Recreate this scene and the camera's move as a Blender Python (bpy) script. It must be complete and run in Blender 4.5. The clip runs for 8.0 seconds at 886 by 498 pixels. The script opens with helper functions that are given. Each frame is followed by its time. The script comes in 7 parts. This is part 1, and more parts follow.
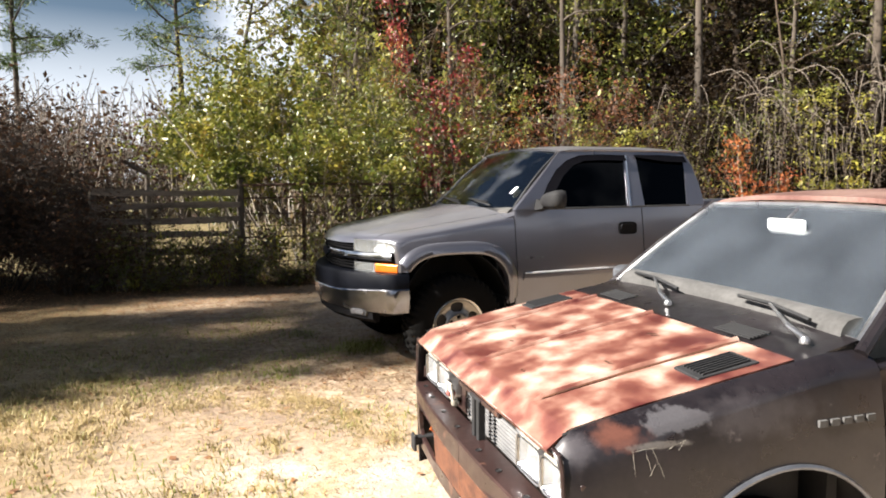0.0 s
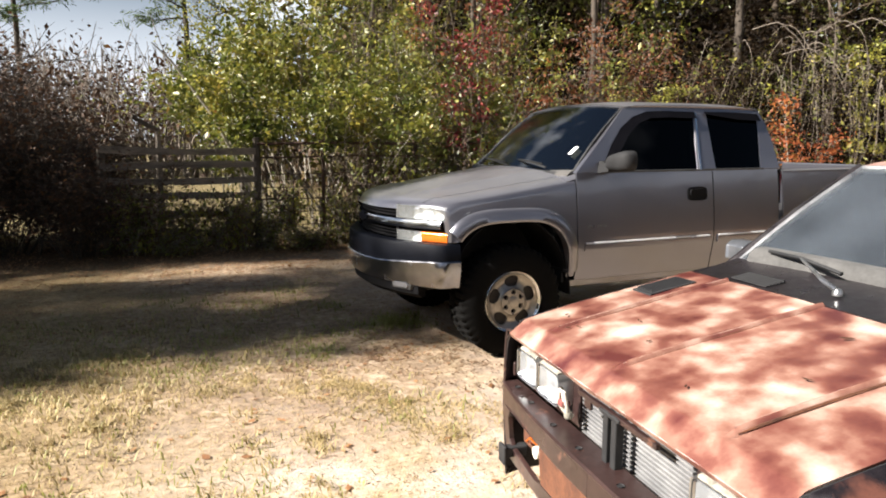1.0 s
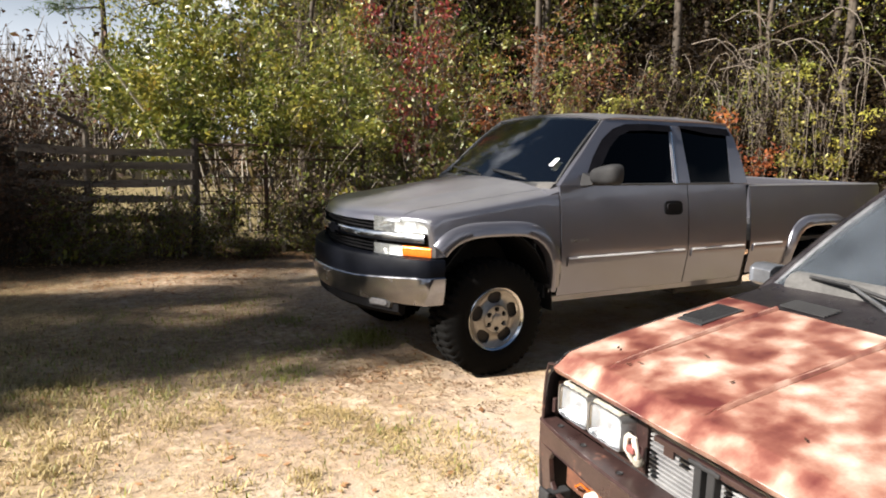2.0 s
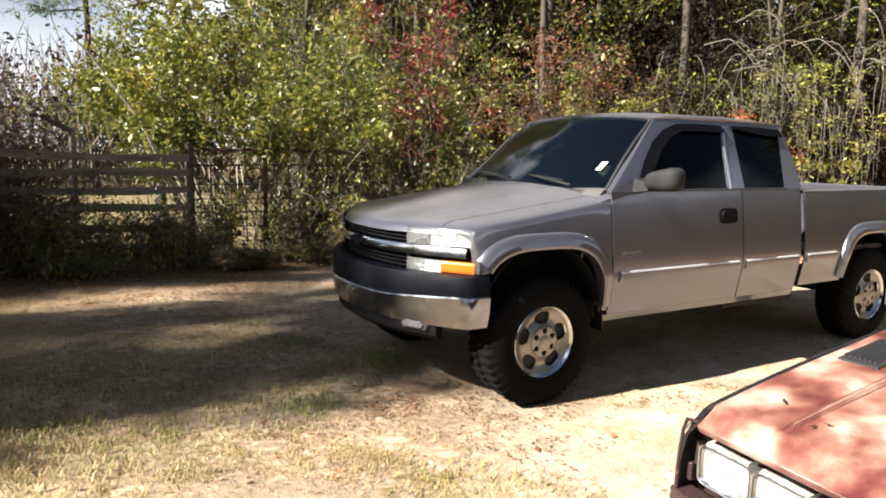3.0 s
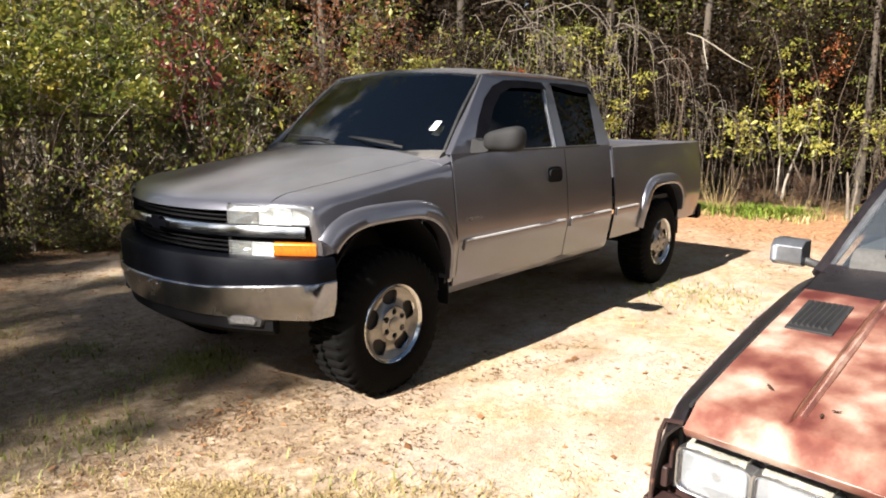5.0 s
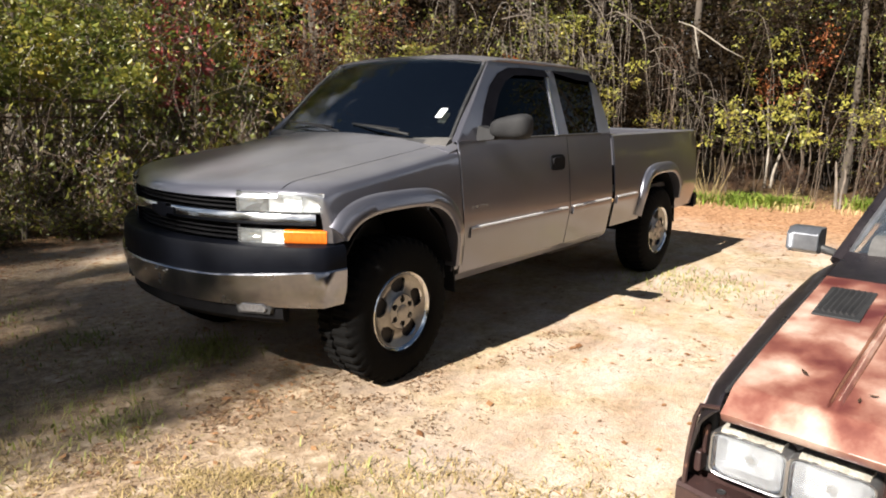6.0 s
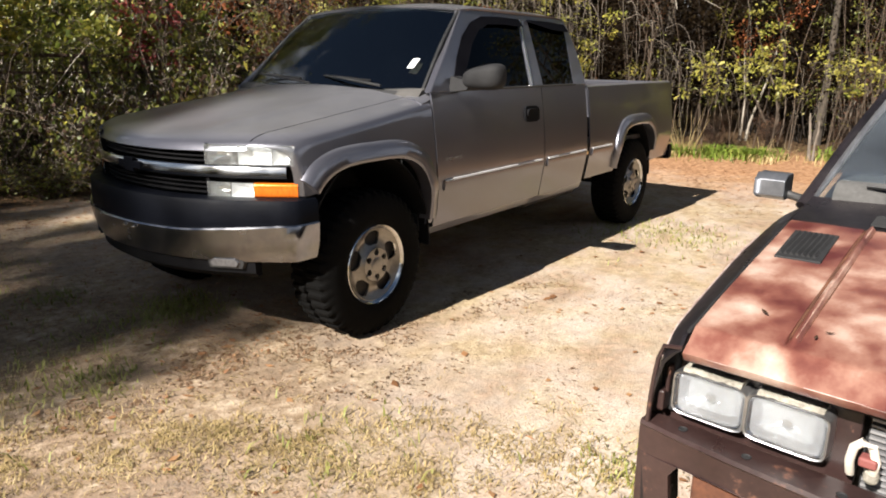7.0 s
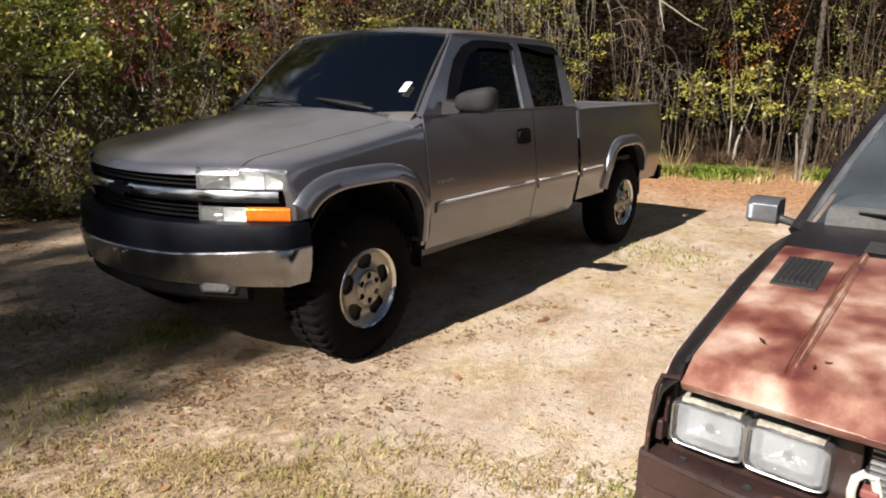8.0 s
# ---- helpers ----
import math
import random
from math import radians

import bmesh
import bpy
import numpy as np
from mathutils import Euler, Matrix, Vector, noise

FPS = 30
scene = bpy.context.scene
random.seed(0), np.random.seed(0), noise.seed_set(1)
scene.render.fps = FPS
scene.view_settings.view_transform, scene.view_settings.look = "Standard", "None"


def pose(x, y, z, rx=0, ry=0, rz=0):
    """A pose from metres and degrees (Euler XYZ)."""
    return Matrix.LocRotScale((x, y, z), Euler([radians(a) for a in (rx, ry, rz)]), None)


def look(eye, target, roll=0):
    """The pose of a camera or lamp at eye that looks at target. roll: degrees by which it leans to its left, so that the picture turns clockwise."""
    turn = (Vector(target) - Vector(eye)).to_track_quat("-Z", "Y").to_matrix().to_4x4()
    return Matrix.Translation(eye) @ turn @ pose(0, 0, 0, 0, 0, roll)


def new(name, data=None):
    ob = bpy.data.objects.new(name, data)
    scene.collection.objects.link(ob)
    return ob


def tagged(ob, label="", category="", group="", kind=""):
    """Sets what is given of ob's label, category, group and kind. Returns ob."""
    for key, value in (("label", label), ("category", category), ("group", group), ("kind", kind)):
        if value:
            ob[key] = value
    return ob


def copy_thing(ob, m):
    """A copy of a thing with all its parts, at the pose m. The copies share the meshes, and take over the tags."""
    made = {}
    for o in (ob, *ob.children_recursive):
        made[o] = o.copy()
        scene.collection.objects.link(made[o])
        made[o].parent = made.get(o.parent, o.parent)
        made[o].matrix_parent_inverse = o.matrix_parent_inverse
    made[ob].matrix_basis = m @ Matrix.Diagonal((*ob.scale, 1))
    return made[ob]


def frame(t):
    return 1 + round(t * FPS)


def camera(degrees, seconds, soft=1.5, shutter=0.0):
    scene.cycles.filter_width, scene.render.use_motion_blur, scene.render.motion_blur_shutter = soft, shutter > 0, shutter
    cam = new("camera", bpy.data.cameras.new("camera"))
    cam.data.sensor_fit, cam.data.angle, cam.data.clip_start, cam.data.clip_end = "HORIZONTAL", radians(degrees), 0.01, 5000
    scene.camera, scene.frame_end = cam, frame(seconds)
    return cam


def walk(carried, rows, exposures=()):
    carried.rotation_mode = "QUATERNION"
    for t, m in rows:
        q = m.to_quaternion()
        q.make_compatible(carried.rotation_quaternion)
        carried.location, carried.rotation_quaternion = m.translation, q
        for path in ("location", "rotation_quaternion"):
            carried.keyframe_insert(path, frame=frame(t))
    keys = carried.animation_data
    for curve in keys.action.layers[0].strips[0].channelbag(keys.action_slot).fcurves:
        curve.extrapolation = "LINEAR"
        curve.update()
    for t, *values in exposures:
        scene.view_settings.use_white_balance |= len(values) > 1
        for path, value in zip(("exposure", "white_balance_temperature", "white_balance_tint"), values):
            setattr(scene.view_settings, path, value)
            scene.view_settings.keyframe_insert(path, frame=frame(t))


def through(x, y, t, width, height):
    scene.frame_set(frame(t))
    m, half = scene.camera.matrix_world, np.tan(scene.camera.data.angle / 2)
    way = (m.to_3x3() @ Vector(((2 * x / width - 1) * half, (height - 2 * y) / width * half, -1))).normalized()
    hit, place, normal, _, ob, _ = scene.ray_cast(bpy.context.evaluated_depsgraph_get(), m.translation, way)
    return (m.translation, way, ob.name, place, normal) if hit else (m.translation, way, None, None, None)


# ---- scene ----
import collections

cam = camera(66.4, 8.0, soft=1.9)
PATH = [
    (0, (-2.16, -5.819, 1.567), (-1.39, -3.984, 1.367), -0.5),
    (0.5, (-2.302, -5.54, 1.545), (-1.444, -3.754, 1.273), 0.6),
    (1, (-2.262, -5.152, 1.551), (-1.51, -3.325, 1.238), -0.1),
    (1.5, (-2.376, -4.888, 1.555), (-1.532, -3.099, 1.259), 1.2),
    (1.7, (-2.508, -4.853, 1.585), (-1.601, -3.098, 1.279), 1.6),
    (2.8, (-2.535, -4.212, 1.572), (-1.535, -2.503, 1.29), 0.7),
    (3, (-2.563, -4.112, 1.554), (-1.566, -2.401, 1.271), 1.1),
    (3.5, (-2.628, -3.918, 1.545), (-1.304, -2.449, 1.249), 1.6),
    (4, (-2.565, -3.735, 1.529), (-1.228, -2.292, 1.168), 0.6),
    (4.5, (-2.469, -3.597, 1.548), (-1.204, -2.092, 1.181), -0.5),
    (5, (-2.554, -3.475, 1.537), (-1.058, -2.204, 1.154), 0.4),
    (6.5, (-2.637, -3.373, 1.526), (-1.111, -2.163, 1.069), 0.8),
    (7, (-2.614, -3.404, 1.504), (-1.081, -2.237, 0.966), 0.4),
    (7.5, (-2.621, -3.369, 1.53), (-1.063, -2.228, 1.011), 0.7),
    (8, (-2.609, -3.381, 1.528), (-1.048, -2.229, 1.042), 0.4),
]
EXPOSURES = [(0, 1.93), (1.5, 1.68), (3, 2.0), (3.5, 2.1), (5, 1.78), (7, 1.34), (8, 1.15)]
walk(cam, [(t, look(eye, target, roll)) for t, eye, target, roll in PATH], EXPOSURES)

# ---- world and sun ----
SUN_WAY = Vector((1.36, -0.07, -1.0)).normalized()
to_sun = -SUN_WAY
SUN_EL = math.asin(to_sun.z)
SUN_AZ = math.atan2(to_sun.x, to_sun.y)
world = bpy.data.worlds.new("sky")
scene.world = world
world.use_nodes = True
wn, wl = world.node_tree.nodes, world.node_tree.links
wn.clear()
w_out, w_bg = wn.new("ShaderNodeOutputWorld"), wn.new("ShaderNodeBackground")
w_sky = wn.new("ShaderNodeTexSky")
w_sky.sky_type, w_sky.sun_disc = "NISHITA", False
w_sky.sun_elevation, w_sky.sun_rotation = SUN_EL, SUN_AZ
w_sky.dust_density, w_sky.air_density = 0.6, 1.0
w_co, w_no, w_ra, w_mx = wn.new("ShaderNodeTexCoord"), wn.new("ShaderNodeTexNoise"), wn.new("ShaderNodeValToRGB"), wn.new("ShaderNodeMixRGB")
w_no.inputs["Scale"].default_value, w_no.inputs["Detail"].default_value = 3.0, 6.0
w_ra.color_ramp.elements[0].position, w_ra.color_ramp.elements[1].position = 0.60, 0.71
w_mx.inputs[2].default_value = (18.0, 18.8, 20.5, 1)
wl.new(w_co.outputs["Generated"], w_no.inputs["Vector"])
w_sx, w_hz, w_ad = wn.new("ShaderNodeSeparateXYZ"), wn.new("ShaderNodeMapRange"), wn.new("ShaderNodeMath")
w_hz.inputs["From Min"].default_value, w_hz.inputs["From Max"].default_value = 0.04, 0.22
w_hz.inputs["To Min"].default_value, w_hz.inputs["To Max"].default_value = 1.0, 0.0
w_ad.operation = "MAXIMUM"
wl.new(w_co.outputs["Generated"], w_sx.inputs["Vector"])
wl.new(w_sx.outputs["Z"], w_hz.inputs["Value"])
w_lo, w_su = wn.new("ShaderNodeMapRange"), wn.new("ShaderNodeMath")
w_lo.inputs["From Min"].default_value, w_lo.inputs["From Max"].default_value = 0.2, 0.95
w_lo.inputs["To Min"].default_value, w_lo.inputs["To Max"].default_value = 0.17, -0.12
wl.new(w_sx.outputs["Z"], w_lo.inputs["Value"])
wl.new(w_no.outputs["Fac"], w_su.inputs[0])
wl.new(w_lo.outputs["Result"], w_su.inputs[1])
wl.new(w_su.outputs["Value"], w_ra.inputs["Fac"])
wl.new(w_hz.outputs["Result"], w_ad.inputs[0])
wl.new(w_ra.outputs["Color"], w_ad.inputs[1])
wl.new(w_ad.outputs["Value"], w_mx.inputs["Fac"])
wl.new(w_sky.outputs["Color"], w_mx.inputs[1])
wl.new(w_mx.outputs["Color"], w_bg.inputs["Color"])
w_bg.inputs["Strength"].default_value = 0.02
wl.new(w_bg.outputs["Background"], w_out.inputs["Surface"])
sun = new("sun", bpy.data.lights.new("sun", "SUN"))
sun.data.energy, sun.data.angle, sun.data.color = 5.0, radians(0.53), (1.0, 0.935, 0.86)
sun.rotation_mode = "QUATERNION"
sun.rotation_quaternion = SUN_WAY.to_track_quat("-Z", "Y")
sun.location = (-20, 1, 16)

# ---- materials ----
def material(name):
    m = bpy.data.materials.new(name)
    m.use_nodes = True
    nt = m.node_tree
    return m, nt, nt.nodes["Principled BSDF"]


def ramp(nt, stops, fac, hard=False):
    r = nt.nodes.new("ShaderNodeValToRGB")
    r.color_ramp.interpolation = "CONSTANT" if hard else "LINEAR"
    e = r.color_ramp.elements
    while len(e) < len(stops):
        e.new(0.5)
    for k, (p, c) in enumerate(stops):
        e[k].position, e[k].color = p, (*c, 1)
    nt.links.new(fac, r.inputs["Fac"])
    return r.outputs["Color"]


def noise_tex(nt, scale, detail=4.0, rough=0.55, stretch=(1, 1, 1), coord="Object"):
    co, mp, no = nt.nodes.new("ShaderNodeTexCoord"), nt.nodes.new("ShaderNodeMapping"), nt.nodes.new("ShaderNodeTexNoise")
    mp.inputs["Scale"].default_value = stretch
    no.inputs["Scale"].default_value, no.inputs["Detail"].default_value, no.inputs["Roughness"].default_value = scale, detail, rough
    nt.links.new(co.outputs[coord], mp.inputs["Vector"])
    nt.links.new(mp.outputs["Vector"], no.inputs["Vector"])
    return no.outputs["Fac"]


def mixed(nt, fac, a, b, mode="MIX"):
    x = nt.nodes.new("ShaderNodeMixRGB")
    x.blend_type = mode
    for k, v in ((0, fac), (1, a), (2, b)):
        if isinstance(v, (int, float)):
            x.inputs[k].default_value = v
        elif isinstance(v, tuple):
            x.inputs[k].default_value = (*v, 1)
        else:
            nt.links.new(v, x.inputs[k])
    return x.outputs["Color"]


def bumped(nt, bsdf, height, strength=0.3, distance=0.01):
    b = nt.nodes.new("ShaderNodeBump")
    b.inputs["Strength"].default_value, b.inputs["Distance"].default_value = strength, distance
    nt.links.new(height, b.inputs["Height"])
    nt.links.new(b.outputs["Normal"], bsdf.inputs["Normal"])


def surface(name, a, b, rough=0.6, metal=0.0, scale=8.0, bump=0.15, coat=0.0, stretch=(1, 1, 1), fine=60.0, rough2=None):
    """Two colours mixed by a coarse and a fine noise, with relief."""
    m, nt, p = material(name)
    big, small = noise_tex(nt, scale, 5, stretch=stretch), noise_tex(nt, fine, 3, stretch=stretch)
    f = mixed(nt, 0.35, big, small)
    nt.links.new(ramp(nt, [(0.32, a), (0.68, b)], f), p.inputs["Base Color"])
    p.inputs["Metallic"].default_value = metal
    lo, hi = rough, rough2 if rough2 is not None else min(1, rough + 0.15)
    nt.links.new(ramp(nt, [(0.3, (lo,) * 3), (0.7, (hi,) * 3)], big), p.inputs["Roughness"])
    p.inputs["Coat Weight"].default_value = coat
    p.inputs["Coat Roughness"].default_value = 0.12
    if bump:
        bumped(nt, p, small, bump, 0.004)
    return m


def leaf_material(name, stops, rough=0.5, through=0.35):
    m, nt, p = material(name)
    g = nt.nodes.new("ShaderNodeNewGeometry")
    mass = ramp(nt, [(0.3, (0, 0, 0)), (0.7, (1, 1, 1))], noise_tex(nt, 1.6, 3, 0.6))
    col = ramp(nt, stops, mixed(nt, 0.6, g.outputs["Random Per Island"], mass))
    col = mixed(nt, 0.25, col, ramp(nt, [(0.3, (0.4, 0.4, 0.4)), (0.7, (1.3, 1.3, 1.3))], noise_tex(nt, 1.3, 2)), "MULTIPLY")
    nt.links.new(col, p.inputs["Base Color"])
    p.inputs["Roughness"].default_value = rough
    p.inputs["Specular IOR Level"].default_value = 0.45
    t, mx = nt.nodes.new("ShaderNodeBsdfTranslucent"), nt.nodes.new("ShaderNodeMixShader")
    nt.links.new(col, t.inputs["Color"])
    mx.inputs["Fac"].default_value = through
    nt.links.new(p.outputs["BSDF"], mx.inputs[1])
    nt.links.new(t.outputs["BSDF"], mx.inputs[2])
    nt.links.new(mx.outputs["Shader"], nt.nodes["Material Output"].inputs["Surface"])
    return m


def glass_material(name, tint, dust=0.0, dust_colour=(0.4, 0.38, 0.33), ior=1.5, blur=0.015):
    """A tinted pane with a mirror gloss and a film of dust."""
    m, nt, p = material(name)
    nt.nodes.remove(p)
    tr, gl = nt.nodes.new("ShaderNodeBsdfTransparent"), nt.nodes.new("ShaderNodeBsdfGlossy")
    fr, mx = nt.nodes.new("ShaderNodeFresnel"), nt.nodes.new("ShaderNodeMixShader")
    tr.inputs["Color"].default_value = (*tint, 1)
    gl.inputs["Roughness"].default_value = blur
    fr.inputs["IOR"].default_value = ior
    nt.links.new(fr.outputs["Fac"], mx.inputs["Fac"])
    nt.links.new(tr.outputs["BSDF"], mx.inputs[1])
    nt.links.new(gl.outputs["BSDF"], mx.inputs[2])
    last = mx.outputs["Shader"]
    if dust:
        df, m2 = nt.nodes.new("ShaderNodeBsdfDiffuse"), nt.nodes.new("ShaderNodeMixShader")
        df.inputs["Color"].default_value = (*dust_colour, 1)
        nt.links.new(ramp(nt, [(0.3, (dust * 0.6,) * 3), (0.7, (dust * 1.3,) * 3)], noise_tex(nt, 3.5, 5)), m2.inputs["Fac"])
        nt.links.new(last, m2.inputs[1])
        nt.links.new(df.outputs["BSDF"], m2.inputs[2])
        last = m2.outputs["Shader"]
    nt.links.new(last, nt.nodes["Material Output"].inputs["Surface"])
    return m


def paint_material(name, colour, dark, metal, rough, coat, dust=(0.4, 0.4, 0.415), dust_light_amount=0.36):
    """Metallic car paint with a fine flake and road dust; what faces up is lightened for the sun."""
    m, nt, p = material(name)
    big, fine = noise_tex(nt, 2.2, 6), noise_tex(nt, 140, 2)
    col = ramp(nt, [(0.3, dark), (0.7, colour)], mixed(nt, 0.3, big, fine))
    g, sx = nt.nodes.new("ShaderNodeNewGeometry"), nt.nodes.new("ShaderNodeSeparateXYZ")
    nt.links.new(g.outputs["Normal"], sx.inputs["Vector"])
    # the dust film grows with upward facing, which paints sunlight onto the top
    lit_top = ramp(nt, [(0.72, (0.1,) * 3), (0.985, (1, 1, 1))], sx.outputs["Z"])
    film = ramp(nt, [(0.35, (dust_light_amount * 0.75,) * 3), (0.7, (dust_light_amount,) * 3)], noise_tex(nt, 5.0, 6, 0.65))
    d = mixed(nt, 1.0, film, lit_top, "MULTIPLY")
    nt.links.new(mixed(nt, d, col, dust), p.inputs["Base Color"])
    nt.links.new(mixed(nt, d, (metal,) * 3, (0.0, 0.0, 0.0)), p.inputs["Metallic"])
    nt.links.new(mixed(nt, lit_top, ramp(nt, [(0.3, (rough,) * 3), (0.8, (rough + 0.06,) * 3)], noise_tex(nt, 4.0, 6)), (rough + 0.08,) * 3), p.inputs["Roughness"])
    nt.links.new(mixed(nt, lit_top, (coat,) * 3, (coat * 0.3,) * 3), p.inputs["Coat Weight"])
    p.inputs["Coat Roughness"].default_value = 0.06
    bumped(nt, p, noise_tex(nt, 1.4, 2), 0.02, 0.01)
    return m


M = {}
M["pewter"] = paint_material("pewter_paint", (0.146, 0.146, 0.172), (0.13, 0.13, 0.152), 0.75, 0.27, 1.0, dust_light_amount=0.38)
M["black_plastic"] = surface("black_plastic", (0.012, 0.012, 0.013), (0.03, 0.03, 0.03), 0.45, bump=0.2)
M["bumper_cap"] = surface("dark_bumper_plastic", (0.0016, 0.0022, 0.0042), (0.0032, 0.004, 0.007), 0.5, bump=0.1)
M["grille_black"] = surface("matt_black_grille", (0.004, 0.004, 0.005), (0.009, 0.009, 0.01), 0.7, bump=0.1)
M["bumper_chrome"] = surface("dull_bumper_chrome", (0.22, 0.23, 0.26), (0.36, 0.36, 0.38), 0.13, 1.0, bump=0.05, rough2=0.3)
M["bright_trim"] = surface("bright_trim", (0.7, 0.7, 0.7), (0.85, 0.85, 0.84), 0.3, 0.4, bump=0.0)
M["bumper_cap"].node_tree.nodes["Principled BSDF"].inputs["Specular IOR Level"].default_value = 0.08
M["grille_black"].node_tree.nodes["Principled BSDF"].inputs["Specular IOR Level"].default_value = 0.1
M["lamp_bright"] = surface("bright_lamp_reflector", (0.55, 0.56, 0.57), (0.8, 0.81, 0.82), 0.22, 0.4, scale=25, fine=70, bump=0.25, rough2=0.25)
M["chrome"] = surface("chrome", (0.62, 0.62, 0.62), (0.75, 0.75, 0.74), 0.08, 1.0, bump=0.0, rough2=0.2)
M["tyre"] = surface("tyre_rubber", (0.0015, 0.0015, 0.0015), (0.0045, 0.0043, 0.004), 0.85, bump=0.5, scale=14)
M["tyre"].node_tree.nodes["Principled BSDF"].inputs["Specular IOR Level"].default_value = 0.12
M["alloy"] = surface("cast_alloy", (0.22, 0.205, 0.185), (0.36, 0.34, 0.31), 0.32, 0.85, bump=0.1)
M["iron"] = surface("dark_iron", (0.015, 0.013, 0.012), (0.05, 0.042, 0.035), 0.7, 0.3, bump=0.4)
M["tint_glass"] = glass_material("tinted_glass", (0.012, 0.014, 0.016), ior=1.22)
M["screen_glass"] = glass_material("windscreen_glass", (0.5, 0.57, 0.56), ior=2.3)
M["visor"] = surface("smoked_visor_plastic", (0.0015, 0.0015, 0.0025), (0.003, 0.003, 0.0045), 0.7, bump=0.0)
M["visor"].node_tree.nodes["Principled BSDF"].inputs["Specular IOR Level"].default_value = 0.05
M["cloth"] = surface("grey_cloth", (0.05, 0.048, 0.045), (0.09, 0.085, 0.08), 0.9, fine=200)
M["white_card"] = surface("white_card", (0.7, 0.72, 0.72), (0.82, 0.83, 0.82), 0.6, bump=0.0)


def lens_material(name, colour, rough, grain):
    m, nt, p = material(name)
    f = noise_tex(nt, grain, 2, stretch=(1, 3, 1))
    nt.links.new(ramp(nt, [(0.35, tuple(c * 0.7 for c in colour)), (0.65, colour)], f), p.inputs["Base Color"])
    p.inputs["Roughness"].default_value = rough
    p.inputs["Metallic"].default_value = 0.35
    p.inputs["Coat Weight"].default_value, p.inputs["Coat Roughness"].default_value = 1.0, 0.03
    bumped(nt, p, f, 0.35, 0.004)
    return m


M["chalk"] = surface("chalky_corroded_metal", (0.14, 0.125, 0.1), (0.42, 0.4, 0.34), 0.8, scale=30, fine=150, bump=0.8)
M["fog_lens"] = lens_material("fog_lens", (0.2, 0.2, 0.21), 0.12, 40)
M["lamp_glass"] = glass_material("lamp_glass", (0.92, 0.94, 0.94), 0.05, (0.75, 0.77, 0.77))
M["old_lamp_glass"] = glass_material("cloudy_lamp_glass", (0.84, 0.87, 0.88), 0.2, (0.66, 0.68, 0.7))
M["reflector"] = surface("lamp_reflector", (0.26, 0.27, 0.29), (0.6, 0.61, 0.63), 0.1, 0.95, scale=14, fine=45, bump=0.9, rough2=0.25)
M["amber"] = lens_material("amber_lens", (0.9, 0.2, 0.015), 0.25, 30)
M["red_lens"] = lens_material("red_lens", (0.25, 0.01, 0.01), 0.25, 30)

# faded, peeling paint of the old car: rust red on the hood, brown black on the fenders
def old_paint(name, base, faded, worn, rough, amount):
    m, nt, p = material(name)
    n1, n2, n3 = noise_tex(nt, 3.2, 5, 0.5), noise_tex(nt, 9.0, 6, 0.65), noise_tex(nt, 55, 3)
    col = ramp(nt, [(0.38, base), (0.62, faded)], mixed(nt, 0.3, n1, n3))
    spots = ramp(nt, [(0.64 - amount, (0, 0, 0)), (0.70 - amount, (1, 1, 1))], mixed(nt, 0.25, n2, n3))
    nt.links.new(mixed(nt, spots, col, worn), p.inputs["Base Color"])
    nt.links.new(ramp(nt, [(0.35, (rough,) * 3), (0.7, (rough + 0.25,) * 3)], n2), p.inputs["Roughness"])
    p.inputs["Coat Weight"].default_value, p.inputs["Coat Roughness"].default_value = 0.3, 0.25
    bumped(nt, p, n2, 0.12, 0.003)
    return m


# red paint mottled by noise from dark red to pale pink
def mottled_hood():
    m, nt, p = material("mottled_red_paint")
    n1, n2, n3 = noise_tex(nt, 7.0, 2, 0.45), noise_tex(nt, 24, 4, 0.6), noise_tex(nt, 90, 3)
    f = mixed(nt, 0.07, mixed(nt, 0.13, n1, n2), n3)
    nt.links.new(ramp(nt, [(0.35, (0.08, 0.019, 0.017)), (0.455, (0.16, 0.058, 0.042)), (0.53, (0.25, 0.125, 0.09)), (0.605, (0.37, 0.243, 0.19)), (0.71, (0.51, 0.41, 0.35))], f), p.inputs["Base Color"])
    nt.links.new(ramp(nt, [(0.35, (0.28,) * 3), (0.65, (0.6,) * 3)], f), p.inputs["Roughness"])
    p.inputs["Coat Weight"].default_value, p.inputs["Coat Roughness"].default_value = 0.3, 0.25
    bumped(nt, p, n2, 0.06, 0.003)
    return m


M["hood_red"] = mottled_hood()
M["fender_brown"] = old_paint("weathered_brown_paint", (0.006, 0.005, 0.006), (0.017, 0.0135, 0.015), (0.09, 0.075, 0.075), 0.24, 0.0)
M["fender_brown"].node_tree.nodes["Principled BSDF"].inputs["Specular IOR Level"].default_value = 0.45
M["fender_brown"].node_tree.nodes["Principled BSDF"].inputs["Coat Weight"].default_value = 0.25


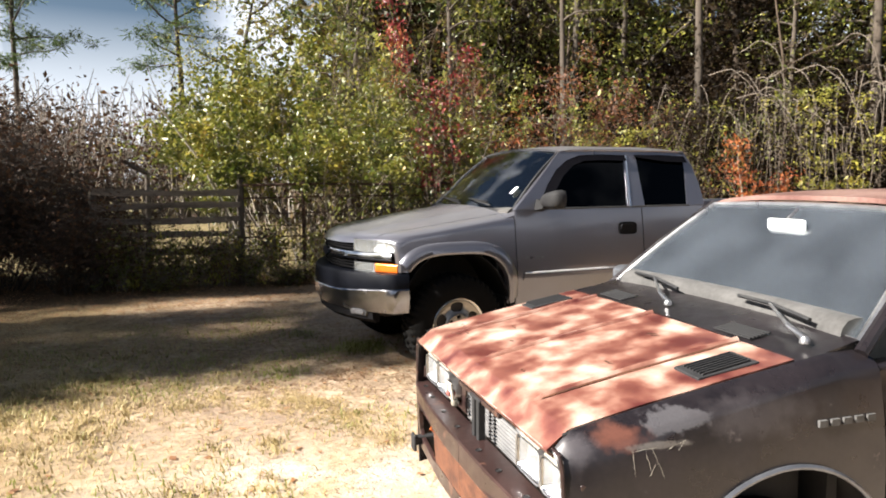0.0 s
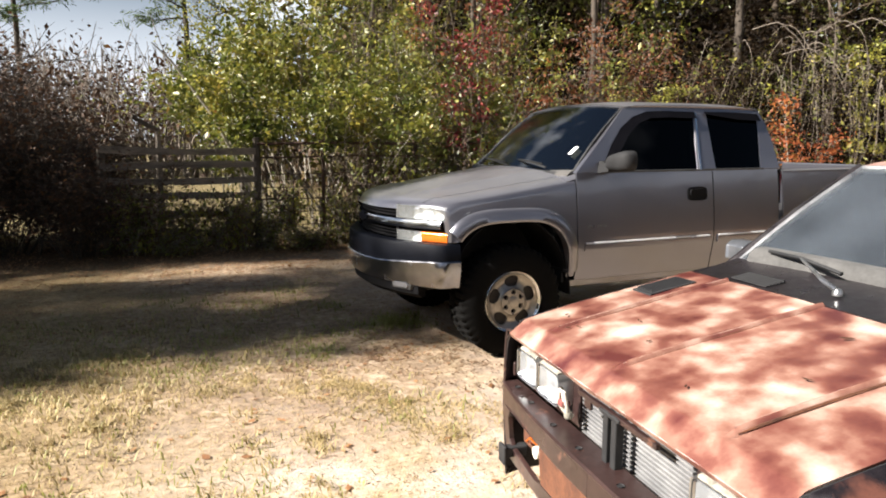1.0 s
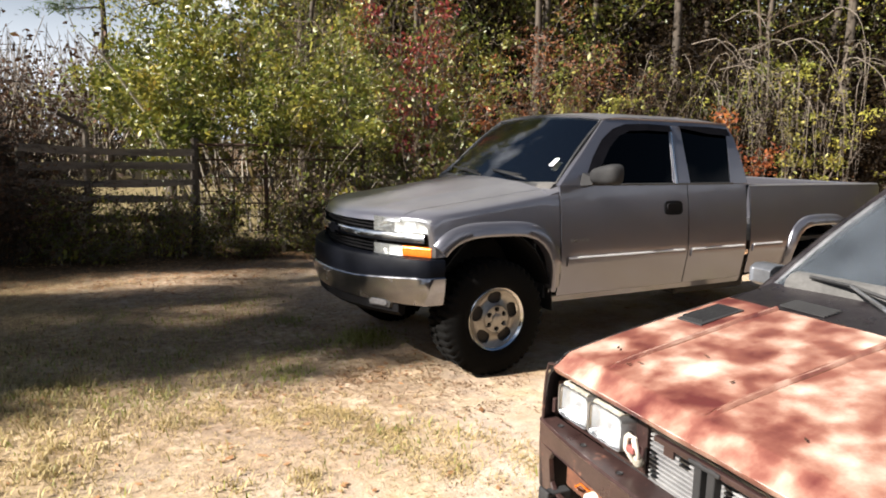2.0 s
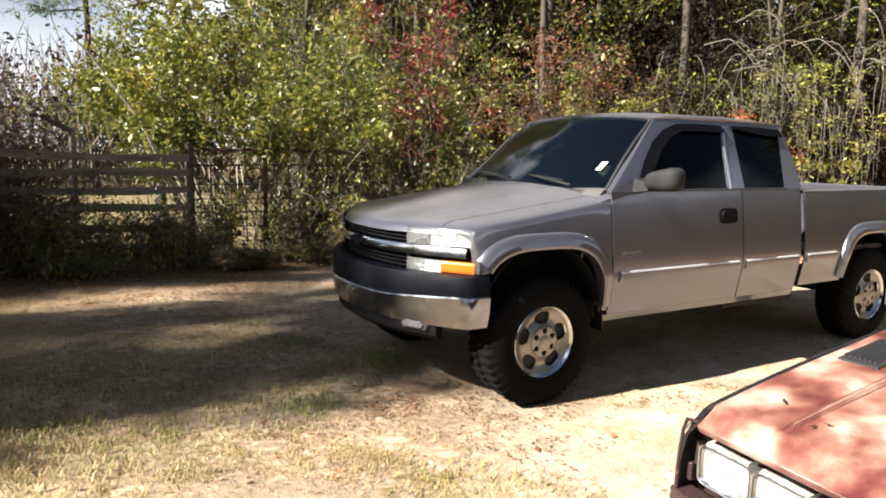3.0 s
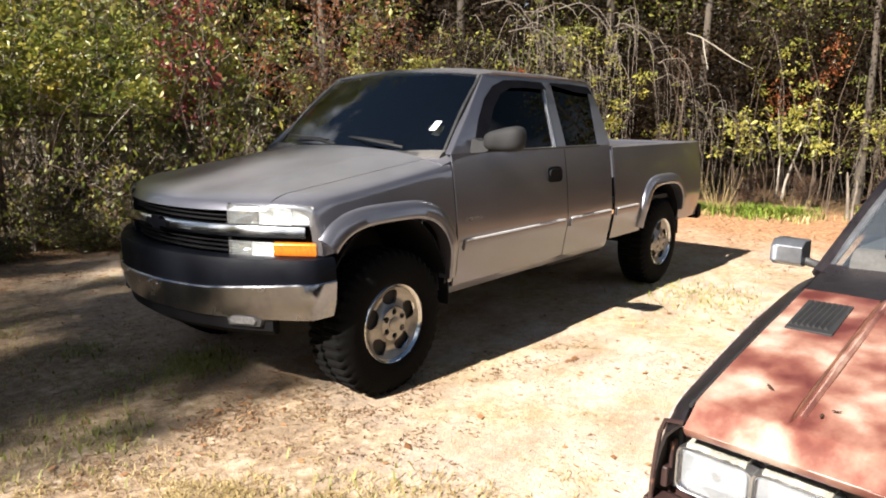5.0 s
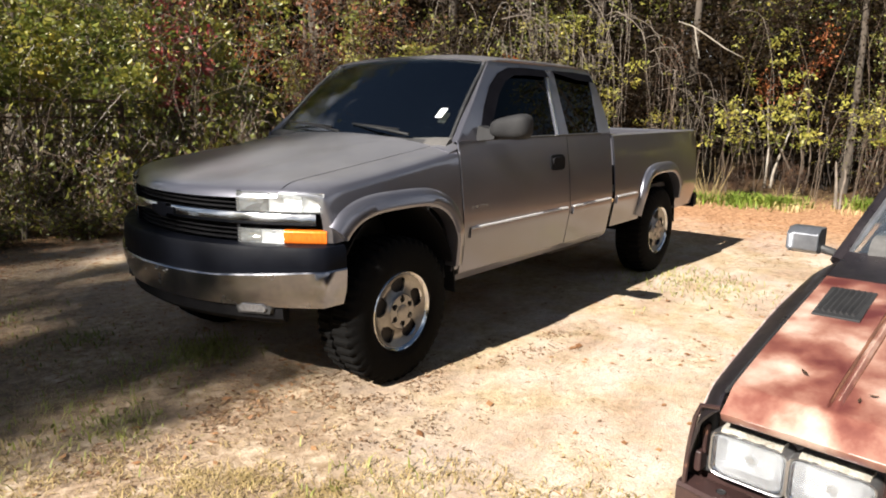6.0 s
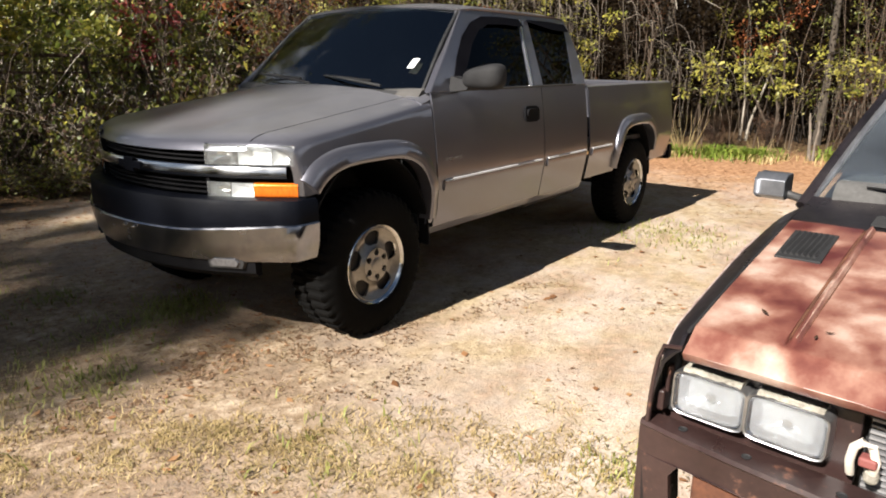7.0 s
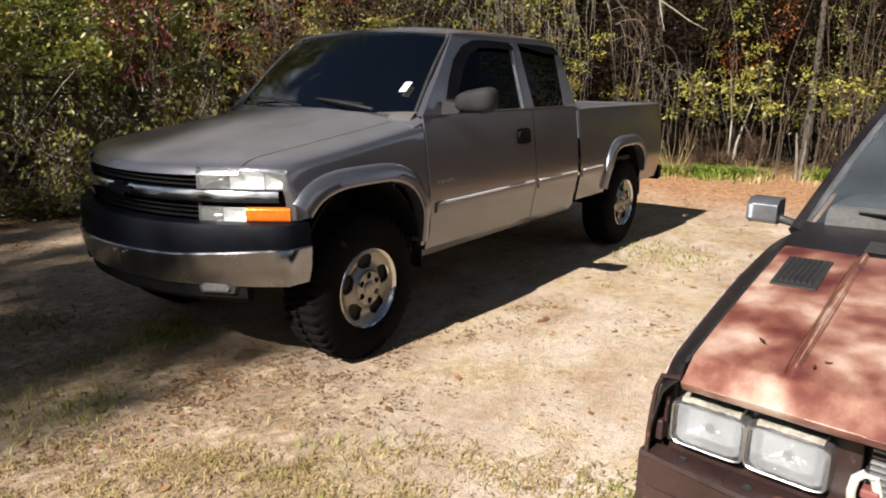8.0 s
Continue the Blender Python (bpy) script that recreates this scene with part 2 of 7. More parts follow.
def near_fender():
    """The weathered brown paint with a primed patch, a rubbed orange one and bare flecks."""
    m = M["fender_brown"].copy()
    m.name = "patched_brown_paint"
    nt = m.node_tree
    p = nt.nodes["Principled BSDF"]
    col = p.inputs["Base Color"].links[0].from_socket
    wob, fine = noise_tex(nt, 22, 4, 0.6), noise_tex(nt, 160, 2)
    for centre, size, paint, soft in (((0.34, -0.77, 0.905), (0.13, 0.2, 0.04), (0.085, 0.082, 0.088), 0.2), ((0.17, -0.76, 0.875), (0.085, 0.2, 0.04), (0.13, 0.052, 0.036), 0.6), ((0.05, -0.75, 0.85), (0.06, 0.2, 0.04), (0.06, 0.055, 0.06), 0.7), ((0.28, -0.77, 0.848), (0.10, 0.2, 0.012), (0.12, 0.11, 0.1), 0.4), ((0.6, -0.78, 0.90), (0.2, 0.2, 0.06), (0.05, 0.044, 0.046), 0.7)):
        co, mp, ln = nt.nodes.new("ShaderNodeTexCoord"), nt.nodes.new("ShaderNodeMapping"), nt.nodes.new("ShaderNodeVectorMath")
        mp.inputs["Scale"].default_value = tuple(1 / q for q in size)
        mp.inputs["Location"].default_value = tuple(-c / q for c, q in zip(centre, size))
        ln.operation = "LENGTH"
        nt.links.new(co.outputs["Object"], mp.inputs["Vector"])
        nt.links.new(mp.outputs["Vector"], ln.inputs[0])
        ad = nt.nodes.new("ShaderNodeMath")
        ad.operation, ad.inputs[1].default_value = "MULTIPLY_ADD", 1.6
        nt.links.new(wob, ad.inputs[0])
        nt.links.new(ln.outputs["Value"], ad.inputs[2])
        mask = ramp(nt, [(0.80 - soft * 0.3, (0.85,) * 3), (0.80 + soft * 0.25, (0, 0, 0))], mixed(nt, 0.5, ad.outputs[0], (0, 0, 0)))
        col = mixed(nt, mixed(nt, 1.0, mask, ramp(nt, [(0.3, (0.85,) * 3), (0.6, (1, 1, 1))], fine), "MULTIPLY"), col, paint)
    nt.links.new(col, p.inputs["Base Color"])
    return m


M["near_fender"] = near_fender()
M["panel_brown"] = old_paint("rusty_brown_panel", (0.02, 0.0105, 0.010), (0.042, 0.023, 0.021), (0.13, 0.062, 0.042), 0.26, 0.055)
M["roof_brown"] = old_paint("faded_roof_paint", (0.14, 0.07, 0.06), (0.26, 0.16, 0.135), (0.4, 0.28, 0.24), 0.35, 0.0)
# pale colour that paints the sunlit crest of the hood ridges
M["crest"] = surface("ridge_highlight_paint", (0.24, 0.12, 0.095), (0.42, 0.28, 0.22), 0.5, scale=30, bump=0.2)
M["chip"] = surface("chipped_bare_edge", (0.2, 0.12, 0.11), (0.56, 0.46, 0.42), 0.6, scale=40, bump=0.3)
M["old_trim"] = surface("dull_trim", (0.35, 0.35, 0.36), (0.6, 0.6, 0.6), 0.25, 0.9, bump=0.1)
M["vent_black"] = surface("faded_black_vent", (0.008, 0.008, 0.009), (0.02, 0.02, 0.021), 0.7)
M["radiator"] = surface("radiator_fins", (0.22, 0.22, 0.23), (0.4, 0.4, 0.4), 0.45, 0.5)
M["hose"] = surface("bleached_hose", (0.55, 0.5, 0.42), (0.75, 0.7, 0.62), 0.55)
M["dusty_glass"] = glass_material("dusty_glass", (0.86, 0.9, 0.91), 0.03, (0.45, 0.5, 0.58), 1.55, 0.03)
M["shell_grey"] = surface("dark_grey_shell", (0.014, 0.014, 0.0145), (0.026, 0.026, 0.027), 0.6, bump=0.3, fine=150)
M["shell_grey"].node_tree.nodes["Principled BSDF"].inputs["Specular IOR Level"].default_value = 0.2
M["steel_shell"] = surface("dull_steel_shell", (0.12, 0.13, 0.15), (0.22, 0.23, 0.25), 0.25, 0.7, bump=0.05)
M["mirror"] = surface("mirror_silver", (0.85, 0.86, 0.87), (0.9, 0.9, 0.9), 0.03, 1.0, bump=0, rough2=0.05)
M["rust"] = surface("rust", (0.05, 0.02, 0.012), (0.16, 0.062, 0.03), 0.8, 0.1, bump=0.5, scale=14)
M["seat_red"] = surface("faded_red_vinyl", (0.16, 0.045, 0.04), (0.24, 0.08, 0.07), 0.6)
M["dash"] = surface("sun_bleached_dash", (0.045, 0.044, 0.042), (0.10, 0.098, 0.095), 0.8)

M["bark"] = surface("grey_bark", (0.045, 0.033, 0.023), (0.14, 0.108, 0.08), 0.9, scale=5, fine=30, bump=0.8, stretch=(1, 1, 0.25))
M["bark_dark"] = surface("dark_bark", (0.03, 0.024, 0.018), (0.10, 0.08, 0.06), 0.9, scale=5, fine=30, bump=0.8, stretch=(1, 1, 0.25))
M["bark_pale"] = surface("pale_bark", (0.22, 0.19, 0.15), (0.42, 0.38, 0.32), 0.85, scale=6, fine=40, bump=0.6, stretch=(1, 1, 0.25))
M["twig"] = surface("grey_twig", (0.085, 0.069, 0.053), (0.22, 0.185, 0.15), 0.9, bump=0.3)
M["twig_mid"] = surface("brown_twig", (0.038, 0.026, 0.017), (0.11, 0.08, 0.055), 0.9, bump=0.3)
M["twig_dark"] = surface("dark_twig", (0.018, 0.012, 0.008), (0.05, 0.036, 0.025), 0.9, bump=0.3)
M["old_pipe"] = surface("brown_rusted_pipe", (0.03, 0.018, 0.012), (0.10, 0.055, 0.035), 0.85, bump=0.4)
M["old_wood"] = surface("weathered_rail_wood", (0.06, 0.048, 0.038), (0.21, 0.175, 0.14), 0.9, stretch=(0.15, 1, 1), bump=0.7)
# twig colour darkened to carry the shade inside the woods
M["twig_shaded"] = surface("shade_dark_twig", (0.008, 0.0055, 0.004), (0.022, 0.015, 0.010), 0.95, bump=0.3)
M["leaf_green"] = leaf_material("shrub_leaf", [(0.0, (0.03, 0.042, 0.010)), (0.32, (0.072, 0.095, 0.016)), (0.58, (0.165, 0.172, 0.028)), (0.82, (0.38, 0.325, 0.055)), (1.0, (0.34, 0.17, 0.05))], 0.38)
M["leaf_yellow"] = leaf_material("yellowing_leaf", [(0.0, (0.06, 0.08, 0.016)), (0.4, (0.13, 0.145, 0.028)), (0.7, (0.23, 0.215, 0.042)), (0.9, (0.34, 0.28, 0.06)), (1.0, (0.35, 0.15, 0.05))], 0.45)
M["leaf_lime"] = leaf_material("yellow_green_leaf", [(0.0, (0.12, 0.15, 0.03)), (0.5, (0.32, 0.31, 0.055)), (0.9, (0.52, 0.44, 0.1)), (1.0, (0.4, 0.25, 0.06))], 0.42)
M["leaf_red"] = leaf_material("red_vine_leaf", [(0.0, (0.08, 0.012, 0.015)), (0.5, (0.22, 0.03, 0.035)), (0.8, (0.32, 0.075, 0.045)), (1.0, (0.3, 0.16, 0.05))], 0.45)
M["leaf_orange"] = leaf_material("orange_leaf", [(0.0, (0.13, 0.03, 0.015)), (0.5, (0.3, 0.085, 0.03)), (0.8, (0.42, 0.16, 0.045)), (1.0, (0.24, 0.18, 0.05))], 0.5)
M["leaf_brown"] = leaf_material("brown_dead_leaf", [(0.0, (0.02, 0.011, 0.006)), (0.5, (0.06, 0.03, 0.015)), (0.85, (0.15, 0.07, 0.03)), (1.0, (0.10, 0.10, 0.022))], 0.7, 0.2)
M["leaf_russet"] = leaf_material("russet_leaf", [(0.0, (0.05, 0.022, 0.012)), (0.45, (0.13, 0.05, 0.022)), (0.8, (0.26, 0.095, 0.035)), (1.0, (0.2, 0.15, 0.04))], 0.55)
# leaf colour far below real foliage, the woods' deep shade painted in
M["leaf_shaded"] = leaf_material("shade_dark_leaf", [(0.0, (0.006, 0.004, 0.002)), (0.5, (0.015, 0.009, 0.004)), (0.85, (0.03, 0.019, 0.008)), (1.0, (0.07, 0.045, 0.015))], 0.6, 0.2)
M["leaf_shaded"].node_tree.nodes["Principled BSDF"].inputs["Specular IOR Level"].default_value = 0.1
M["leaf_dark"] = leaf_material("dark_woodland_leaf", [(0.0, (0.018, 0.017, 0.006)), (0.45, (0.06, 0.048, 0.014)), (0.75, (0.11, 0.073, 0.022)), (1.0, (0.18, 0.085, 0.03))], 0.6, 0.25)
M["needle"] = leaf_material("pine_needles", [(0.0, (0.03, 0.055, 0.012)), (0.6, (0.07, 0.11, 0.025)), (1.0, (0.14, 0.15, 0.04))], 0.5, 0.25)
M["straw"] = leaf_material("dry_grass", [(0.0, (0.24, 0.165, 0.068)), (0.5, (0.42, 0.315, 0.14)), (0.85, (0.56, 0.445, 0.235)), (1.0, (0.22, 0.22, 0.07))], 0.6, 0.2)
M["crumb"] = leaf_material("litter_crumb", [(0.0, (0.09, 0.05, 0.025)), (0.5, (0.2, 0.115, 0.06)), (1.0, (0.34, 0.22, 0.13))], 0.7, 0.1)
M["tuft"] = leaf_material("dead_tuft_grass", [(0.0, (0.16, 0.13, 0.04)), (0.4, (0.34, 0.26, 0.11)), (0.8, (0.5, 0.4, 0.2)), (1.0, (0.18, 0.2, 0.05))], 0.6, 0.25)
M["grass"] = leaf_material("green_grass", [(0.0, (0.17, 0.19, 0.04)), (0.6, (0.3, 0.31, 0.08)), (1.0, (0.4, 0.34, 0.14))], 0.5, 0.3)
M["weed"] = leaf_material("green_weed", [(0.0, (0.09, 0.14, 0.02)), (0.6, (0.2, 0.28, 0.04)), (1.0, (0.36, 0.36, 0.08))], 0.5, 0.35)
M["litter"] = leaf_material("fallen_leaf", [(0.0, (0.09, 0.04, 0.02)), (0.4, (0.24, 0.11, 0.045)), (0.8, (0.4, 0.22, 0.1)), (1.0, (0.55, 0.42, 0.25))], 0.7, 0.1)


def ground_material():
    m, nt, p = material("sandy_ground")
    n_big, n_mid, n_fine, n_grit = noise_tex(nt, 0.55, 5), noise_tex(nt, 2.6, 6, 0.6), noise_tex(nt, 14, 6, 0.65), noise_tex(nt, 90, 3)
    sand = ramp(nt, [(0.3, (0.44, 0.36, 0.3)), (0.7, (0.69, 0.63, 0.565))], mixed(nt, 0.4, n_mid, n_grit))
    sand = mixed(nt, 0.5, sand, ramp(nt, [(0.35, (0.62, 0.5, 0.37)), (0.5, (1.0, 0.98, 0.94)), (0.62, (1.22, 1.19, 1.17))], noise_tex(nt, 2.2, 6, 0.65)), "MULTIPLY")
    straw = ramp(nt, [(0.3, (0.27, 0.195, 0.11)), (0.7, (0.55, 0.45, 0.3))], mixed(nt, 0.5, n_fine, n_grit))
    col = mixed(nt, ramp(nt, [(0.42, (0, 0, 0)), (0.58, (1, 1, 1))], mixed(nt, 0.45, n_mid, n_big)), sand, straw)
    dead = ramp(nt, [(0.3, (0.15, 0.1, 0.048)), (0.5, (0.27, 0.2, 0.1)), (0.7, (0.42, 0.335, 0.195))], mixed(nt, 0.5, n_fine, n_mid))
    crumbs = ramp(nt, [(0.3, (0.19, 0.12, 0.075)), (0.7, (0.44, 0.31, 0.22))], n_fine)
    col = mixed(nt, ramp(nt, [(0.47, (0, 0, 0)), (0.62, (0.85, 0.85, 0.85))], mixed(nt, 0.35, noise_tex(nt, 1.4, 7, 0.68, (0.6, 1.3, 1)), n_fine)), col, crumbs)
    litter = ramp(nt, [(0.3, (0.2, 0.095, 0.045)), (0.7, (0.5, 0.3, 0.17))], n_fine)
    # the leaf strewn lane lies beyond the pickup's tail, the darker brown ground under the trees
    co, sx = nt.nodes.new("ShaderNodeTexCoord"), nt.nodes.new("ShaderNodeSeparateXYZ")
    nt.links.new(co.outputs["Object"], sx.inputs["Vector"])

    def band(axis, lo, hi, spread):
        mr, mu = nt.nodes.new("ShaderNodeMapRange"), nt.nodes.new("ShaderNodeMath")
        mu.operation, mu.inputs[1].default_value = "MULTIPLY_ADD", spread
        nt.links.new(n_mid, mu.inputs[0])
        nt.links.new(sx.outputs[axis], mu.inputs[2])
        mr.inputs["From Min"].default_value, mr.inputs["From Max"].default_value = lo, hi
        nt.links.new(mu.outputs[0], mr.inputs["Value"])
        return mr.outputs["Result"]

    # trodden bare dirt in front of the pickup, under the trees
    dirt = ramp(nt, [(0.32, (0.1, 0.064, 0.036)), (0.5, (0.25, 0.172, 0.107)), (0.68, (0.54, 0.45, 0.35))], mixed(nt, 0.5, n_fine, n_mid))
    where = mixed(nt, 1.0, band("Y", -1.7, -0.5, 1.4), band("X", 0.9, -0.3, 1.0), "MULTIPLY")
    col = mixed(nt, mixed(nt, 1.0, where, (0.8, 0.8, 0.8), "MULTIPLY"), col, dirt)
    col = mixed(nt, band("X", -1.3, -2.6, 1.4), col, mixed(nt, 0.75, col, dead))
    col = mixed(nt, band("X", 6.2, 9.0, 1.6), col, litter)
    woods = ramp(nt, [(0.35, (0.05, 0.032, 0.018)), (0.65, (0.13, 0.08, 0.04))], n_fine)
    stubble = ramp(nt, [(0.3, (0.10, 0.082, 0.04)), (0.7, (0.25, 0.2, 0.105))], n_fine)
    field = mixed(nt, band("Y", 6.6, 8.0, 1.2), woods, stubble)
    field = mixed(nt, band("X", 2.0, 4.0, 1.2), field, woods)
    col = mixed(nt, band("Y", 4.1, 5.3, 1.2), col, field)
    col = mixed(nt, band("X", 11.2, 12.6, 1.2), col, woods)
    nt.links.new(mixed(nt, 0.5, col, ramp(nt, [(0.35, (0.55, 0.53, 0.5)), (0.65, (1.22, 1.21, 1.2))], mixed(nt, 0.35, n_fine, n_grit)), "MULTIPLY"), p.inputs["Base Color"])
    p.inputs["Roughness"].default_value = 0.95
    p.inputs["Specular IOR Level"].default_value = 0.15
    bumped(nt, p, mixed(nt, 0.3, n_fine, n_grit), 0.5, 0.03)
    return m


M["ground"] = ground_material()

# ---- building helpers ----
def ground_z(x, y):
    z = -0.011 * max(0, min(x, 3.6) - 1.0) - 0.03 * max(0, min(x, 7.0) - 3.6) / 1.0
    soft = min(1.0, max(0.0, (abs(y + 1) - 4.0) / 4.0))
    return z + 0.02 * noise.noise((x * 0.9, y * 0.9, 3.1)) * (0.3 + soft) + 0.10 * soft * noise.noise((x * 0.25, y * 0.25, 7.7))


def smooth(me, on=True):
    for f in me.polygons:
        f.use_smooth = on
    return me


def mesh_of(name, verts, faces, mat, flat=False):
    me = bpy.data.meshes.new(name)
    me.from_pydata([tuple(v) for v in verts], [], faces)
    me.materials.append(mat)
    smooth(me, not flat)
    return me


def part(name, src, mat=None, parent=None, label="", thick=0.0, bevel=0.0, flat=False, sharp=True):
    """One mesh object out of a bmesh or a mesh, under a thing or a part."""
    if isinstance(src, bmesh.types.BMesh):
        me = bpy.data.meshes.new(name)
        bmesh.ops.recalc_face_normals(src, faces=src.faces)
        src.to_mesh(me)
        src.free()
        me.materials.append(mat)
        smooth(me, not flat)
    else:
        me = src
    ob = new(name, me)
    ob.parent = parent
    if "lamp_glass" in me.materials[0].name:
        ob.visible_shadow = False
    if label:
        ob["label"] = label
    if thick:
        s = ob.modifiers.new("thickness", "SOLIDIFY")
        s.thickness, s.offset = thick, 0
    if bevel:
        b = ob.modifiers.new("edges", "BEVEL")
        b.width, b.segments, b.limit_method, b.angle_limit = bevel, 2, "ANGLE", radians(35)
        b.harden_normals = True
    if sharp and not flat and not bevel:
        try:
            me.set_sharp_from_angle(angle=radians(38))
        except AttributeError:
            pass
    if thick:
        # the rim of a sheet is a hard edge
        uses = collections.Counter(k for f in me.polygons for k in f.edge_keys)
        for e in me.edges:
            if uses[e.key] == 1:
                e.use_edge_sharp = True
    return ob


def thing(name, label, category, m=None, group="", kind=""):
    ob = new(name)
    if m is not None:
        ob.matrix_world = m
    return tagged(ob, label, category, group, kind)


def box(bm, lo, hi, m=None):
    r = bmesh.ops.create_cube(bm, size=1)["verts"]
    for v in r:
        v.co = Vector([lo[k] + (v.co[k] + 0.5) * (hi[k] - lo[k]) for k in range(3)])
        if m is not None:
            v.co = m @ v.co
    return bm


def boxes(*spans):
    bm = bmesh.new()
    for lo, hi in spans:
        box(bm, lo, hi)
    return bm


def grid(rows, close_u=False, close_v=False):
    """A quad sheet through rows of points."""
    bm = bmesh.new()
    vs = [[bm.verts.new(p) for p in r] for r in rows]
    nu, nv = len(vs), len(vs[0])
    for i in range(nu if close_u else nu - 1):
        for j in range(nv if close_v else nv - 1):
            q = [vs[i][j], vs[(i + 1) % nu][j], vs[(i + 1) % nu][(j + 1) % nv], vs[i][(j + 1) % nv]]
            try:
                bm.faces.new(q)
            except ValueError:
                pass
    bmesh.ops.remove_doubles(bm, verts=bm.verts, dist=0.0004)
    return bm


def capped(bm):
    bmesh.ops.holes_fill(bm, edges=[e for e in bm.edges if e.is_boundary], sides=0)
    return bm


def strip(rails):
    """A closed bar: each rail is a loop of points round the section, in order along the bar."""
    return capped(grid(rails, close_v=True))


def prism(pts, place, depth, inward):
    """A plate out of a 2D outline: place(a, b) gives its outer point, inward its way into depth."""
    bm = bmesh.new()
    outer = [bm.verts.new(place(a, b)) for a, b in pts]
    inner = [bm.verts.new(Vector(place(a, b)) + Vector(inward) * depth) for a, b in pts]
    f1, f2 = bm.faces.new(outer), bm.faces.new(inner[::-1])
    n = len(pts)
    for i in range(n):
        bm.faces.new([outer[i], inner[i], inner[(i + 1) % n], outer[(i + 1) % n]])
    bmesh.ops.triangulate(bm, faces=[f1, f2])
    return bm


def lathe(profile, centre, axis="y", n=48):
    """Turns a profile of (along, radius) about an axis through centre."""
    rows = []
    for a, r in profile:
        row = []
        for k in range(n):
            t = 2 * math.pi * k / n
            c, s = r * math.cos(t), r * math.sin(t)
            row.append(Vector(centre) + Vector({"y": (c, a, s), "x": (a, c, s), "z": (c, s, a)}[axis]))
        rows.append(row)
    return grid(rows, close_v=True)


def tube_rows(pts, radii, n=6):
    rows, side = [], Vector((0.31, 0.87, 0.39))
    for i, p in enumerate(pts):
        d = (Vector(pts[min(i + 1, len(pts) - 1)]) - Vector(pts[max(i - 1, 0)])).normalized()
        a = d.cross(side)
        a = a.normalized() if a.length > 1e-4 else d.orthogonal().normalized()
        b = d.cross(a)
        r = radii[i] if isinstance(radii, (list, tuple)) else radii
        rows.append([Vector(p) + (a * math.cos(2 * math.pi * k / n) + b * math.sin(2 * math.pi * k / n)) * r for k in range(n)])
    return rows


def tube(pts, radii, n=8):
    return capped(grid(tube_rows(pts, radii, n), close_v=True))


class Bundle:
    """Collects many tubes and leaves as one mesh."""

    def __init__(self):
        self.v, self.f = [], []

    def tube(self, pts, radii, n=4):
        rows = tube_rows(pts, radii, n)
        o = len(self.v)
        for r in rows:
            self.v.extend(r)
        for i in range(len(rows) - 1):
            for k in range(n):
                a, b = o + i * n + k, o + i * n + (k + 1) % n
                self.f.append((a, b, b + n, a + n))

    def mesh(self, name, mat):
        return mesh_of(name, self.v, self.f, mat)


def leaf_mesh(name, places, size, mat, rng, narrow=0.5, droop=0.35, spread=0.35):
    """Folded leaves of four corners at the given places, in one mesh."""
    P = np.asarray(places, dtype=np.float64)
    n = len(P)
    d = rng.normal(size=(n, 3))
    d[:, 2] = d[:, 2] * 0.7 - droop
    d /= np.linalg.norm(d, axis=1)[:, None]
    s = np.cross(d, rng.normal(size=(n, 3)))
    s /= np.linalg.norm(s, axis=1)[:, None]
    up = np.cross(s, d)
    L = size * (1 + spread * rng.normal(size=n)).clip(0.4, 1.9)
    a, w = d * L[:, None], s * (L * narrow * 0.5)[:, None]
    fold = up * (L * 0.10)[:, None]
    V = np.empty((n, 4, 3))
    V[:, 0], V[:, 1], V[:, 2], V[:, 3] = P, P + a * 0.45 + w + fold, P + a, P + a * 0.45 - w + fold
    me = bpy.data.meshes.new(name)
    me.vertices.add(n * 4)
    me.vertices.foreach_set("co", V.ravel().astype(np.float32))
    me.loops.add(n * 6)
    tri = np.array([0, 1, 2, 0, 2, 3])
    me.loops.foreach_set("vertex_index", (np.arange(n)[:, None] * 4 + tri).ravel().astype(np.int32))
    me.polygons.add(n * 2)
    me.polygons.foreach_set("loop_start", (np.arange(n * 2) * 3).astype(np.int32))
    me.update(calc_edges=True)
    me.materials.append(mat)
    return me

# ---- the pickup ----
AX_F, AX_R, WHEEL_R = (0.02, 0.41), (3.645, 0.382), 0.412


def front_x(y, bulge=0.0):
    return -0.80 - bulge + 0.41 * abs(y) ** 2.2


def side_y(x, z):
    """Half width of the pickup's flank."""
    y = 0.955 - (0.035 * (z - 0.78) + 0.04 * ((z - 0.78) / 0.54) ** 2 if z > 0.78 else 0.17 * (0.78 - z))
    y -= 0.05 * (max(0, -x) / 0.55) ** 2 + 0.02 * (max(0, x - 4.1) / 0.5) ** 2
    return y


def cab_y(z):
    return 0.895 - (z - 1.32) * 0.36


def arch(x, centre, r, low):
    """Height of the wheel opening's edge above low."""
    dx = abs(x - centre[0]) / r
    return max(low, centre[1] + 1.12 * r * (1 - dx ** 3.4) ** (1 / 3.4)) if dx < 1 else low


def flank(x0, x1, low, high, s, arches=(), n=40, rows=14, lean=None):
    xs = list(np.linspace(x0, x1, n))
    for c, r in arches:
        for e in np.linspace(-1, 1, 61):
            xs.append(c[0] + r * math.sin(e * math.pi / 2))
    xs = sorted({round(x, 4) for x in xs if x0 <= x <= x1})
    out = []
    for x in xs:
        lo = max([low] + [arch(x, c, r, low) for c, r in arches])
        hi = high(x) if callable(high) else high
        col = []
        for k in range(rows):
            z = lo + (hi - lo) * k / (rows - 1)
            col.append((x, s * side_y(x, z), z))
        if lean:
            col += lean(x, s)
        out.append(col)
    return grid(out)


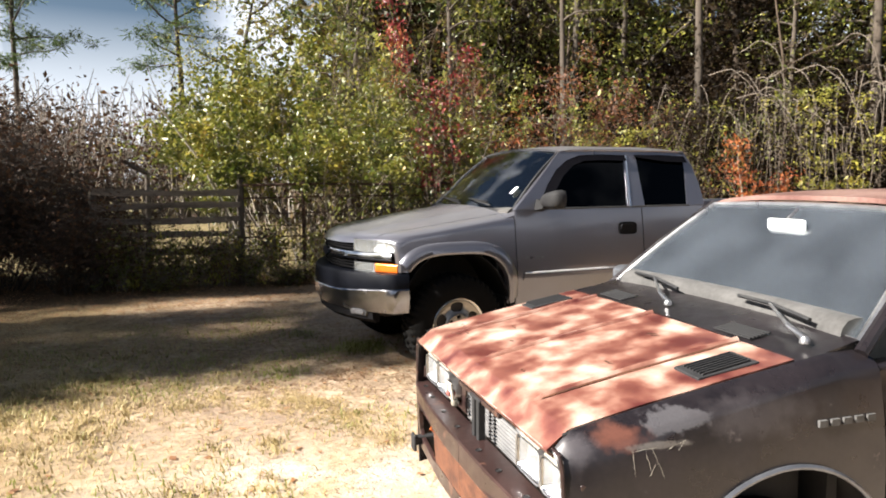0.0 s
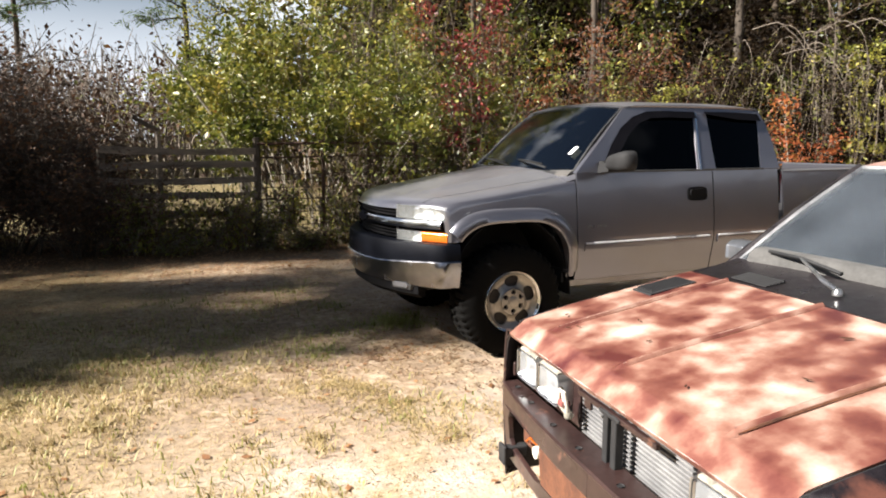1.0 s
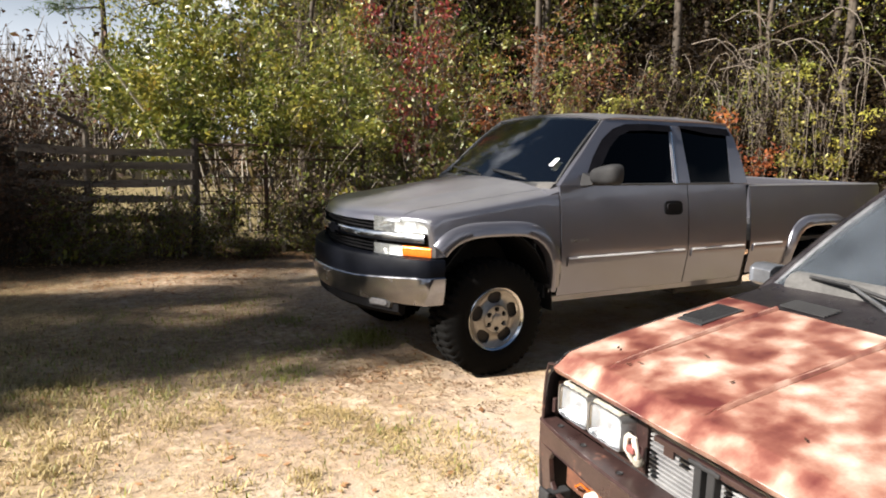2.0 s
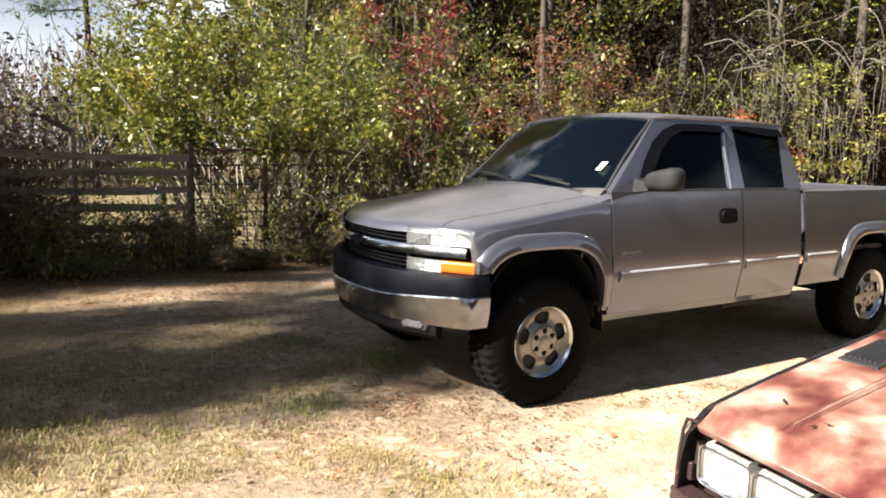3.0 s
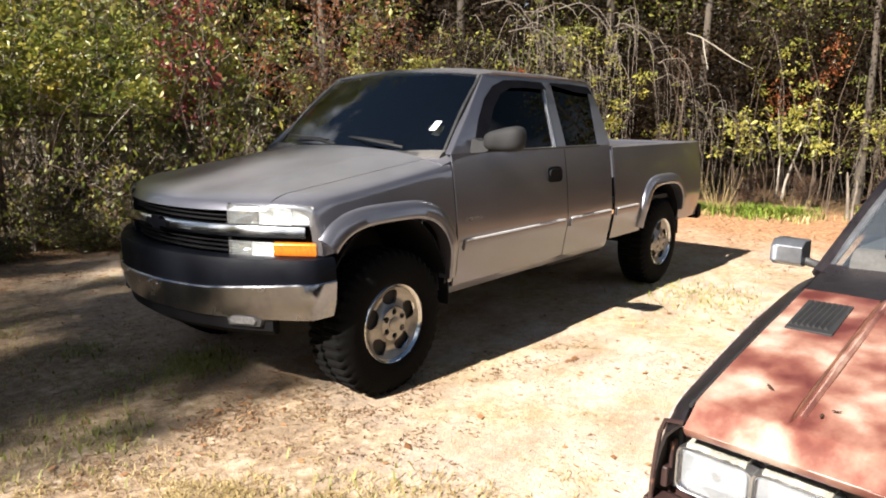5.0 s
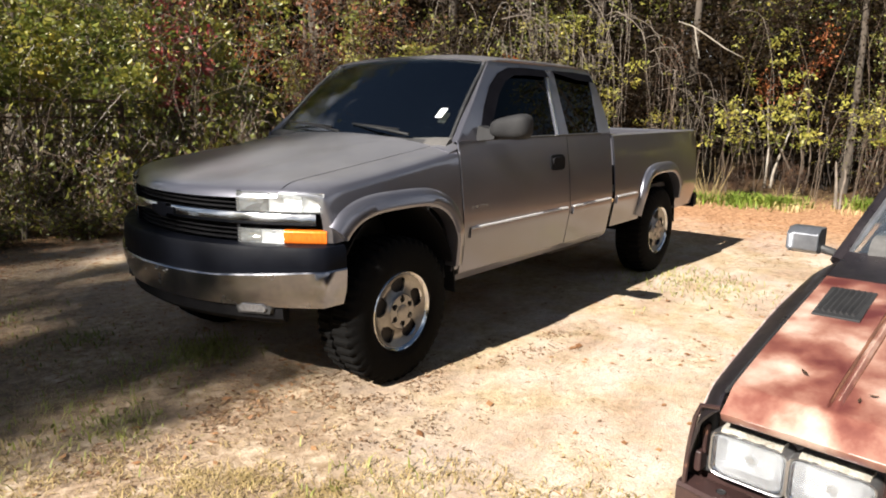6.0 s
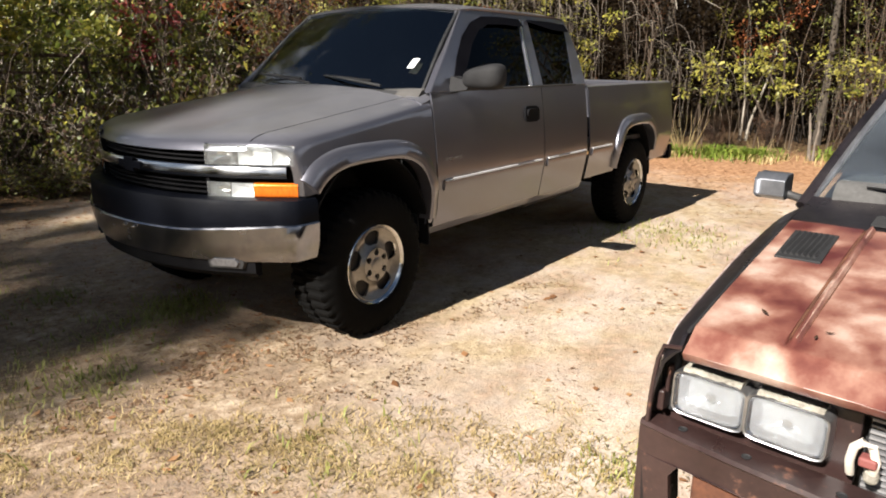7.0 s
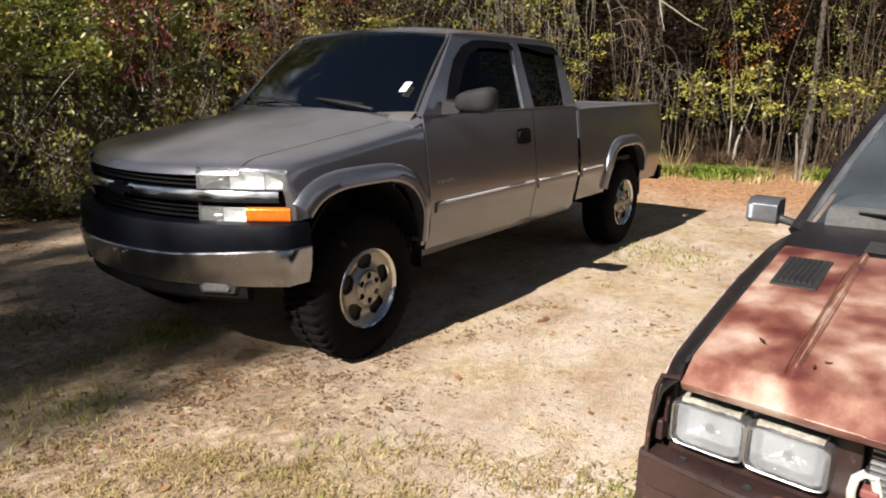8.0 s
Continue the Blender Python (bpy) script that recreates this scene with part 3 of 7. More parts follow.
def bar_along(path, section):
    """A bar whose section (list of (out, up)) rides on points with their outward normals."""
    rails = []
    for p, nrm in path:
        rails.append([Vector(p) + Vector(nrm) * a + Vector((0, 0, b)) for a, b in section])
    return strip(rails)


def nose_path(y0, y1, z, bulge=0.0, n=15):
    out = []
    for y in np.linspace(y0, y1, n):
        x = front_x(y, bulge)
        slope = 0.41 * 2.2 * abs(y) ** 1.2 * (1 if y > 0 else -1)
        nrm = Vector((-1, slope, 0)).normalized()
        out.append(((x, y, z), nrm))
    return out


def rounded(w, h, r=0.3, k=3):
    """A rounded box section, w deep behind the face and h high."""
    rr = min(w, h) * r
    pts = []
    for cx, cz, a0 in ((-rr, h / 2 - rr, 0), (-w + rr, h / 2 - rr, 90), (-w + rr, -h / 2 + rr, 180), (-rr, -h / 2 + rr, 270)):
        for i in range(k + 1):
            a = radians(a0 + 90 * i / k)
            pts.append((cx + rr * math.cos(a), cz + rr * math.sin(a)))
    return pts


def nose_bar(y0, y1, z, w, h, bulge=0.0, r=0.3, n=15):
    return bar_along(nose_path(y0, y1, z, bulge, n), rounded(w, h, r))


def build_wheel(parent, centre, s, name="wheel"):
    """Tyre with lugs, cast rim with five openings and six nuts; s is the side it faces."""
    cx, cz = centre
    y0 = s * 0.945
    wheel = part(name, lathe([(-s * 0.20, 0.05), (-s * 0.20, 0.19), (-s * 0.03, 0.205), (-s * 0.02, 0.05)], (cx, y0 - s * 0.03, cz), n=32), M["iron"], parent, "dark wheel hub")
    R = WHEEL_R
    prof = [(-0.02, 0.212), (0.0, 0.232), (0.008, 0.27), (0.004, 0.33), (-0.012, 0.375), (-0.018, R - 0.022), (-0.032, R - 0.004), (-0.12, R), (-0.125, R), (-0.128, R - 0.012), (-0.148, R - 0.012), (-0.151, R), (-0.156, R),
            (-0.244, R - 0.004), (-0.258, R - 0.022), (-0.268, 0.375), (-0.28, 0.30), (-0.26, 0.212)]
    bm = lathe([(s * a, r) for a, r in prof], (cx, y0, cz), n=264)
    for v in bm.verts:
        # blocks of tread: the grooves between them are sunk
        r, k = math.hypot(v.co.x - cx, v.co.z - cz), math.atan2(v.co.z - cz, v.co.x - cx) / (2 * math.pi) * 44
        off = (k + (0.5 if abs(v.co.y - y0) > 0.14 else 0)) % 1
        if r > 0.385 and off < 0.34:
            q = (r - (0.011 if r < 0.40 else 0.014)) / r
            v.co.x, v.co.z = cx + (v.co.x - cx) * q, cz + (v.co.z - cz) * q
    part("tyre", bm, M["tyre"], wheel, "black all-terrain tyre", flat=False)
    lip = lathe([(s * a, r) for a, r in [(-0.03, 0.19), (-0.012, 0.205), (0.0, 0.214), (0.006, 0.222), (0.0, 0.228), (-0.03, 0.226)]], (cx, y0 - s * 0.008, cz), n=64)
    part("rim", lip, M["chrome"], wheel, "polished rim lip")
    # face with five oval openings and six nut holes
    nr, nt = 34, 240
    rows = []
    for i in range(nr):
        r = 0.012 + (0.208 - 0.012) * i / (nr - 1)
        dep = -0.012 - 0.028 * math.sin(math.pi * min(1, max(0, (r - 0.09) / 0.118))) if r > 0.09 else -0.004
        rows.append([(cx + r * math.cos(2 * math.pi * j / nt), y0 + s * (dep - 0.01), cz + r * math.sin(2 * math.pi * j / nt)) for j in range(nt)])
    bm = grid(rows, close_v=True)
    gone = []
    for f in bm.faces:
        c = f.calc_center_median()
        r, a = math.hypot(c.x - cx, c.z - cz), math.atan2(c.z - cz, c.x - cx)
        k = (a - radians(18)) / (2 * math.pi / 5)
        da = abs(k - round(k)) * 2 * math.pi / 5 * r
        if abs((r - 0.150) / 0.045) ** 2.4 + abs(da / (0.057 + 0.25 * (r - 0.15))) ** 2.4 < 1:
            gone.append(f)
            continue
        k = (a - radians(30)) / (math.pi / 3)
        da = abs(k - round(k)) * math.pi / 3 * r
        if (r - 0.07) ** 2 + da ** 2 < 0.018 ** 2:
            gone.append(f)
    bmesh.ops.delete(bm, geom=gone, context="FACES")
    part("wheel_face", bm, M["alloy"], wheel, "cast alloy face with five openings", thick=0.016)
    part("backing", lathe([(0, 0.0), (0, 0.2)], (cx, y0 - s * 0.075, cz), n=32), M["grille_black"], wheel, thick=0.01)
    for k in range(6):
        a = radians(30 + 60 * k)
        part("wheel_nut", lathe([(s * -0.03, 0.0105), (s * -0.012, 0.0105), (s * -0.008, 0.006), (s * -0.008, 0.0)], (cx + 0.07 * math.cos(a), y0 - s * 0.004, cz + 0.07 * math.sin(a)), n=6), M["grille_black"], wheel)
    part("centre_cap", lathe([(s * -0.02, 0.045), (s * 0.004, 0.042), (s * 0.010, 0.03), (s * 0.010, 0.0)], (cx, y0 - s * 0.008, cz), n=24), M["alloy"], wheel)
    return wheel


def build_pickup():
    t = thing("pickup_truck", "pewter grey extended-cab pickup with dusty paint, parked on sandy ground", "pickup truck")
    P = M["pewter"]
    FA, RA = ((AX_F[0] - 0.015, 0.47), 0.465), ((AX_R[0] - 0.04, 0.46), 0.428)

    def cut_line(x):
        k = (x + 0.56) / 1.09
        return 0.70 + 0.035 * k, 1.145 + 0.145 * k

    def fender_top(x):
        return cut_line(x)[1] - 0.055

    def nose_drop(x, y):
        return 0.036 * max(0, 1 - (x - front_x(y)) / 0.13) ** 2

    for s in (-1, 1):
        def lean(x, s):
            yc, zc = cut_line(x)
            y0, z0 = side_y(x, fender_top(x)), fender_top(x)
            out = []
            for k in range(1, 7):
                a = math.pi / 2 * k / 6
                y = y0 - (y0 - yc) * (1 - math.cos(a))
                z = z0 + (zc - z0) * math.sin(a)
                out.append((max(x, front_x(y) + 0.006), s * y, z))
            return out

        bm = flank(-0.635, 0.535, 0.555, fender_top, s, [FA], 34, 12, lean)
        for v in bm.verts:
            v.co.x = max(v.co.x, front_x(v.co.y) + 0.006)
            if v.co.z > 1.0:
                v.co.z -= nose_drop(v.co.x, v.co.y)
            if v.co.z < 0.865 and v.co.x < -0.3:
                v.co.z = 0.865
        bmesh.ops.remove_doubles(bm, verts=bm.verts, dist=0.002)
        part("front_fender", bm, P, t, thick=0.006)
        part("cowl_corner", strip([[(x, s * y, z) for y, z in ((0.715, zt - 0.012), (0.76, zt), (0.84, zt - 0.004), (0.893, zt - 0.03), (0.893, zt - 0.09), (0.72, zt - 0.09))] for x, zt in ((0.47, 1.288), (0.535, 1.306), (0.60, 1.326))]), P, t)
        # flares round the openings
        for (c, r), nm in ((FA, "front_flare"), (RA, "rear_flare")):
            rails = []
            first, last = (-0.56, 0.95) if nm == "front_flare" else (-0.95, 0.86)
            for e in np.linspace(first, last, 41):
                a = e * math.pi / 2
                sx, cz_ = math.sin(a), math.cos(a)
                dx = math.copysign(abs(sx) ** (2 / 3.4), sx)
                dz = 1.12 * abs(cz_) ** (2 / 3.4)
                ring = []
                for q, out in ((r, -0.05), (r, 0.034), (r + 0.014, 0.044), (r + 0.055, 0.040), (r + 0.083, 0.018), (r + 0.09, -0.012)):
                    x, z = c[0] + dx * q, c[1] + dz * q
                    ring.append((x, s * (side_y(x, max(z, 0.55)) + out), z))
                rails.append(ring)
            part(nm, strip(rails), P, t, "pewter wheel-arch flare")
        # inner wheel housing, dark
        for c, r in (FA, RA):
            rows = []
            for e in np.linspace(-0.6, 1, 25):
                a = e * math.pi / 2
                rows.append([(c[0] + (r + 0.03) * math.sin(a), s * y, c[1] - 0.05 + (1.12 * r + 0.08) * math.cos(a)) for y in (0.93, 0.45)])
            part("wheel_housing", grid(rows), M["grille_black"], t, thick=0.01)
        # doors and bed side
        door = part("front_door", flank(0.545, 1.832, 0.525, 1.318, s, (), 18, 16), P, t, thick=0.012)
        part("rear_door", flank(1.842, 2.545, 0.525, 1.318, s, (), 12, 16), P, t, thick=0.012)
        part("bed_side", flank(2.60, 4.575, 0.55, 1.285, s, [RA], 30, 14), P, t, thick=0.012)
        rail = []
        for x in np.linspace(2.60, 4.575, 14):
            y = side_y(x, 1.285)
            rail.append([(x, s * (y + a), 1.285 + b) for a, b in ((0.002, -0.004), (0.0, 0.016), (-0.02, 0.026), (-0.085, 0.026), (-0.09, 0.0))])
        part("bed_rail", strip(rail), P, t)
        part("rocker_panel", strip([[(x, s * (side_y(x, 0.53) - a), b) for a, b in ((-0.004, 0.522), (0.02, 0.475), (0.1, 0.475), (0.1, 0.522))] for x in np.linspace(0.50, 2.55, 12)]), P, t)
        # mouldings with a bright upper line
        for x0, x1 in ((0.60, 1.80), (1.872, 2.52), (2.63, 3.03)):
            m = part("side_moulding", strip([[(x, s * (side_y(x, 0.775) + a), 0.775 + b) for a, b in ((-0.004, 0.034), (0.014, 0.030), (0.018, 0.0), (0.013, -0.030), (-0.004, -0.034))] for x in np.linspace(x0, x1, 10)]), P, t)
            part("bright_strip", strip([[(x, s * (side_y(x, 0.8) + a), 0.802 + b) for a, b in ((0.004, 0.008), (0.019, 0.006), (0.021, -0.004), (0.004, -0.006))] for x in np.linspace(x0 + 0.01, x1 - 0.01, 10)]), M["bright_trim"], m, "bright trim line")
        # handle: dark bezel with a pull flap
        hp = lambda a, b: (1.665 + a, s * (side_y(1.665, 1.14 + b) + 0.016), 1.14 + b)
        oval = [(0.098 * math.copysign(abs(math.cos(q)) ** 0.5, math.cos(q)), 0.055 * math.copysign(abs(math.sin(q)) ** 0.5, math.sin(q))) for q in np.linspace(0, 2 * math.pi, 28, endpoint=False)]
        bez = part("handle_bezel", prism(oval, hp, 0.02, (0, -s, 0)), M["grille_black"], door, "black door-handle bezel")
        hp2 = lambda a, b: (1.665 + a * 0.8, s * (side_y(1.665, 1.14) + 0.028), 1.150 + b * 0.5)
        part("handle_pull", prism(oval, hp2, 0.016, (0, -s, 0)), M["grille_black"], bez, bevel=0.004)
        # small bright badge bars, unreadable
        for k in range(5):
            part("badge_bar", boxes(((0.63 + k * 0.035, s * 0.948 - 0.006, 0.918), (0.655 + k * 0.035, s * 0.948 + 0.006, 0.937))), M["steel_shell"], door)
        # greenhouse side: glass, frame bars, visors
        gp = lambda a, b: (a, s * (cab_y(b) - 0.003), b)
        fp = lambda a, b: (a, s * cab_y(b), b)
        front_win = [(0.765, 1.315), (1.70, 1.315), (1.768, 1.782), (1.45, 1.787), (1.29, 1.778), (1.15, 1.737), (1.02, 1.652), (0.90, 1.522)]
        rear_win = [(1.875, 1.315), (2.372, 1.315), (2.43, 1.62), (2.447, 1.772), (1.887, 1.78)]
        part("front_side_glass", prism(front_win, gp, 0.006, (0, -s, 0)), M["tint_glass"], t, "dark tinted door window", flat=True)
        part("rear_side_glass", prism(rear_win, gp, 0.006, (0, -s, 0)), M["tint_glass"], t, "dark tinted quarter window", flat=True)
        a_pillar = [(0.545, 1.318), (0.775, 1.318), (0.905, 1.518), (1.025, 1.648), (1.155, 1.733), (1.295, 1.775), (1.45, 1.785), (1.45, 1.84), (1.20, 1.835), (1.08, 1.812), (0.80, 1.548)]
        top_rail = [(1.45, 1.785), (1.768, 1.780), (1.887, 1.778), (2.447, 1.770), (2.47, 1.825), (1.9, 1.842), (1.45, 1.84)]
        b_pillar = [(1.69, 1.318), (1.886, 1.318), (1.897, 1.78), (1.76, 1.782)]
        c_pillar = [(2.362, 1.318), (2.585, 1.318), (2.57, 1.53), (2.53, 1.71), (2.468, 1.825), (2.44, 1.772), (2.423, 1.62)]
        for nm, pts in (("a_pillar", a_pillar), ("roof_rail", top_rail), ("b_pillar", b_pillar), ("c_pillar", c_pillar)):
            part(nm, prism(pts, fp, 0.05, (0, -s, 0)), P, t, bevel=0.008)
        part("door_gap_trim", prism([(1.712, 1.318), (1.730, 1.318), (1.790, 1.782), (1.772, 1.782)], lambda a, b: (a, s * (cab_y(b) + 0.006), b), 0.012, (0, -s, 0)), M["chrome"], t, "bright window edge")
        part("belt_moulding", strip([[(x, s * (cab_y(1.318) + a), 1.318 + b) for a, b in ((0.006, -0.006), (0.008, 0.010), (-0.004, 0.016), (-0.01, -0.006))] for x in np.linspace(0.79, 2.39, 8)]), M["black_plastic"], t)
        for nm, line, w in (("front_visor", [(0.80, 1.375), (0.905, 1.525), (1.02, 1.655), (1.15, 1.742), (1.29, 1.784), (1.5, 1.792), (1.77, 1.787)], 0.052), ("rear_visor", [(1.88, 1.79), (2.2, 1.79), (2.457, 1.78)], 0.06)):
            rails = []
            for i, (x, z) in enumerate(line):
                ww = w * (0.35 if i == 0 else 1)
                inx = (1.0, 1.0, 0.9, 0.6, 0.3, 0, 0)[i] if nm == "front_visor" else 0.0
                rails.append([(x, s * (cab_y(z) + 0.004), z), (x + inx * ww * 0.5, s * (cab_y(z) + 0.022), z - ww * 0.4), (x + inx * ww, s * (cab_y(z - ww) + 0.03), z - ww), (x + inx * ww, s * (cab_y(z - ww) + 0.024), z - ww), (x, s * (cab_y(z) - 0.004), z - 0.01)])
            part(nm, strip(rails), M["visor"], t, "smoked window visor")
        # door mirror: bag shaped shell on a triangular foot
        if s < 0:
            head = bmesh.new()
            bmesh.ops.create_uvsphere(head, u_segments=24, v_segments=16, radius=1)
            for v in head.verts:
                q = v.co.copy()
                e = lambda c, p: math.copysign(abs(c) ** p, c)
                x, y, z = e(q.x, 0.75), e(q.y, 0.6), e(q.z, 0.6)
                v.co = (0.80 + 0.085 * x, s * (1.105 + 0.135 * y), 1.405 + 0.085 * z * (1 - 0.18 * (1 - y)) + 0.012 * y)
                if v.co.x > 0.835:
                    v.co.x = 0.835
            mir = part("door_mirror", head, M["shell_grey"], t, "dark grey door mirror")
            part("mirror_foot", strip([[(0.74, s * y, 1.325 + h), (0.86, s * y, 1.325 + h), (0.86, s * y, 1.325 + h + g), (0.76, s * y, 1.325 + h + g)] for y, h, g in ((0.885, -0.005, 0.09), (0.95, 0.0, 0.07), (1.02, 0.01, 0.06))]), M["shell_grey"], mir)
            part("mirror_pane", prism([(-0.10, -0.06), (0.10, -0.06), (0.11, 0.0), (0.10, 0.06), (-0.09, 0.055)], lambda a, b: (0.838, s * 1.11 + a, 1.405 + b), 0.004, (-1, 0, 0)), M["mirror"], mir, flat=True)
        # lamps at the front corners
        sg = sorted
        y_in, y_out = 0.515, 0.888
        def cell(y0, y1, zc, hh, deep, flutes=0):
            """A curved bowl of a lamp between two widths, open to the front."""
            rows = []
            for a in np.linspace(0, 1, 17):
                y = y0 + (y1 - y0) * a
                row = []
                for b in np.linspace(-1, 1, 9):
                    e = max(0.0, (1 - abs(2 * a - 1) ** 4) * (1 - abs(b) ** 3))
                    x = front_x(y) + 0.004 + deep * e + (0.003 * math.sin(a * flutes * math.pi * 2) * e if flutes else 0)
                    row.append((x, s * y, zc + hh * b))
                rows.append(row)
            return grid(rows)

        hl = part("headlamp", nose_bar(*sg((s * (y_in - 0.012), s * (y_out + 0.006))), 1.058, 0.05, 0.108, -0.07), M["grille_black"], t, "clear headlamp with chrome reflectors")
        part("reflector", cell(y_in, 0.655, 1.060, 0.046, 0.055), M["chrome"], hl, "bright reflector bowl")
        part("reflector", cell(0.658, 0.80, 1.060, 0.046, 0.04, 5), M["lamp_bright"], hl, "fluted reflector")
        part("reflector", cell(0.803, y_out, 1.060, 0.044, 0.03, 3), M["lamp_bright"], hl, "fluted reflector")
        part("bulb", lathe([(-0.012, 0.0), (-0.009, 0.011), (0.02, 0.013)], (front_x(0.588) + 0.03, s * 0.588, 1.06), "x", 14), M["chrome"], hl)
        part("lamp_cover", nose_bar(*sg((s * (y_in - 0.004), s * (y_out + 0.004))), 1.060, 0.008, 0.098, 0.012, 0.3, 21), M["lamp_glass"], hl, "clear lamp cover")
        sl = part("signal_lamp", nose_bar(*sg((s * (y_in - 0.014), s * 0.90)), 0.892, 0.05, 0.082, -0.055), M["grille_black"], t, "parking lamp with clear and amber lens")
        part("reflector", cell(y_in, 0.615, 0.890, 0.034, 0.045), M["chrome"], sl, "bright reflector bowl")
        part("reflector", cell(0.618, 0.722, 0.890, 0.034, 0.03, 4), M["lamp_bright"], sl, "fluted reflector")
        part("lamp_cover", nose_bar(*sg((s * (y_in - 0.006), s * 0.724)), 0.890, 0.008, 0.074, 0.008, 0.3), M["lamp_glass"], sl, "clear lens")
        part("amber_lens", nose_bar(*sg((s * 0.725, s * 0.900)), 0.890, 0.05, 0.072, 0.007, 0.3), M["amber"], sl, "amber turn signal")
        part("tail_lamp", strip([[(4.50, s * (side_y(4.5, z) + 0.006), z), (4.588, s * (side_y(4.58, z) + 0.004), z), (4.592, s * (side_y(4.58, z) - 0.12), z), (4.50, s * (side_y(4.5, z) - 0.12), z)] for z in (0.86, 0.95, 1.08, 1.2)]), M["red_lens"], t, "dark red tail lamp")
        fog = part("fog_lamp", prism([(-0.055, -0.018), (0.055, -0.018), (0.065, 0.0), (0.05, 0.02), (-0.05, 0.02), (-0.065, 0.0)], lambda a, b: (-0.878 + abs(s * 0.62 + a) ** 2.2 * 0.41, s * 0.62 + a, 0.537 + b), 0.05, (1, 0, 0)), M["fog_lens"], t, "clear fog lamp")
        part("fog_bezel", prism([(-0.075, -0.03), (0.075, -0.03), (0.085, 0.0), (0.07, 0.03), (-0.07, 0.03), (-0.085, 0.0)], lambda a, b: (-0.868 + abs(s * 0.62 + a) ** 2.2 * 0.41, s * 0.62 + a, 0.537 + b), 0.05, (1, 0, 0)), M["black_plastic"], fog)
    # hood
    rows = []
    for i in range(26):
        q = (i / 25) ** 1.8
        row = []
        for j in range(33):
            w = -1 + 2 * j / 32
            xr = 0.455 + 0.055 * w * w
            half = 0.693 + (0.730 - 0.693) * q
            y = w * half
            xf = front_x(y) + 0.004
            x = xf + (xr - xf) * q
            kq = 1 - (1 - q) ** 1.7
            z = cut_line(x)[1] + (0.012 + 0.052 * kq) * (1 - abs(w) ** 2.2) - nose_drop(x, y)
            z += 0.012 * math.exp(-((abs(w) - 0.55 - 0.1 * q) / 0.09) ** 2) * min(1, q * 4) * (1 - 0.6 * q)
            z -= 0.024 * max(0, 1 - (x - xf) / 0.04) ** 2
            row.append((x, y, z))
        rows.append(row)
    part("hood", grid(rows), P, t, "pewter hood with a shallow crease", thick=0.008)
    # cowl and wipers
    part("cowl", strip([[(0.44 + 0.10 * (y / 0.8) ** 2, y, 1.30), (0.465 + 0.10 * (y / 0.8) ** 2, y, 1.326), (0.57 + 0.06 * (y / 0.8) ** 2, y, 1.334), (0.57 + 0.06 * (y / 0.8) ** 2, y, 1.27)] for y in np.linspace(-0.81, 0.81, 13)]), M["black_plastic"], t)
    for y0, y1 in ((-0.55, 0.0), (0.08, 0.62)):
        wp = part("wiper", tube([(0.50, y0, 1.352), (0.515, y0 * 0.4 + y1 * 0.6, 1.388), (0.55, y1, 1.402)], [0.009, 0.007, 0.005]), M["black_plastic"], t)
        part("wiper_blade", tube([(0.53, y0 * 0.8 + y1 * 0.2, 1.378), (0.57, y1 * 1.1, 1.402)], 0.008, 4), M["black_plastic"], wp)
    # windscreen
    rows = []
    for i in range(9):
        q = i / 8
        row = []
        for j in range(15):
            w = -1 + 2 * j / 14
            y = w * (0.815 * (1 - q) + 0.70 * q)
            x = (0.50 + 0.085 * w * w) * (1 - q) + (1.045 + 0.045 * w * w) * q
            z = 1.330 * (1 - q) + (1.848 - 0.04 * w * w) * q + 0.03 * math.sin(math.pi * q)
            row.append((x, y, z))
        rows.append(row)
    part("windscreen", grid(rows), M["screen_glass"], t, "tinted windscreen", thick=0.006)
    edge = []
    for i in range(9):
        a, b, c = rows[i][0]
        edge.append((a - 0.004, b, c + 0.004))
    for j in range(15):
        a, b, c = rows[8][j]
        edge.append((a - 0.002, b, c + 0.006))
    for i in range(8, -1, -1):
        a, b, c = rows[i][14]
        edge.append((a - 0.004, b, c + 0.004))
    part("screen_seal", tube(edge, 0.011, 6), M["black_plastic"], t)
    part("inspection_sticker", prism([(-0.026, -0.03), (0.026, -0.03), (0.026, 0.03), (-0.026, 0.03)], lambda a, b: (0.668 + b * 1.0, -0.672 + a - b * 0.1, 1.482 + b * 0.92), 0.003, (-0.6, 0, 0.7)), M["white_card"], t, "small white paper sticker", flat=True)
    # roof
    rows = []
    for i in range(15):
        q = i / 14
        x = 1.035 + (2.475 - 1.035) * q
        row = []
        for j in range(25):
            w = -1 + 2 * j / 24
            y = 0.722 * w
            xx = x + (0.04 * w * w * (1 - q) - 0.02 * w * w * q)
            end = 1 - abs(2 * q - 1) ** 6
            z = 1.825 + 0.055 * (1 - abs(w) ** 3.2) * (0.55 + 0.45 * end) - 0.014 * (1 - end)
            row.append((xx, y, z))
        rows.append(row)
    part("roof", grid(rows), P, t, "dusty pewter roof", thick=0.012)
    # back of the cab with its window, firewall, floor and seats
    part("cab_back", prism([(-0.88, 0.55), (0.88, 0.55), (0.88, 1.34), (0.73, 1.77), (0.6, 1.82), (-0.6, 1.82), (-0.73, 1.77), (-0.88, 1.34)], lambda a, b: (2.575 - max(0, b - 1.32) * 0.2, a, b), 0.03, (-1, 0, 0)), P, t)
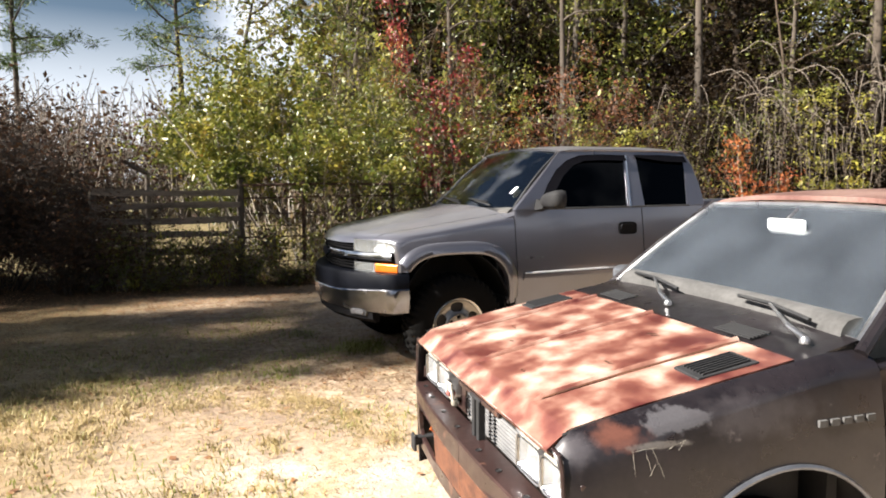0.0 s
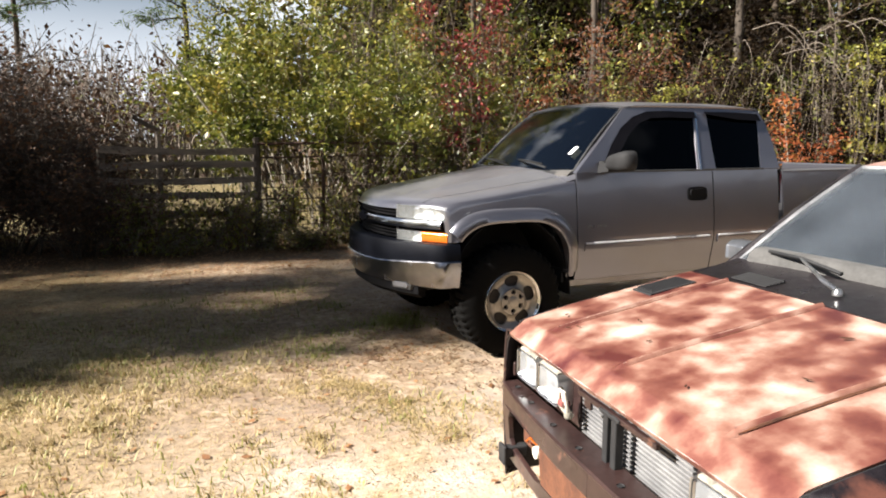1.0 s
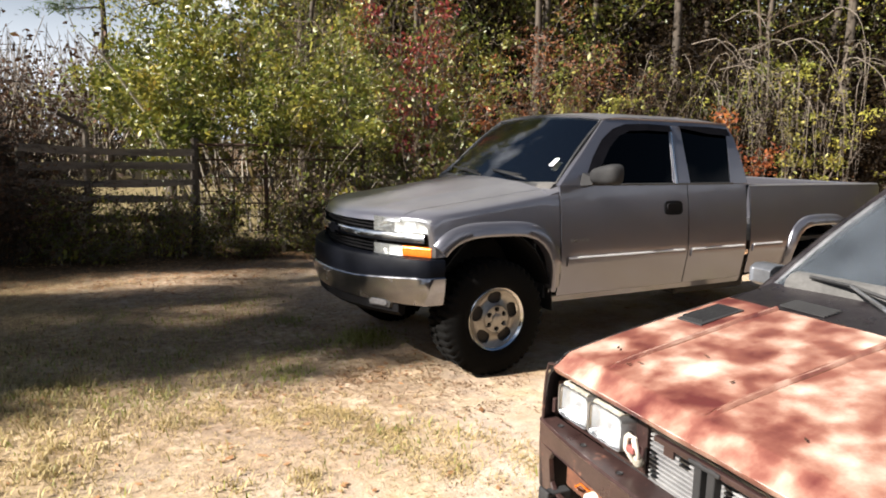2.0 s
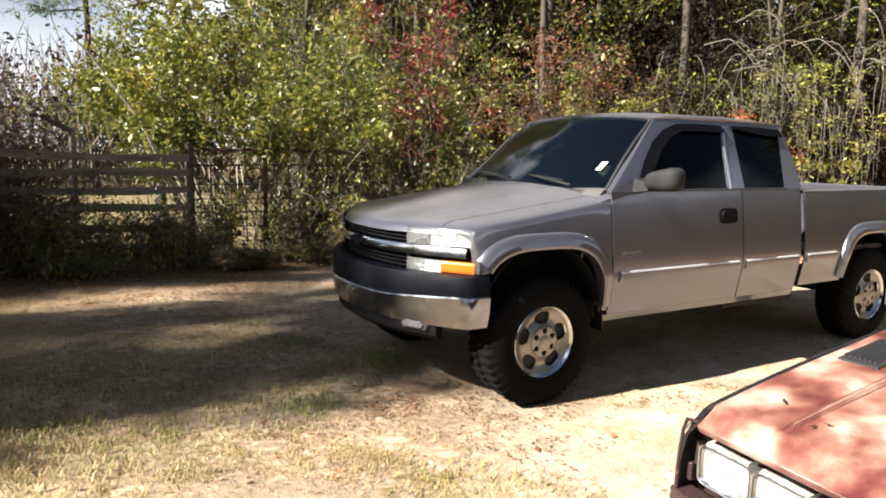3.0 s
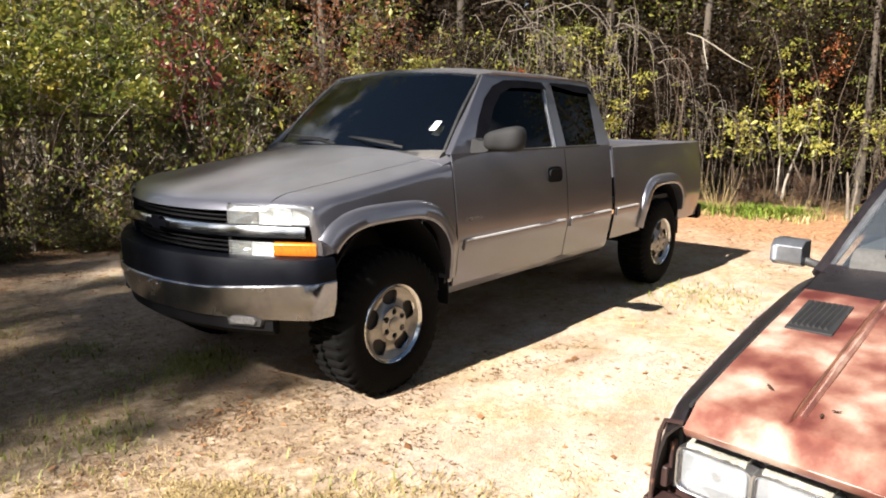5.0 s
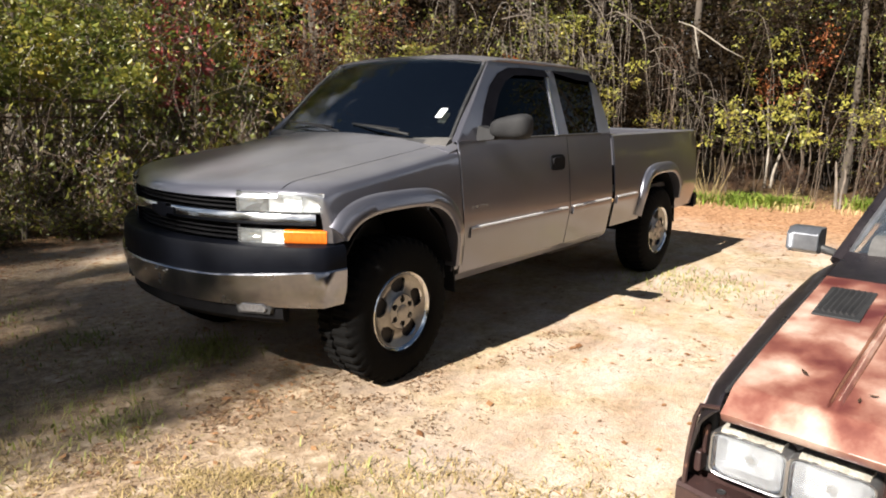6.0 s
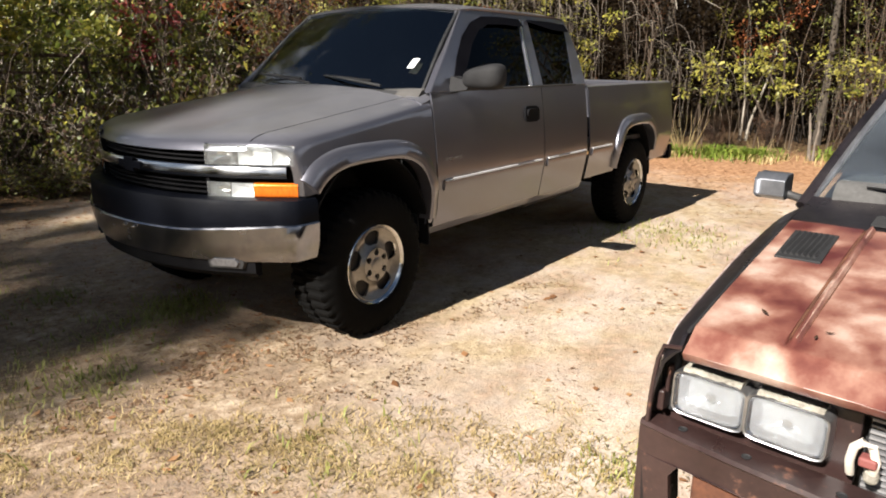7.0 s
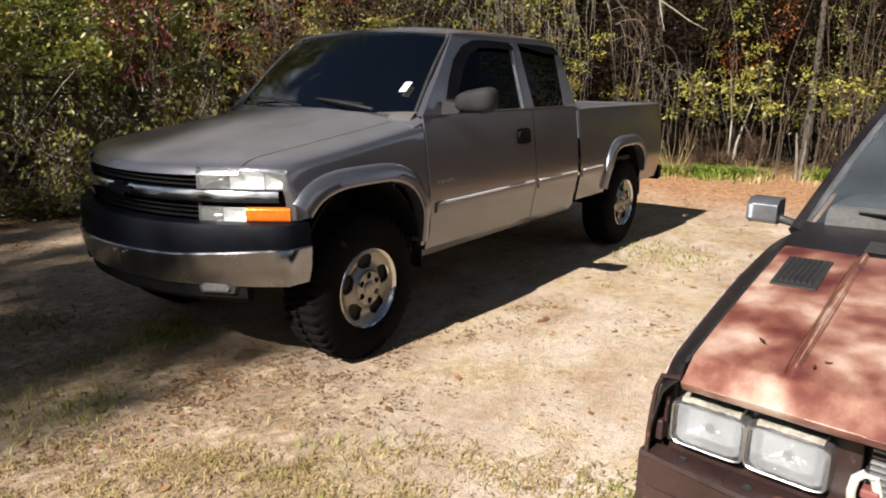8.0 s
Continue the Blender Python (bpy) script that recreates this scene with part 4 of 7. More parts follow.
    part("back_glass", prism([(-0.6, 1.37), (0.6, 1.37), (0.56, 1.70), (-0.56, 1.70)], lambda a, b: (2.583 - max(0, b - 1.32) * 0.2, a, b), 0.006, (-1, 0, 0)), M["tint_glass"], t, flat=True)
    part("firewall", boxes(((0.47, -0.86, 0.5), (0.53, 0.86, 1.27))), M["black_plastic"], t)
    part("cab_floor", boxes(((0.5, -0.90, 0.49), (2.56, 0.90, 0.53))), M["black_plastic"], t)
    part("dashboard", bar_along([((0.86, y, 1.19), (1, 0, 0)) for y in np.linspace(-0.84, 0.84, 9)], rounded(0.36, 0.3, 0.25)), M["cloth"], t)
    for y in (-0.42, 0.42):
        seat = part("seat", bar_along([((1.75, y + w, 0.88), (1, 0, 0)) for w in np.linspace(-0.27, 0.27, 5)], rounded(0.55, 0.24, 0.3)), M["cloth"], t, "grey cloth seat")
        part("seat_back", strip([[(1.70 + q * 0.22, y - 0.26 * k, 0.9 + 0.6 * q), (1.70 + q * 0.22, y + 0.26 * k, 0.9 + 0.6 * q), (1.84 + q * 0.2, y + 0.26 * k, 0.9 + 0.6 * q), (1.84 + q * 0.2, y - 0.26 * k, 0.9 + 0.6 * q)] for q, k in ((0, 1), (0.5, 1), (0.9, 0.9), (1, 0.7))]), M["cloth"], seat, bevel=0.03)
    part("steering_wheel", lathe([(0.016 * math.cos(a), 0.185 + 0.016 * math.sin(a)) for a in np.linspace(0, 2 * math.pi, 9)], (1.12, -0.42, 1.22), "x", 28), M["black_plastic"], t)
    # nose: dark grille pockets, slats, chrome bar, emblem, bumper
    part("grille_backing", nose_bar(-0.87, 0.87, 0.975, 0.05, 0.285, -0.055, 0.1, 21), M["grille_black"], t, "black grille cavity")
    for z, h in ((1.092, 0.012), (1.068, 0.007), (1.045, 0.007), (1.022, 0.007), (0.936, 0.007), (0.914, 0.007), (0.890, 0.007), (0.866, 0.010)):
        part("grille_slat", nose_bar(-0.50, 0.50, z, 0.04, h, -0.026, 0.3), M["grille_black"], t)
    for s in (-1, 1):
        part("grille_end", nose_bar(*sorted((s * 0.496, s * 0.512)), 0.975, 0.05, 0.27, -0.004), M["grille_black"], t)
    part("chrome_bar", bar_along(nose_path(-0.865, 0.865, 0.978, 0.016, 31), [(0.0, 0.02), (-0.006, 0.028), (-0.05, 0.03), (-0.05, -0.03), (-0.006, -0.028), (0.004, -0.012)]), M["chrome"], t, "chrome grille bar")
    part("emblem", prism([(-0.105, -0.018), (-0.04, -0.018), (-0.045, -0.036), (0.045, -0.036), (0.04, -0.018), (0.105, -0.018), (0.105, 0.018), (0.04, 0.018), (0.045, 0.036), (-0.045, 0.036), (-0.04, 0.018), (-0.105, 0.018)], lambda a, b: (front_x(a, 0.03), a, 0.978 + b), 0.02, (1, 0, 0)), M["bumper_cap"], t, "dark plain emblem", bevel=0.003)

    def bumper_path(z, bulge, reach=0.93, tail=-0.40):
        pts = []
        for y in np.linspace(-reach, reach, 33):
            slope = 0.41 * 2.2 * abs(y) ** 1.2 * (1 if y > 0 else -1)
            pts.append(((-0.80 - bulge + 0.41 * abs(y) ** 2.2, y, z), Vector((-1, slope, 0)).normalized()))
        e = pts[0][0]
        left = [((x, -reach - 0.018 * k, z), Vector((-0.35 + 0.3 * k, -1, 0)).normalized()) for x, k in ((tail, 1), ((tail + e[0]) / 2, 0.75))]
        left.append(((e[0] + 0.035, -reach - 0.009, z), Vector((-0.6, -1, 0)).normalized()))
        right = [((p[0], -p[1], p[2]), Vector((n.x, -n.y, 0))) for p, n in left[::-1]]
        return left + pts + right

    # the chrome grows taller towards the corners, and the cap above it thinner
    cap, bright = bar_along(bumper_path(0.78, 0.085), [(-0.05, 0.078), (-0.012, 0.07), (0.0, 0.05), (0.004, -0.05), (0.0, -0.078), (-0.09, -0.078), (-0.11, 0.07)]), bar_along(bumper_path(0.63, 0.095), [(-0.05, 0.075), (0.002, 0.074), (0.008, 0.066), (0.003, 0.02), (-0.008, -0.035), (-0.026, -0.085), (-0.10, -0.085), (-0.10, 0.07)])
    for bm, lo, hi in ((cap, 0.0, 0.74), (bright, 0.66, 2.0)):
        for v in bm.verts:
            if lo < v.co.z < hi:
                v.co.z += 0.032 * min(1, max(0, (abs(v.co.y) - 0.45) / 0.45))
    part("bumper_cap", cap, M["bumper_cap"], t, "dark plastic bumper top")
    bump = part("front_bumper", bright, M["bumper_chrome"], t, "dull chrome front bumper")
    for y in (-0.03, -0.115):
        part("plate_screw", lathe([(-0.01, 0.0), (-0.008, 0.008), (0.0, 0.009)], (-0.903, y, 0.675), "x", 10), M["chrome"], bump)
    part("air_dam", bar_along(bumper_path(0.50, 0.05, 0.74, -0.50)[3:-3], [(-0.02, 0.05), (0.0, 0.045), (-0.004, -0.02), (-0.05, -0.055), (-0.09, -0.05), (-0.09, 0.05)]), M["grille_black"], t)
    # tail: tailgate, bumper, bed floor
    part("tailgate", strip([[(4.60, y, 0.62), (4.612, y, 0.9), (4.60, y, 1.29), (4.56, y, 1.305), (4.54, y, 1.29), (4.54, y, 0.62)] for y in np.linspace(-0.80, 0.80, 9)]), P, t)
    part("rear_bumper", strip([[(4.60, y, 0.66), (4.74 - 0.08 * abs(y) ** 3, y, 0.65), (4.76 - 0.08 * abs(y) ** 3, y, 0.52), (4.60, y, 0.50)] for y in np.linspace(-0.93, 0.93, 13)]), M["bumper_cap"], t, "dark rear bumper", bevel=0.01)
    part("bed_floor", boxes(((2.60, -0.86, 0.78), (4.56, 0.86, 0.82))), M["black_plastic"], t)
    part("bed_front", boxes(((2.60, -0.86, 0.55), (2.635, 0.86, 1.29))), P, t)
    # chassis and axles
    for y in (-0.48, 0.48):
        part("chassis_rail", boxes(((-0.65, y - 0.05, 0.46), (4.5, y + 0.05, 0.6))), M["iron"], t)
    part("engine_block", boxes(((-0.45, -0.4, 0.42), (0.5, 0.4, 1.05))), M["iron"], t, bevel=0.03)
    for c in (AX_F, AX_R):
        part("axle", tube([(c[0], -0.74, c[1]), (c[0], -0.2, c[1]), (c[0], 0.0, c[1]), (c[0], 0.2, c[1]), (c[0], 0.74, c[1])], [0.05, 0.05, 0.13, 0.05, 0.05], 12), M["iron"], t)
        for s in (-1, 1):
            build_wheel(t, c, s)
    part("fuel_tank", boxes(((2.0, -0.7, 0.36), (2.9, -0.35, 0.55))), M["iron"], t, bevel=0.03)
    return t


build_pickup()

# ---- the old car ----
CAR_AT, CAR_TURN = (-1.139, -3.626), 5.6


def build_old_car():
    gz = 0.0
    t = thing("old_car", "derelict brown car with faded red hood and missing grille", "car", pose(CAR_AT[0], CAR_AT[1], gz, 0, 0, -CAR_TURN))
    B, R = M["fender_brown"], M["hood_red"]

    def hood_half(u):
        return 0.668 + 0.024 * u / 0.77

    def hood_z(u, w):
        return 0.885 + 0.145 * (u / 0.77) ** 0.85 - 0.010 * abs(w) ** 2.5

    OFF = 0.0

    # hood with three pressed ridges and a folded front lip
    ribs = (0.045, -0.65, 0.68)
    cols = sorted(set(np.linspace(-1, 1, 81).round(4)) | {round(c + d, 4) for c in ribs for d in (-0.040, -0.022, -0.014, -0.030, -0.026, -0.018, -0.009, -0.004, 0.0, 0.004, 0.009, 0.014, 0.018, 0.022, 0.026, 0.030, 0.040)})
    rows = []
    us = [-0.014, -0.026, -0.033, -0.012, 0.010, 0.028, 0.034, 0.040, 0.048] + list(np.linspace(0.06, 0.77, 30))
    for i, u in enumerate(us):
        row = []
        for w in cols:
            v = w * hood_half(max(u, 0)) + OFF
            z = hood_z(max(u, 0.0), w)
            if i < 6:
                z += (-0.060, -0.050, -0.038, -0.024, -0.010, -0.001)[i]
            else:
                # each ridge is a raised fold with one steep side
                fade = min(1, max(0, (u - 0.045) / 0.03))
                for c in ribs:
                    d = w - c
                    o = d if c > 0 else -d
                    z += fade * 0.013 * min(1, max(0, 1.15 - abs(d) / 0.012)) - fade * 0.016 * min(1, max(0, 1.4 - abs(o - 0.021) / 0.005))
            bow = 0.015 * (1 - w * w)
            row.append((u - bow * max(0, 1 - max(u, 0) / 0.5) + 0.02, v, z + 0.003 * noise.noise((u * 6, v * 6, 2))))
        rows.append(row)
    hood = part("hood", grid(rows), R, t, "faded red hood, mottled and chipped", thick=0.006)
    # shade and dirt painted as dark lines along each ridge's foot, a highlight on its crest
    for c in ribs:
        o = 1 if c > 0 else -1
        for nm, dw, dz, r, mat, lab in (("ridge_shade_line", 0.017 * o, 0.003, 0.0046, "rust", "dark line for shade and dirt along a hood ridge"), ("ridge_shade_line", -0.015 * o, 0.0015, 0.0028, "rust", "dark line for shade and dirt along a hood ridge"), ("ridge_crest_light", -0.004 * o, 0.012, 0.0026, "crest", "pale line for light on the crest of a hood ridge")):
            line = [(u + 0.02 - 0.015 * max(0, 1 - u / 0.5), (c + dw) * hood_half(u) + OFF, hood_z(u, c) + dz) for u in np.linspace(0.07, 0.765, 14)]
            part(nm, tube(line, [0.001] + [r * (1 + 0.5 * noise.noise((q[0] * 20, c * 9, 3))) for q in line[1:-1]] + [0.001], 5), M[mat], hood, lab)
    # bare chipped edge along the fold of the lip, in broken runs
    for a, b in ((-0.97, -0.55), (-0.5, -0.12), (-0.05, 0.22), (0.27, 0.6), (0.64, 0.97)):
        run = [(-0.014 - 0.015 * (1 - w * w), w * hood_half(0) + OFF, hood_z(0, w) - 0.0375) for w in np.linspace(a, b, 9)]
        part("chipped_edge", tube(run, [0.0012] + [0.0017 + 0.0012 * noise.noise((w[1] * 30, 1, 2)) for w in run[1:-1]] + [0.0012], 5), M["chip"], hood, "bare chipped paint edge")
    # louvred vents on the hood
    for s in (-1, 1):
        u0, u1, v0, v1 = 0.49, 0.70, 0.522, 0.652
        q = lambda u, v, dz: (u, s * v, hood_z(u, v / hood_half(u)) + dz)
        ring = [(u0, v0), (u1, v0 + 0.01), (u1, v1), (u0, v1 - 0.01)]
        vent = part("hood_vent", prism(ring, lambda a, b: q(a, b, 0.006), 0.012, (0, 0, -1)), M["vent_black"], hood, "black plastic hood vent", bevel=0.003)
        for k in range(7):
            a = v0 + 0.016 + k * (v1 - v0 - 0.042) / 6
            part("louvre", strip([[q(u, a, 0.004), q(u, a + 0.007, 0.014), q(u, a + 0.010, 0.013), q(u, a + 0.010, 0.004)] for u in (u0 + 0.02, u1 - 0.02)]), M["vent_black"], vent)
    # cowl, its grilles and wipers
    part("cowl", grid([[(0.798 + (1.03 + 0.05 * (1 - w * w) - 0.798) * q, w * 0.70, 1.030 + 0.033 * q - 0.02 * abs(w) ** 2.5 * (1 - q)) for w in np.linspace(-1, 1, 21)] for q in np.linspace(0, 1, 6)]), B, t, "dark brown cowl panel", thick=0.008)
    for s in (-1, 1):
        for k in range(6):
            u = 0.815 + k * 0.015
            part("cowl_slat", boxes(((u, s * 0.39 - 0.09, 1.036 + k * 0.0026), (u + 0.009, s * 0.39 + 0.09, 1.042 + k * 0.0026))), M["vent_black"], t)
    for v in (0.07, -0.63):
        pv = part("wiper", tube([(0.895, v, 1.06), (0.92, v + 0.10, 1.088), (1.03, v + 0.30, 1.118)], [0.012, 0.008, 0.005]), M["old_trim"], t, "silver wiper arm")
        part("wiper_cap", lathe([(0.0, 0.017), (0.014, 0.016), (0.022, 0.010), (0.024, 0.0)], (0.89, v, 1.052), "z", 14), M["old_trim"], pv)
        part("wiper_blade", tube([(1.01, v + 0.10, 1.098), (1.035, v + 0.3, 1.118), (1.05, v + 0.48, 1.118)], 0.008, 5), M["black_plastic"], pv)

    # fenders and flanks
    AC, AR = (0.68, 0.355), 0.385
    RC = (2.95, 0.34)

    def car_y(u, z):
        y = 0.768 + 0.035 * min(1, max(0, u) / 0.6)
        y -= 0.05 * ((z - 0.62) / 0.35) ** 2 if z > 0.62 else 0.02 * ((0.62 - z) / 0.35) ** 2
        y -= 0.02 * (max(0, 0.12 - u) / 0.12) ** 2
        return y

    def shoulder(u):
        return 0.84 + 0.12 * min(1, max(0, u) / 0.9)

    def car_arch(u):
        lo = 0.24
        for c in (AC, RC):
            d = abs(u - c[0]) / AR
            if d < 1:
                lo = max(lo, c[1] + AR * math.sqrt(1 - d * d))
        return lo

    def side_skin(u, z):
        """The front fender's side, which leans in above its widest line."""
        edge = hood_z(min(max(u, 0.0), 0.9), 1) - 0.05
        if z <= 0.6:
            return car_y(u, z)
        return car_y(u, 0.6) - 0.04 * ((z - 0.6) / (edge - 0.6)) ** 2

    def flank_rows(u0, u1, n, s, top=None):
        xs = list(np.linspace(u0, u1, n)) + [c[0] + AR * math.sin(e) for c in (AC, RC) for e in np.linspace(-1.57, 1.57, 41)]
        xs = sorted({round(x, 4) for x in xs if u0 <= x <= u1})
        rows = []
        for u in xs:
            lo, hi = car_arch(u), shoulder(u)
            if not top:
                hi = hood_z(min(max(u, 0.0), 0.9), 1) - 0.05 - 0.034 * max(0, 1 - u / 0.045)
            col = [(u, s * (car_y(u, z) if top else side_skin(u, z)), z) for z in [lo + (hi - lo) * k / 13 for k in range(14)]]
            y0 = car_y(u, hi) if top else side_skin(u, hi)
            yc = hood_half(min(max(u, 0), 0.77)) + s * OFF + 0.008
            zc = hood_z(min(max(u, 0.0), 0.9), 1) - 0.006 - 0.034 * max(0, 1 - u / 0.045)
            if top:
                yc, zc = y0 - 0.05, top(u)
            for k in range(1, 9):
                a, q = math.pi / 2 * k / 8, k / 8
                if top:
                    col.append((u, s * (y0 - (y0 - yc) * (1 - math.cos(a) ** 0.45)), hi + (zc - hi) * math.sin(a) ** 0.45))
                else:
                    col.append((u, s * (y0 + (yc - y0) * q), hi + (zc - hi) * (1 - (1 - q) ** 1.5)))
            rows.append(col)
        return grid(rows)

    for s in (-1, 1):
        f = part("front_fender", flank_rows(0.0, 1.04, 40, s), M["near_fender"] if s < 0 else B, t, "weathered brown fender with scraped paint", thick=0.008)
        part("arch_trim", tube([(AC[0] + (AR + 0.008) * math.sin(e), s * (car_y(AC[0] + AR * math.sin(e), AC[1] + AR * math.cos(e)) + 0.008), AC[1] + (AR + 0.008) * math.cos(e)) for e in np.linspace(-1.5, 1.5, 31)], 0.008, 6), M["steel_shell"], f, "dull grey wheel-arch trim")
        for k in range(5):
            part("badge_bar", boxes(((0.79 + k * 0.045, s * 0.79 - 0.006, 0.848), (0.82 + k * 0.045, s * 0.79 + 0.006, 0.868))), M["dash"], f)
        rim = []
        for u in np.linspace(0.05, 0.74, 12):
            hi = hood_z(u, 1) - 0.05
            rim.append((u, s * (side_skin(u, hi) + 0.0035), hi + 0.004))
        if s > 0:
            part("worn_edge", tube([(0.0, rim[0][1] - s * 0.004, rim[0][2] - 0.036)] + rim, [0.002] + [0.0022 + 0.0012 * noise.noise((k * 1.7, 3, 4)) for k in range(12)], 5), M["chip"], f, "bare worn fender edge")
        if s < 0:
            for k, (u, z, du, dz) in enumerate(((0.20, 0.842, 0.0, -0.07), (0.235, 0.842, 0.012, -0.06), (0.255, 0.845, 0.03, -0.085), (0.20, 0.838, 0.07, 0.006), (0.30, 0.835, 0.05, 0.018), (0.33, 0.828, 0.03, 0.03), (0.26, 0.80, -0.02, -0.03))):
                run = [(u + du * q + 0.006 * noise.noise((q * 4, k * 3.1, 1)), z + dz * q + 0.006 * noise.noise((q * 4, k * 3.1, 5))) for q in np.linspace(0, 1, 9)]
                part("paint_scratch", tube([(a, s * (side_skin(a, b) + 0.0042), b) for a, b in run], [0.0002] + [0.0005 + 0.0005 * noise.noise((k * 5.0, q * 1.7, 2)) for q in range(7)] + [0.0002], 4), M["chalk"], f)
        # fender nose edge and marker lamp opening
        # a black strip beside the hood paints the shade of the panel gap
        part("hood_gap_shade", tube([(u, s * (hood_half(u) + 0.007), hood_z(u, 1) - 0.008) for u in np.linspace(0.03, 0.785, 14)], 0.005, 6), M["vent_black"], f, "black strip for the shaded gap beside the hood")
        part("fender_edge", tube([(0.002, s * 0.675, 0.842), (0.0, s * 0.72, 0.836)] + [(0.0, s * (car_y(0, z) - 0.003), z) for z in (0.80, 0.74, 0.68, 0.62)], 0.006, 6), M["panel_brown"], f)
        mk = part("marker_opening", boxes(((0.07, s * 0.728 - 0.020, 0.63), (0.12, s * 0.728 + 0.022, 0.80))), M["vent_black"], f, "empty marker-lamp opening", bevel=0.01)
        part("marker_wreck", boxes(((0.03, s * 0.735 - 0.014, 0.645), (0.075, s * 0.735 + 0.004, 0.70)), ((0.045, s * 0.735 - 0.018, 0.69), (0.075, s * 0.735 - 0.006, 0.765))), M["panel_brown"], mk, "broken rusty lamp remains", bevel=0.006)
        door = part("door", flank_rows(1.05, 2.28, 14, s, lambda u: 1.0), B, t, "dark brown door", thick=0.01)
        part("quarter_panel", flank_rows(2.29, 3.55, 30, s, lambda u: 1.0), B, t, thick=0.01)
        part("side_glass", prism([(1.13, 1.0), (2.24, 1.0), (2.22, 1.40), (1.56, 1.42)], lambda a, b: (a, s * (0.715 - (b - 1.0) * 0.36), b), 0.005, (0, -s, 0)), M["dusty_glass"], t, "dusty door window", flat=True)
        part("quarter_glass", prism([(2.34, 1.0), (3.05, 1.0), (2.85, 1.38), (2.32, 1.40)], lambda a, b: (a, s * (0.715 - (b - 1.0) * 0.36), b), 0.005, (0, -s, 0)), M["dusty_glass"], t, flat=True)
        part("a_pillar", tube([(1.01, s * 0.725, 1.03), (1.27, s * 0.665, 1.25), (1.535, s * 0.60, 1.445)], [0.022, 0.018, 0.018], 8), B, t)
        part("b_pillar", tube([(2.28, s * 0.72, 1.0), (2.27, s * 0.565, 1.43)], 0.035, 8), B, t)
        part("c_pillar", tube([(3.15, s * 0.70, 1.0), (2.9, s * 0.555, 1.43)], 0.05, 8), B, t)
        # door mirror
        head = strip([[(1.22 + a, s * (0.80 + q), 1.055 + b) for a, b in ((-0.06, 0.03), (-0.03, 0.05), (0.035, 0.05), (0.04, -0.045), (-0.03, -0.045), (-0.06, -0.03))] for q in (0.03, 0.04, 0.11, 0.135, 0.14)])
        mr = part("door_mirror", head, M["steel_shell"] if s > 0 else M["black_plastic"], door, "grey metal door mirror", bevel=0.008)
        part("mirror_arm", tube([(1.2, s * 0.74, 0.99), (1.22, s * 0.79, 1.02), (1.22, s * 0.84, 1.03)], 0.016, 8), M["black_plastic"], mr)
        # wheels
        for c in (AC, RC):
            cy = s * 0.70
            wh = part("wheel", lathe([(s * a, r) for a, r in ((-0.16, 0.12), (-0.15, 0.2), (-0.06, 0.2), (-0.05, 0.15), (-0.02, 0.1), (-0.02, 0.0))], (c[0], cy + s * 0.03, 0.29), n=28), M["rust"], t, "rusty steel wheel")
            part("tyre", lathe([(s * a, r) for a, r in ((-0.03, 0.19), (0.0, 0.215), (0.0, 0.26), (-0.025, 0.287), (-0.09, 0.291), (-0.155, 0.287), (-0.18, 0.25), (-0.16, 0.19))], (c[0], cy + s * 0.04, 0.291), n=40), M["tyre"], wh)
            part("wheel_well", grid([[(c[0] + (AR + 0.02) * math.sin(e), s * y, c[1] + (AR + 0.03) * math.cos(e)) for y in (0.765, 0.4)] for e in np.linspace(-1.57, 1.57, 17)]), M["vent_black"], t, thick=0.01)

    # front end: header, lamps, radiator, hose, valance with openings
    part("header_panel", strip([[(0.10, v, 0.81), (0.075, v, 0.815), (0.06, v, 0.80), (0.06, v, 0.787), (0.10, v, 0.787)] for v in np.linspace(-0.70, 0.70, 9)]), M["vent_black"], t, "dark header strip")
    part("engine_bay", boxes(((0.18, -0.62, 0.36), (0.9, 0.62, 0.80))), M["vent_black"], t)
    for s in (-1, 1):
        part("lamp_tray", boxes(((0.09, min(s * 0.30, s * 0.75), 0.60), (0.115, max(s * 0.30, s * 0.75), 0.79))), M["panel_brown"], t, "rusty brown lamp panel", bevel=0.004)
    for s in (-1, 1):
        for v in (0.438, 0.614):
            c = s * v

            sq = [(0.083 * math.copysign(abs(math.cos(q)) ** 0.28, math.cos(q)), 0.053 * math.copysign(abs(math.sin(q)) ** 0.28, math.sin(q))) for q in np.linspace(0, 2 * math.pi, 40, endpoint=False)]
            lamp = part("headlamp", prism(sq, lambda a, b: (0.038 + 0.25 * (a * a + 2 * b * b), c + a, 0.712 + b), 0.02, (1, 0, 0)), M["old_lamp_glass"], t, "cloudy rectangular sealed-beam headlamp", sharp=True)
            bowl = [[(0.085 - 0.05 * k ** 2, c + a * k * 0.97, 0.712 + b * k * 0.97) for a, b in sq] for k in np.linspace(0.04, 1.0, 10)]
            part("reflector", grid(bowl, close_v=True), M["reflector"], lamp, "silvered reflector")
            part("bulb_shield", lathe([(-0.012, 0.0), (-0.010, 0.012), (0.03, 0.014)], (0.062, c, 0.712), "x", 16), M["reflector"], lamp)
            ring = [[(x + 0.048, c + a * k, 0.712 + b * k) for x, k in ((-0.004, 1.0), (-0.014, 1.02), (-0.016, 1.07), (0.0, 1.10), (0.06, 1.06), (0.06, 0.95))] for a, b in sq]
            part("lamp_ring", grid(ring, close_u=True, close_v=True), M["old_trim"], lamp, "dull silver retaining ring")
